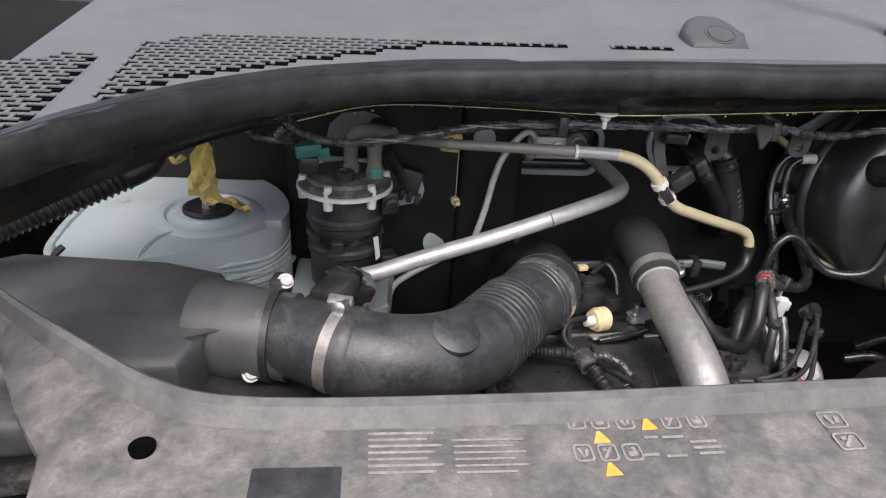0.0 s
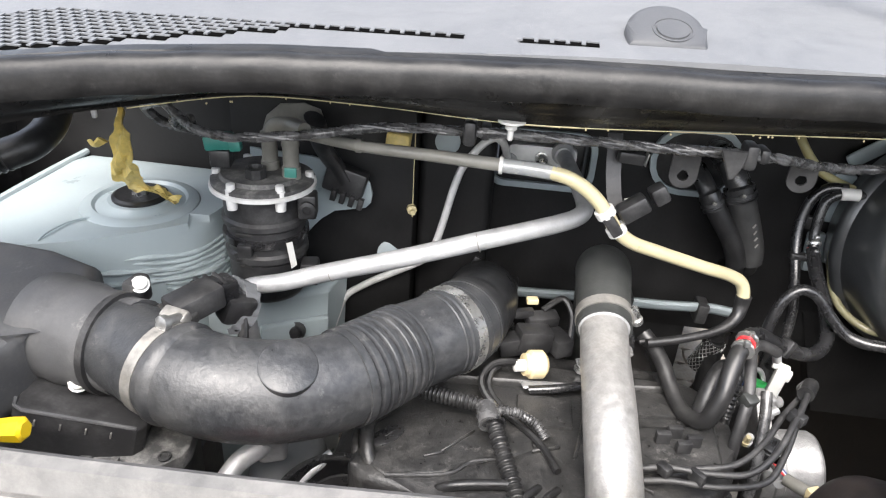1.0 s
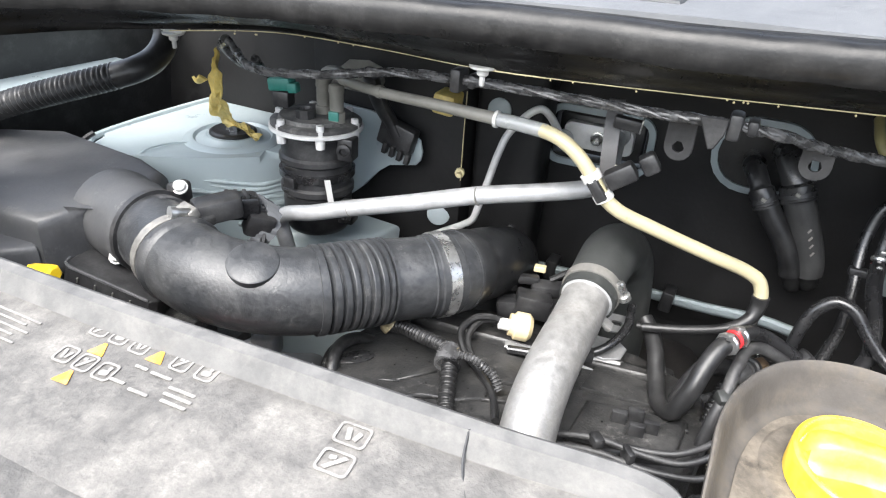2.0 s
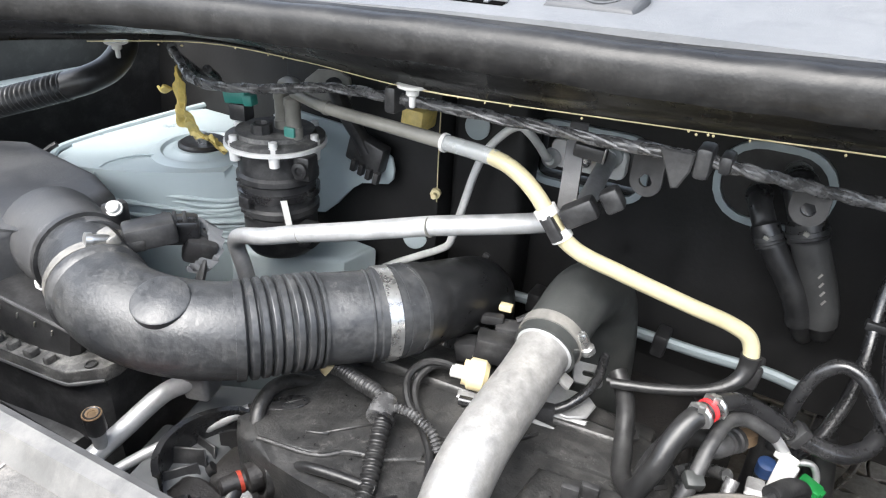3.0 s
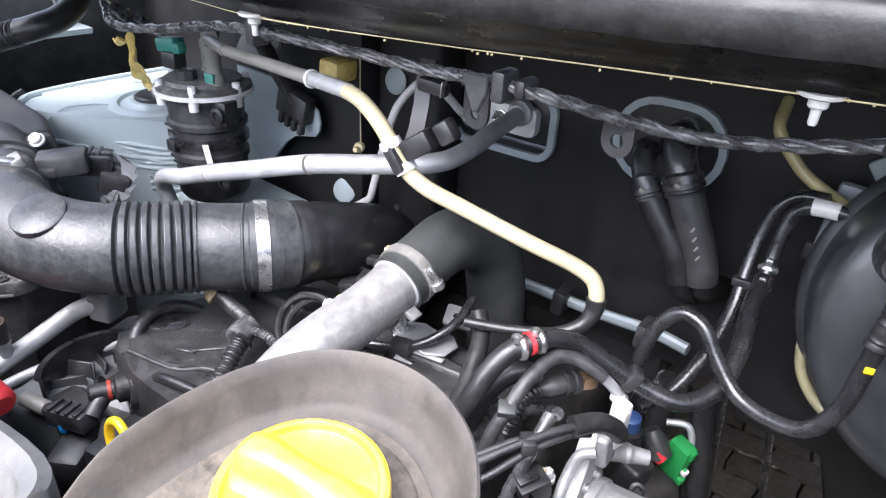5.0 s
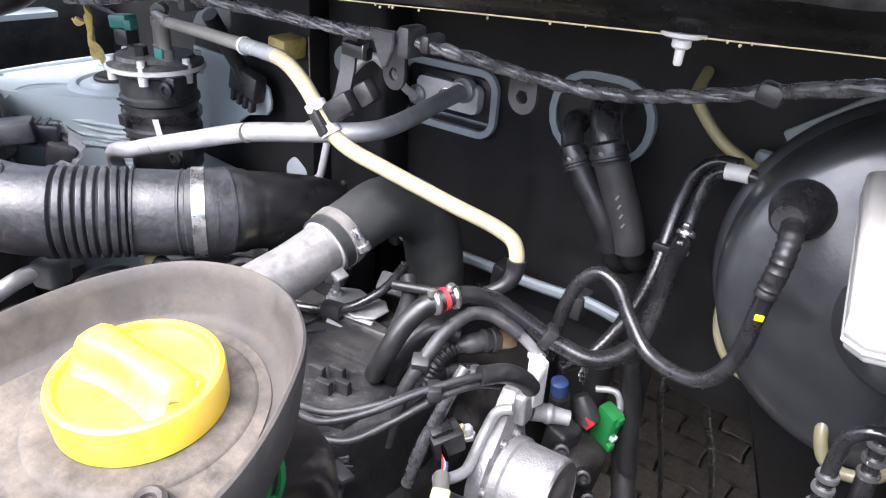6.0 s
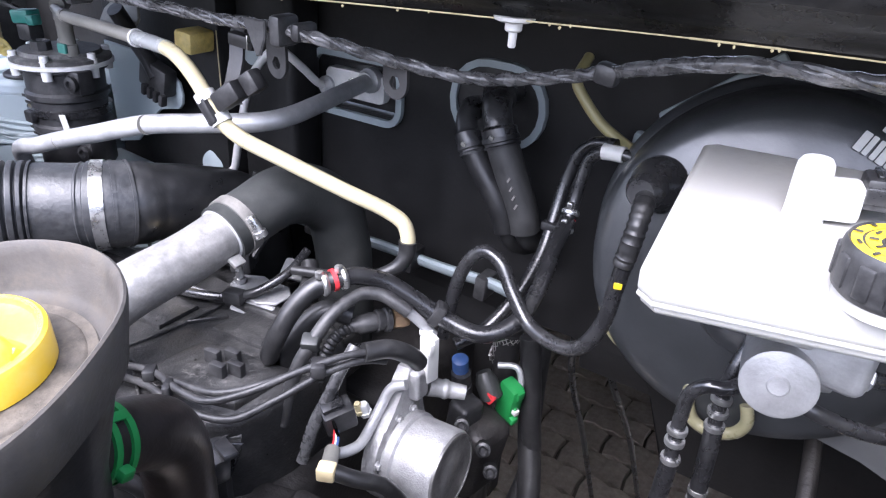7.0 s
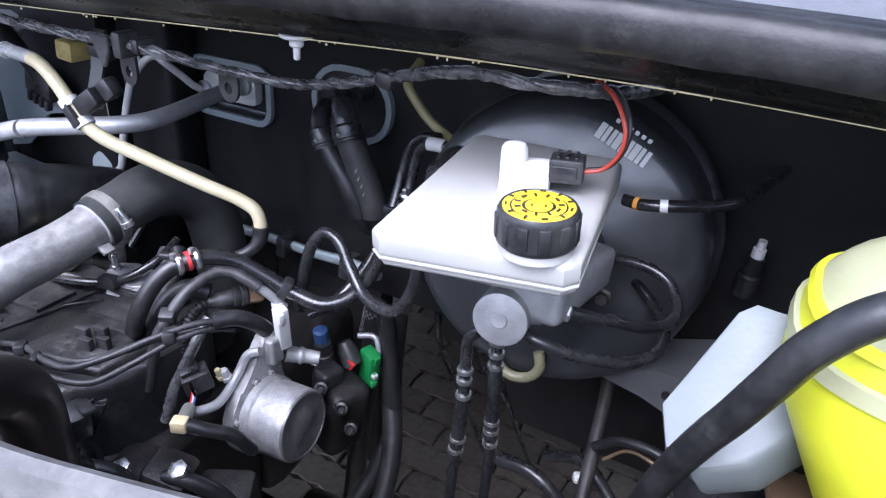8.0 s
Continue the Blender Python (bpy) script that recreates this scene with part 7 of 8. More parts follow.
part("valve_ring", lathe((0.0658, 0.4076, 1.1362), (0.12, -0.1, 1), [(0, 0.0082), (0.0008, 0.0078), (0.0008, 0.0035), (0.0, 0.0030)], 18), BROWN, rv, "brass-coloured valve rim")
rv2 = thing("service_pipe", (0.11, 0.44, 1.06), "thinner aluminium pipe beside the service valve", "refrigerant pipe")
part("pipe", tube([(0.150, 0.50, 1.115), (0.120, 0.47, 1.098), (0.090, 0.43, 1.085), (0.070, 0.39, 1.07), (0.06, 0.35, 1.05)], 0.0050, 12), ALU, rv2)
comp = thing("inner_rail", (0.11, 0.45, 0.95), "body-paint rail between the pipes, coloured as in shade", "chassis rail")
part("rail_face", box((0.122, 0.468, 1.035), (0.072, 0.16, 0.11), (0, -10, 14), 0.012, 3), RAILSHADE, comp)
part("rail_fold", box((0.080, 0.42, 1.055), (0.012, 0.12, 0.03), (0, -14, 14), 0.003, 2), RAILSHADE, comp)
gu = thing("belt_guard", (0.16, 0.44, 1.02), "black plastic belt guard with inner fins", "belt guard")


def arc_wall(cx, cy, r, a0, a1, z0, z1, t=0.0026, lip=0.0):
    rows = []
    for k in range(25):
        a = radians(a0 + (a1 - a0) * k / 24)
        c, s_ = math.cos(a), math.sin(a)
        rows.append([V(cx + r * c, cy + r * s_, z0), V(cx + r * c, cy + r * s_, z1 - 0.004), V(cx + (r + lip) * c, cy + (r + lip) * s_, z1), V(cx + (r - t) * c, cy + (r - t) * s_, z1), V(cx + (r - t) * c, cy + (r - t) * s_, z0)])
    return loft(rows)


part("guard_wall", arc_wall(0.168, 0.448, 0.050, 82, 245, 1.03, 1.118, lip=0.003), GLOSS, gu)
part("guard_wall", arc_wall(0.172, 0.452, 0.036, 70, 150, 1.03, 1.106), GLOSS, gu)
for a, l, z in ((170, 0.030, 1.100), (200, 0.036, 1.106), (228, 0.034, 1.100), (250, 0.030, 1.092)):
    c, s_ = math.cos(radians(a)), math.sin(radians(a))
    part("guard_fin", box((0.168 + 0.032 * c, 0.448 + 0.032 * s_, z - 0.03), (l, 0.0024, 0.062), (14, 8, a), 0.0008, 1), BLACK, gu)
part("guard_block", box((0.185, 0.458, 1.062), (0.034, 0.040, 0.05), (0, 0, 15), 0.005, 2), CAST, gu, "grey cast block inside the guard")
part("pulley", lathe((0.170, 0.43, 1.07), (0, -1, 0), [(0, 0.030), (0.004, 0.034), (0.02, 0.034), (0.024, 0.030), (0.022, 0.012), (0.03, 0.010)], 28), DARKMETAL, gu)
cs = thing("cam_sensor", (0.21, 0.43, 1.10), "black sensor boss with its plug and lead", "sensor")
part("boss", lathe((0.217, 0.456, 1.117), (-0.40, -0.90, 0.15), [(0, 0.021), (0.010, 0.021), (0.012, 0.0195), (0.012, 0.0165), (0.008, 0.0155), (0.008, 0.0)], 28), COVER, cs)
part("core", lathe((0.213, 0.447, 1.118), (-0.45, -0.85, 0.0), [(0, 0.012), (0.010, 0.012), (0.012, 0.0085), (0.030, 0.008), (0.032, 0.006)], 18), DARKMETAL, cs)
part("red_seal", lathe((0.2065, 0.4345, 1.118), (-0.45, -0.85, 0.0), [(0, 0.0088), (0.003, 0.0090), (0.003, 0.006)], 16), REDWIRE, cs, "dull red seal")
pg = part("plug", box((0.192, 0.404, 1.102), (0.042, 0.017, 0.017), (0, -6, 16), 0.0022), BLACK, cs)
part("plug_nose", tube([(0.210, 0.412, 1.106), (0.206, 0.422, 1.112), (0.204, 0.430, 1.117)], 0.0075, 12), BLACK, cs)
for k in range(4):
    part("plug_ridge", box((0.179 + 0.009 * k, 0.3995 + 0.0026 * k, 1.1105 + 0.0009 * k), (0.0035, 0.015, 0.003), (0, -6, 16), 0.0008), BLACK, pg)
part("grey_sleeve", lathe((0.166, 0.3975, 1.0995), (-1, -0.16, -0.08), [(0, 0.0055), (0.002, 0.0068), (0.030, 0.0066), (0.033, 0.0045)], 14), GREYTUBE, cs, "grey tape sleeve")
for p in ((0.178, 0.3935, 1.0955), (0.1895, 0.3965, 1.0935)):
    part("blue_tab", box(p, (0.0055, 0.004, 0.0095), (0, -6, 16), 0.001), BRIGHTBLUE, cs, "bright blue tab")
for k, mt in enumerate((REDWIRE, BLACK, BROWN)):
    part("wire", tube([(0.172, 0.3985 + 0.002 * k, 1.102), (0.168, 0.3975 + 0.002 * k, 1.1015), (0.163, 0.3965 + 0.0015 * k, 1.1)], 0.0015, 6), mt, cs)
for pts, r in (([(0.235, 0.455, 1.13), (0.26, 0.45, 1.15), (0.29, 0.455, 1.152), (0.315, 0.46, 1.15)], 0.004), ([(0.22, 0.42, 1.10), (0.25, 0.40, 1.10), (0.27, 0.395, 1.09), (0.30, 0.40, 1.07)], 0.006), ([(0.33, 0.465, 1.145), (0.318, 0.445, 1.15), (0.315, 0.42, 1.14), (0.325, 0.40, 1.11)], 0.0034), ([(0.345, 0.465, 1.145), (0.33, 0.44, 1.15), (0.326, 0.41, 1.13), (0.335, 0.395, 1.10)], 0.0034), ([(0.10, 0.40, 1.04), (0.13, 0.42, 1.06), (0.155, 0.45, 1.09)], 0.006)):
    hose(pts, r, "black wiring lead on the engine front", RUBBER, "wiring_lead", 10)
for c, s, rt in (((0.255, 0.415, 1.085), (0.04, 0.05, 0.05), (0, 0, 10)), ((0.200, 0.40, 1.06), (0.03, 0.04, 0.05), (10, 0, 30)), ((0.29, 0.42, 1.10), (0.03, 0.03, 0.03), (0, 20, 0))):
    solo("engine_bracket", box(c, s, rt, 0.006, 2), BLACK, "black plastic bracket on the engine front", "bracket", "brackets on the engine front")

# front of the engine, right half
sq = thing("black_plug", (0.50, 0.46, 1.10), "black square wiring plug on the engine front", "connector")
part("housing", box((0.506, 0.466, 1.140), (0.022, 0.020, 0.028), (0, 15, -20), 0.004), BLACK, sq)
part("wing", box((0.516, 0.470, 1.155), (0.026, 0.010, 0.005), (0, -15, -20), 0.002), BLACK, sq)
part("lead", tube([(0.498, 0.462, 1.115), (0.495, 0.455, 1.08), (0.50, 0.45, 1.02)], 0.008, 10), RUBBER, sq)
yp = thing("pump_plug", (0.55, 0.51, 1.10), "black pump plug with yellow tip and coloured wires", "connector")
part("housing", box((0.5375, 0.555, 1.134), (0.018, 0.024, 0.020), (12, 6, -30), 0.002), BLACK, yp)
part("latch", box((0.5345, 0.551, 1.1455), (0.012, 0.016, 0.004), (12, 6, -30), 0.001), GLOSS, yp)
# housing stays solid: a flat black inset paints the shaded opening
part("mouth", box((0.5435, 0.5445, 1.1335), (0.012, 0.002, 0.012), (12, 6, -30), 0.0005), HOLESHADE, yp)
part("yellow_tip", box((0.5655, 0.511, 1.131), (0.013, 0.011, 0.011), (0, 0, 25), 0.002), IVORY, yp)
part("grey_sleeve", tube([(0.551, 0.533, 1.124), (0.557, 0.524, 1.126), (0.5635, 0.514, 1.129)], 0.0058, 12), GREYTUBE, yp, "grey cloth sleeve")
part("sleeve", tube([(0.568, 0.514, 1.130), (0.580, 0.522, 1.124), (0.594, 0.538, 1.112), (0.60, 0.55, 1.09)], 0.0058, 12), RUBBER, yp)
for k, mt in enumerate((RED, WHITE, BLUE)):
    part("wire", tube([(0.5425 + 0.0012 * k, 0.546, 1.130), (0.547 + 0.0015 * k, 0.540, 1.127), (0.552 + 0.001 * k, 0.532, 1.125)], 0.0012, 6), mt, yp)
for c, s, rt, mt in (((0.545, 0.505, 1.060), (0.04, 0.04, 0.05), (0, 20, 20), DARKMETAL), ((0.52, 0.50, 1.040), (0.05, 0.05, 0.07), (0, 0, 15), DARKMETAL), ((0.58, 0.535, 1.020), (0.05, 0.05, 0.06), (10, 0, 30), DARKMETAL), ((0.45, 0.43, 1.06), (0.06, 0.05, 0.08), (0, 0, 10), BLACK), ((0.39, 0.425, 1.07), (0.05, 0.05, 0.07), (0, 10, 0), BLACK)):
    solo("engine_bracket", box(c, s, rt, 0.008, 2), mt, "grimy casting on the engine front", "bracket", "brackets on the engine front")
for pts, r in (([(0.47, 0.46, 1.09), (0.49, 0.44, 1.12), (0.515, 0.445, 1.125), (0.53, 0.46, 1.10), (0.53, 0.47, 1.05)], 0.007), ([(0.50, 0.45, 1.09), (0.52, 0.455, 1.11), (0.54, 0.47, 1.10), (0.545, 0.48, 1.06)], 0.006), ([(0.42, 0.44, 1.11), (0.44, 0.43, 1.12), (0.46, 0.44, 1.11), (0.47, 0.45, 1.06)], 0.006), ([(0.53, 0.49, 1.06), (0.56, 0.50, 1.08), (0.59, 0.52, 1.06), (0.60, 0.54, 1.0)], 0.007)):
    hose(pts, r, "black wiring lead on the engine front", RUBBER, "wiring_lead", 10)
for p in ((0.565, 0.505, 1.085), (0.53, 0.48, 1.09), (0.48, 0.445, 1.09)):
    t = thing("hex_nut", p, "pale steel nut on the engine front", "nut", "nuts on the engine front")
    part("nut", lathe(p, (0, -0.4, 1), [(0, 0.008), (0.006, 0.008), (0.007, 0.005)], 6), STEEL, t)

# ---- right corner ----
for pts, rings in (([(0.788, 0.622, 1.246), (0.778, 0.613, 1.242), (0.768, 0.611, 1.240), (0.7605, 0.611, 1.231), (0.759, 0.612, 1.215), (0.7595, 0.612, 1.195), (0.760, 0.612, 1.172), (0.7595, 0.612, 1.145), (0.758, 0.612, 1.118), (0.757, 0.612, 1.06)], (1.203, 1.194, 1.180, 1.136, 1.124)), ([(0.782, 0.640, 1.262), (0.778, 0.631, 1.245), (0.7765, 0.627, 1.226), (0.777, 0.627, 1.209), (0.7785, 0.627, 1.185), (0.7795, 0.627, 1.160), (0.780, 0.627, 1.146), (0.781, 0.627, 1.12), (0.782, 0.627, 1.06)], (1.226, 1.216, 1.205, 1.152, 1.143, 1.130))):
    o = thing("crimped_hose", pts[-1], "black refrigerant hose with crimped metal rings", "hose", "crimped hoses below the reservoir")
    ln = spline(pts, 12)
    part("hose", sweep(bmesh.new(), ln, 0.0044, 16), GLOSS, o)
    lower = [p for p in ln if rings[-1] < p.z < rings[2]]
    part("sleeve", sweep(bmesh.new(), lower, 0.0056, 16), GLOSS, o, "shiny black protective sleeve")
    for z in rings:
        i = min(range(1, len(ln) - 1), key=lambda n: abs(ln[n].z - z))
        part("crimp_ring", lathe(V(ln[i].x, ln[i].y, z), ln[i + 1] - ln[i - 1], [(0, 0.0050), (0, 0.0061), (0.0018, 0.0064), (0.0036, 0.0061), (0.0036, 0.0050)], 18), STEEL, o)
for pts, r in (([(0.832, 0.584, 1.2955), (0.845, 0.592, 1.291), (0.858, 0.603, 1.287), (0.872, 0.620, 1.278), (0.882, 0.641, 1.270), (0.8875, 0.658, 1.268), (0.8865, 0.670, 1.274), (0.876, 0.682, 1.283), (0.862, 0.684, 1.288), (0.838, 0.676, 1.292), (0.815, 0.652, 1.300)], 0.0040), ([(0.790, 0.615, 1.262), (0.802, 0.592, 1.266), (0.815, 0.588, 1.265), (0.84, 0.60, 1.255), (0.870, 0.625, 1.246), (0.884, 0.655, 1.243), (0.882, 0.68, 1.245), (0.870, 0.70, 1.25), (0.85, 0.712, 1.26)], 0.0042)):
    o = thing("brake_pipe", pts[0], "gloss black hydraulic hose loop beside the master cylinder", "hose", "hydraulic hose loops")
    part("hose", tube(pts, r, 14), GLOSS, o)
o = thing("vacuum_line", (0.86, 0.67, 1.34), "gloss black vacuum line with an orange and a white band", "hose")
VL = spline([(0.836, 0.676, 1.337), (0.848, 0.672, 1.338), (0.866, 0.673, 1.341), (0.898, 0.70, 1.341), (0.915, 0.75, 1.339), (0.93, 0.845, 1.33)], 10)
part("line", sweep(bmesh.new(), VL, 0.0042, 14), GLOSS, o)
for i, mt, w in ((7, ORANGE, 0.003), (17, WHITE, 0.005)):
    part("tape_mark", lathe(VL[i], VL[i + 1] - VL[i], [(0, 0.0040), (0, 0.0045), (w, 0.0045), (w, 0.0040)], 14), mt, o)
o = thing("drain_tube", (0.80, 0.69, 1.15), "yellowed drain tube loop below the booster", "tube")
part("tube", tube([(0.750, 0.70, 1.180), (0.753, 0.692, 1.166), (0.760, 0.69, 1.153), (0.773, 0.69, 1.149), (0.788, 0.69, 1.156), (0.7935, 0.69, 1.168), (0.790, 0.693, 1.180)], 0.0046, 12), YTUBE, o)
sb2 = thing("side_rail", (0.87, 0.77, 1.0), "body-paint bracket rail below the booster, coloured as in shade", "bracket")
part("rail_face", loft([[V(0.806, 0.752, 1.143), V(0.806, 0.756, 1.141), V(0.808, 0.756, 1.138), V(0.808, 0.752, 1.139)], [V(0.878, 0.748, 1.162), V(0.878, 0.752, 1.162), V(0.872, 0.752, 1.131), V(0.872, 0.748, 1.131)], [V(0.945, 0.746, 1.168), V(0.945, 0.750, 1.168), V(0.945, 0.750, 1.106), V(0.945, 0.746, 1.106)]]), RAILSHADE, sb2)
part("rail_top", loft([[V(0.806, 0.7535, 1.1435), V(0.806, 0.79, 1.150), V(0.806, 0.79, 1.146), V(0.806, 0.756, 1.139)], [V(0.878, 0.7495, 1.1625), V(0.886, 0.80, 1.168), V(0.886, 0.80, 1.164), V(0.878, 0.752, 1.158)], [V(0.945, 0.7475, 1.1685), V(0.945, 0.82, 1.178), V(0.945, 0.82, 1.174), V(0.945, 0.750, 1.164)]]), RAILSHADE, sb2)
part("rail_web", box((0.99, 0.80, 1.05), (0.10, 0.09, 0.14), (0, 0, 0), 0.012), RAILSHADE, sb2)
# black disc on the uncut face stands in for the shaded hole
part("rail_hole", lathe((0.8930, 0.7485, 1.142), (0, -1, 0), [(0, 0.0045), (0.0022, 0.0045), (0.0026, 0.003)], 14), GLOSS, sb2)
wt = thing("coolant_tank", (1.05, 0.54, 1.25), "milky expansion tank with neon yellow coolant", "tank")


def tank_ring(z, grow=0.0):
    """Outline of the expansion tank at a height: it leans out below and domes over at the top."""
    z0 = z
    z -= 0.005
    f = max(0.0, (z - 1.345) / 0.060)
    k = math.sqrt(max(0.02, 1.0 - f * f))
    cx = 1.023 + max(0.0, 1.325 - z) * 0.55
    ring = []
    for i in range(40):
        a = 2 * math.pi * i / 40
        ring.append(V(cx + (0.080 + grow) * k * math.copysign(abs(math.cos(a)) ** 0.7, math.cos(a)), 0.548 + (0.060 + grow) * k * math.copysign(abs(math.sin(a)) ** 0.7, math.sin(a)), z0))
    return ring


part("upper_shell", loft([tank_ring(z) for z in (1.3720, 1.3760, 1.3800, 1.3860, 1.3950, 1.4020, 1.4070, 1.4095)]), LIQUID, wt)
part("lower_shell", loft([tank_ring(z) for z in (1.1950, 1.2150, 1.2450, 1.2750, 1.3050, 1.3305, 1.3450, 1.3580, 1.3705)]), LIQUIDLOW, wt, "neon yellow lower half")
part("seam_flange", loft([tank_ring(1.3685, 0.001), tank_ring(1.3688, 0.0028), tank_ring(1.3722, 0.0028), tank_ring(1.3725, 0.001)]), LIQUIDLOW, wt)
part("moulded_band", loft([tank_ring(1.3500, 0.0), tank_ring(1.3508, 0.002), tank_ring(1.3582, 0.002), tank_ring(1.3590, 0.0)]), LIQUID, wt)
tb = thing("tank_bracket", (1.0, 0.56, 1.2), "rusty brown bracket under the tanks", "bracket")
part("plate", box((0.995, 0.560, 1.236), (0.07, 0.05, 0.006), (8, 12, 15), 0.002), BROWN, tb)
part("leg", box((1.01, 0.575, 1.18), (0.02, 0.03, 0.11), (0, 0, 15), 0.004), DARKMETAL, tb)
pt = thing("washer_tank", (0.92, 0.55, 1.25), "pale milky washer tank beside the coolant tank", "tank")
FACE = [V(0.9005, 0.530, 1.293), V(0.9085, 0.5435, 1.3085), V(0.9225, 0.566, 1.3375), V(0.9300, 0.574, 1.3405), V(0.950, 0.572, 1.3405), V(0.966, 0.552, 1.322), V(0.9605, 0.530, 1.302), V(0.9440, 0.512, 1.290), V(0.922, 0.507, 1.279), V(0.9080, 0.514, 1.281)]
FC = sum(FACE, V(0, 0, 0)) / len(FACE)
part("tank_body", loft([[FC + (p - FC) * k + V(0.028, 0.034, -0.060) * f for p in FACE] for k, f in ((0.88, -0.040), (0.955, -0.03), (1.0, 0.03), (1.0, 0.26), (0.95, 0.36))]), WASHER, pt)
part("rib", tube([V(0.9095, 0.533, 1.297), V(0.9225, 0.551, 1.3195), V(0.931, 0.562, 1.332)], 0.0022, 8), WASHER, pt)
part("neck", box((0.95, 0.60, 1.21), (0.04, 0.05, 0.10), (0, 10, 20), 0.008), BLACK, pt, "black lower housing")
part("boss", lathe((0.9185, 0.519, 1.2835), (-0.3, -0.8, 0.55), [(-0.01, 0.0085), (0, 0.0085), (0.003, 0.0075), (0.004, 0.005), (0.003, 0.0)], 20), WASHER, pt)
bh = thing("radiator_hose", (0.94, 0.48, 1.32), "thick black radiator hose past the tanks", "hose")
part("hose", tube([(0.892, 0.555, 1.12), (0.900, 0.535, 1.20), (0.911, 0.514, 1.265), (0.9215, 0.500, 1.305), (0.9300, 0.491, 1.331), (0.9375, 0.485, 1.354), (0.9465, 0.482, 1.377), (0.962, 0.482, 1.3965), (0.99, 0.487, 1.408), (1.06, 0.50, 1.412)], 0.0074, 20), RUBBER, bh)
dk = thing("clutch_fitting", (0.927, 0.813, 1.23), "black hydraulic fitting with a bright metal tip", "fitting")
part("body", lathe((0.927, 0.813, 1.225), (0.05, -0.1, 1), [(0, 0.010), (0.02, 0.010), (0.022, 0.008), (0.038, 0.007)], 14), RUBBER, dk)
part("tip", lathe((0.929, 0.809, 1.263), (0.05, -0.1, 1), [(0, 0.0055), (0.008, 0.0055), (0.009, 0.0040), (0.016, 0.0035)], 12), ZINC, dk)
for pts, r, mt, lab in (([(0.86, 0.70, 1.09), (0.88, 0.69, 1.118), (0.905, 0.68, 1.122), (0.93, 0.67, 1.115), (0.95, 0.66, 1.08)], 0.0016, BROWN, "brown wire beside the tanks"), ([(0.85, 0.70, 1.10), (0.875, 0.685, 1.13), (0.91, 0.675, 1.135), (0.935, 0.66, 1.10)], 0.004, RUBBER, "black wiring beside the tanks"), ([(0.80, 0.75, 1.02), (0.84, 0.73, 1.05), (0.88, 0.70, 1.04), (0.92, 0.66, 1.02)], 0.006, GLOSS, "black brake line low in the bay"), ([(0.838, 0.775, 1.135), (0.843, 0.75, 1.12), (0.850, 0.70, 1.083), (0.855, 0.66, 1.04)], 0.0065, DARKMETAL, "grimy steering shaft joint"), ([(0.76, 0.72, 1.02), (0.80, 0.71, 1.03), (0.85, 0.70, 1.0), (0.90, 0.66, 0.98)], 0.007, GLOSS, "black hose low in the bay"), ([(0.84, 0.72, 1.0), (0.86, 0.68, 0.98), (0.86, 0.62, 0.95)], 0.010, RUBBER, "black hose low in the bay")):
    hose(pts, r, lab, mt, "low_line", 10)
solo("steering_joint", box((0.80, 0.70, 0.92), (0.05, 0.06, 0.10), (20, 10, 0), 0.012, 2), DARKMETAL, "grimy steering shaft joint", "joint")
solo("white_clip", box((0.843, 0.714, 1.045), (0.015, 0.010, 0.009), (0, 0, 20), 0.003), WHITE, "white plastic pipe clip low in the bay", "clip")
gbx = thing("gearbox", (0.78, 0.58, 0.7), "grimy gearbox housing low in the bay", "gearbox")
part("housing", box((0.82, 0.52, 0.78), (0.34, 0.26, 0.26), (0, 0, 0), 0.03, 3), DARKMETAL, gbx)
for k in range(8):
    part("rib", box((0.68 + 0.04 * k, 0.52, 0.912), (0.006, 0.22, 0.012), (0, 0, 0), 0.002), DARKMETAL, gbx)
part("fitting_nut", lathe((0.745, 0.62, 0.93), (0, 0, 1), [(0, 0.012), (0.02, 0.012), (0.022, 0.008)], 8), STEEL, gbx)

# ---- left wing: corrugated intake hose and trims ----
lh = thing("drain_hose", (-0.27, 0.6, 1.30), "black corrugated drain hose along the inner wing", "hose")
part("corrugated_run", sweep(bmesh.new(), refine(spline([(-0.34, 0.505, 1.270), (-0.27, 0.532, 1.298), (-0.23, 0.550, 1.3121), (-0.197, 0.5644, 1.3231), (-0.162, 0.582, 1.335)], 10), 5), lambda s: 0.0138 + 0.0013 * math.sin(s * 210), 20), RUBBER, lh)
part("smooth_end", tube([(-0.165, 0.580, 1.334), (-0.148, 0.595, 1.341), (-0.146, 0.622, 1.349), (-0.150, 0.645, 1.366), (-0.152, 0.652, 1.395)], 0.0142, 18), RUBBER, lh, "smooth black hose end")
sl = thing("wing_stay", (-0.27, 0.59, 1.2), "small steel stay beside the strut tower", "stay")
part("stay", tube([(-0.245, 0.578, 1.20), (-0.250, 0.582, 1.235), (-0.246, 0.592, 1.244), (-0.240, 0.600, 1.250)], 0.0035, 8), BLACK, sl)
part("spring", tube([(-0.262, 0.575, 1.19), (-0.245, 0.572, 1.215)], 0.003, 8), STEEL, sl)
ftr = thing("wing_trim", (-0.24, 0.35, 1.39), "torn pale foam and tape at the wing corner", "tape")
part("foam", lathe((-0.185, 0.345, 1.475), (0, 0, 1), [(0, 0.010), (0.006, 0.016), (0.014, 0.013), (0.018, 0.004)], 10), IVORY, ftr)
part("tape_tail", tube([(-0.20, 0.33, 1.47), (-0.205, 0.31, 1.45), (-0.20, 0.29, 1.44)], 0.011, 8, 6, 0.4), YTAPE, ftr)

# ---- pavers: the nearest ones singly, the rest joined ----
rnd = random.Random(2)


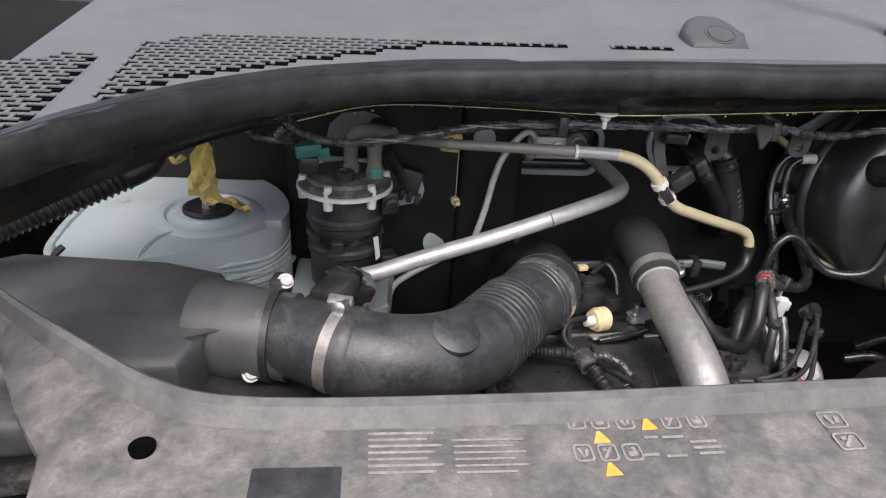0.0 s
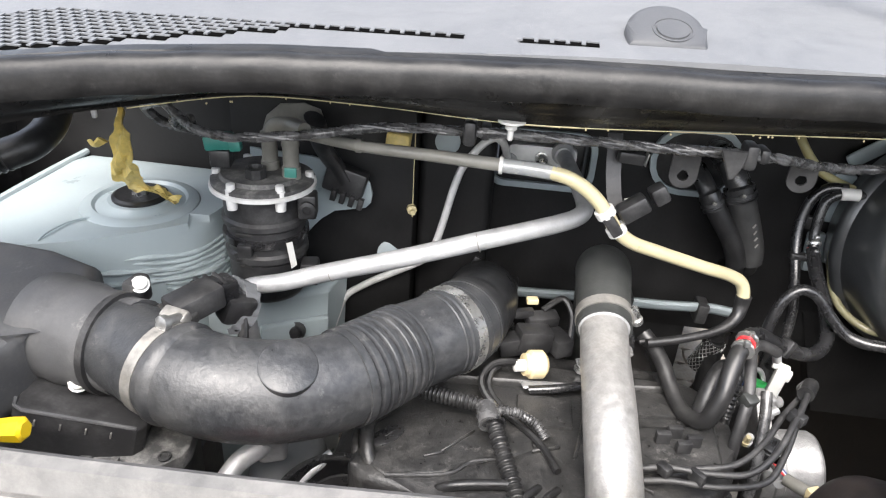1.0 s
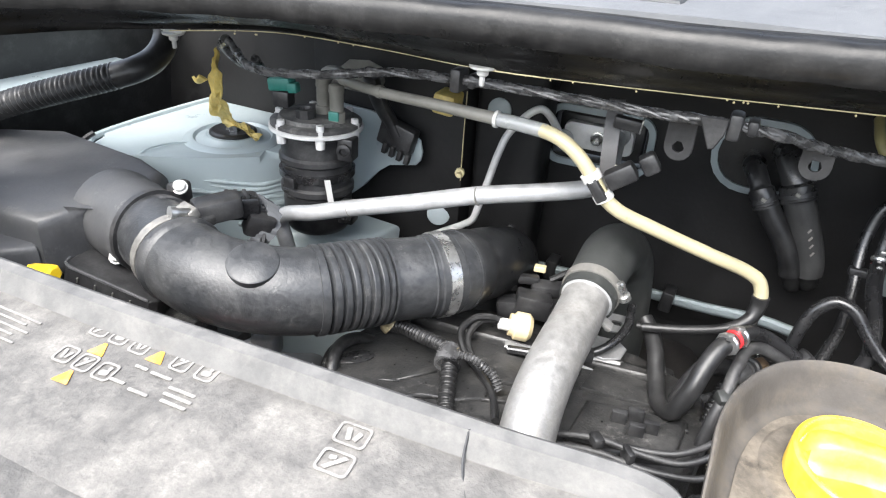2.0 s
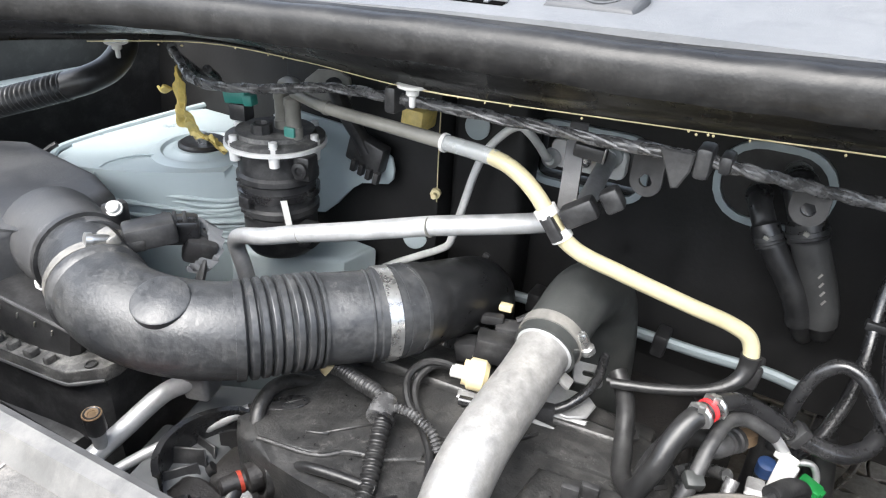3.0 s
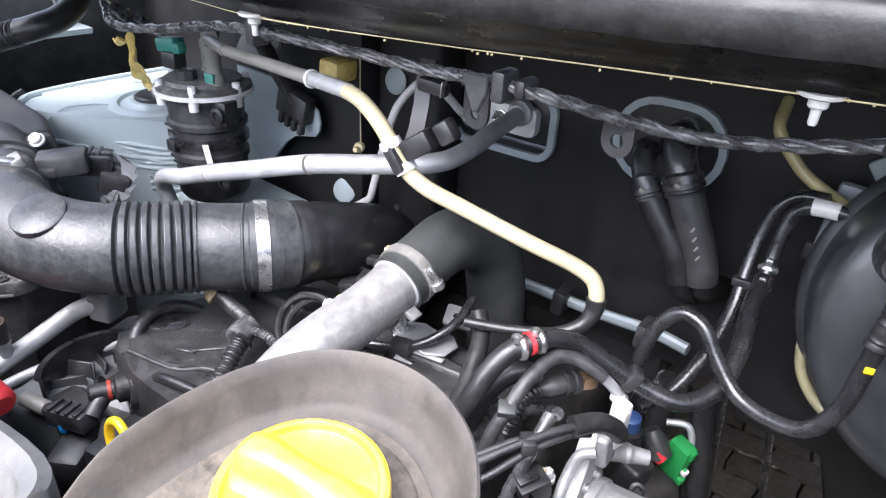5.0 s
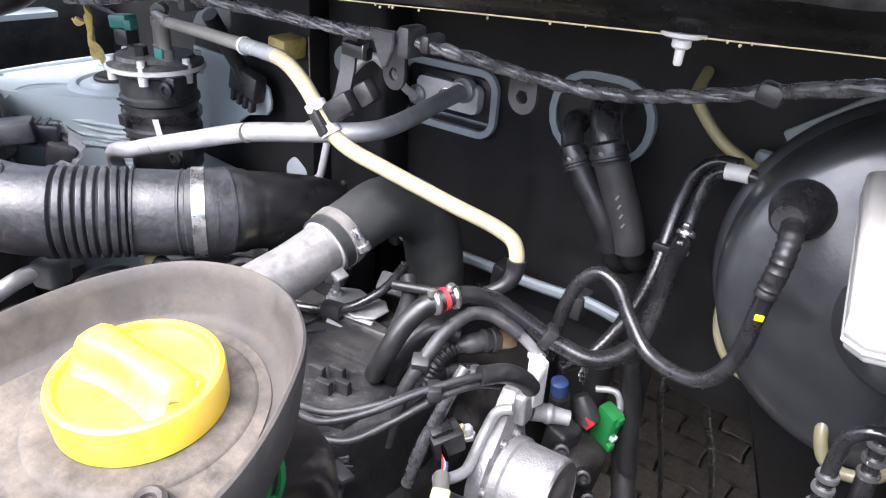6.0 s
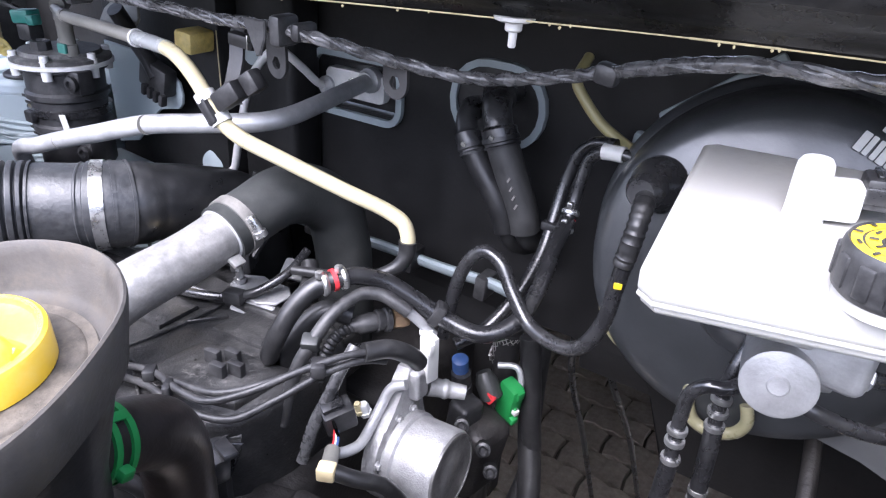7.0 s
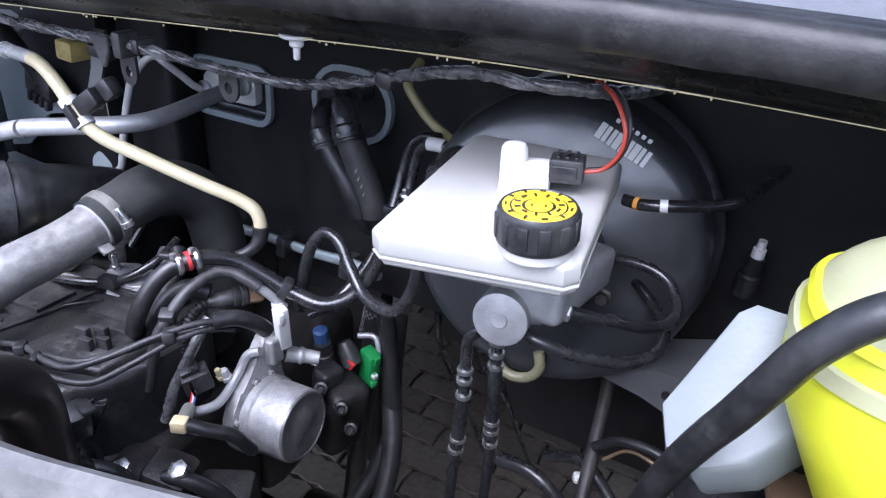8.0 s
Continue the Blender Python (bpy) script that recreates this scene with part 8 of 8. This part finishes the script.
def paver_mesh(name):
    bm = bmesh.new()
    L, W = 0.196, 0.096
    pts = []
    n = 6
    for k in range(n):
        pts.append((-L / 2 + L * k / n, -W / 2 + (0.006 if k % 2 else -0.004)))
    pts.append((L / 2, -W / 2 - 0.004))
    pts.append((L / 2 - 0.006, 0.0))
    for k in range(n):
        pts.append((L / 2 - L * k / n, W / 2 + (0.006 if k % 2 else -0.004)))
    pts.append((-L / 2, W / 2 - 0.004))
    pts.append((-L / 2 - 0.006, 0.0))
    loft([[V(x, y, 0.002) for x, y in pts], [V(x, y, 0.015) for x, y in pts], [V(x * 0.97, y * 0.95, 0.019) for x, y in pts]], True, True, bm)
    bmesh.ops.recalc_face_normals(bm, faces=bm.faces)
    me = bpy.data.meshes.new(name)
    bm.to_mesh(me)
    bm.free()
    me.materials.append(PAVER)
    return me


pm = paver_mesh("paver")
count = 0
for j in range(-2, 22):
    for i in range(-6, 7):
        if count >= 300:
            break
        x, y = 0.35 + i * 0.205 + (0.1025 if j % 2 else 0), 0.85 + j * 0.104
        ob = new("paver", pm)
        ob.parent = ground
        ob.location = V(x + rnd.uniform(-0.002, 0.002), y, rnd.uniform(-0.002, 0.002)) - ORIGIN[ground]
        ob.rotation_euler = (rnd.uniform(-0.008, 0.008), rnd.uniform(-0.008, 0.008), rnd.uniform(-0.01, 0.01))
        count += 1
verts, faces = [], []
base = [tuple(v.co) for v in pm.vertices]
polys = [tuple(p.vertices) for p in pm.polygons]
for j in range(-34, 60):
    for i in range(-18, 19):
        if -2 <= j < 22 and -6 <= i < 7:
            continue
        x, y = 0.35 + i * 0.205 + (0.1025 if j % 2 else 0), 0.85 + j * 0.104
        o = len(verts)
        dz = rnd.uniform(-0.002, 0.002)
        verts += [(a + x, b + y, c + dz) for a, b, c in base]
        faces += [tuple(o + k for k in p) for p in polys]
me = bpy.data.meshes.new("paving")
me.from_pydata(verts, [], faces)
me.materials.append(PAVER)
pv = new("paving", me)
pv.parent = ground
pv.location = -ORIGIN[ground]
tagged(pv, kind="stuff")
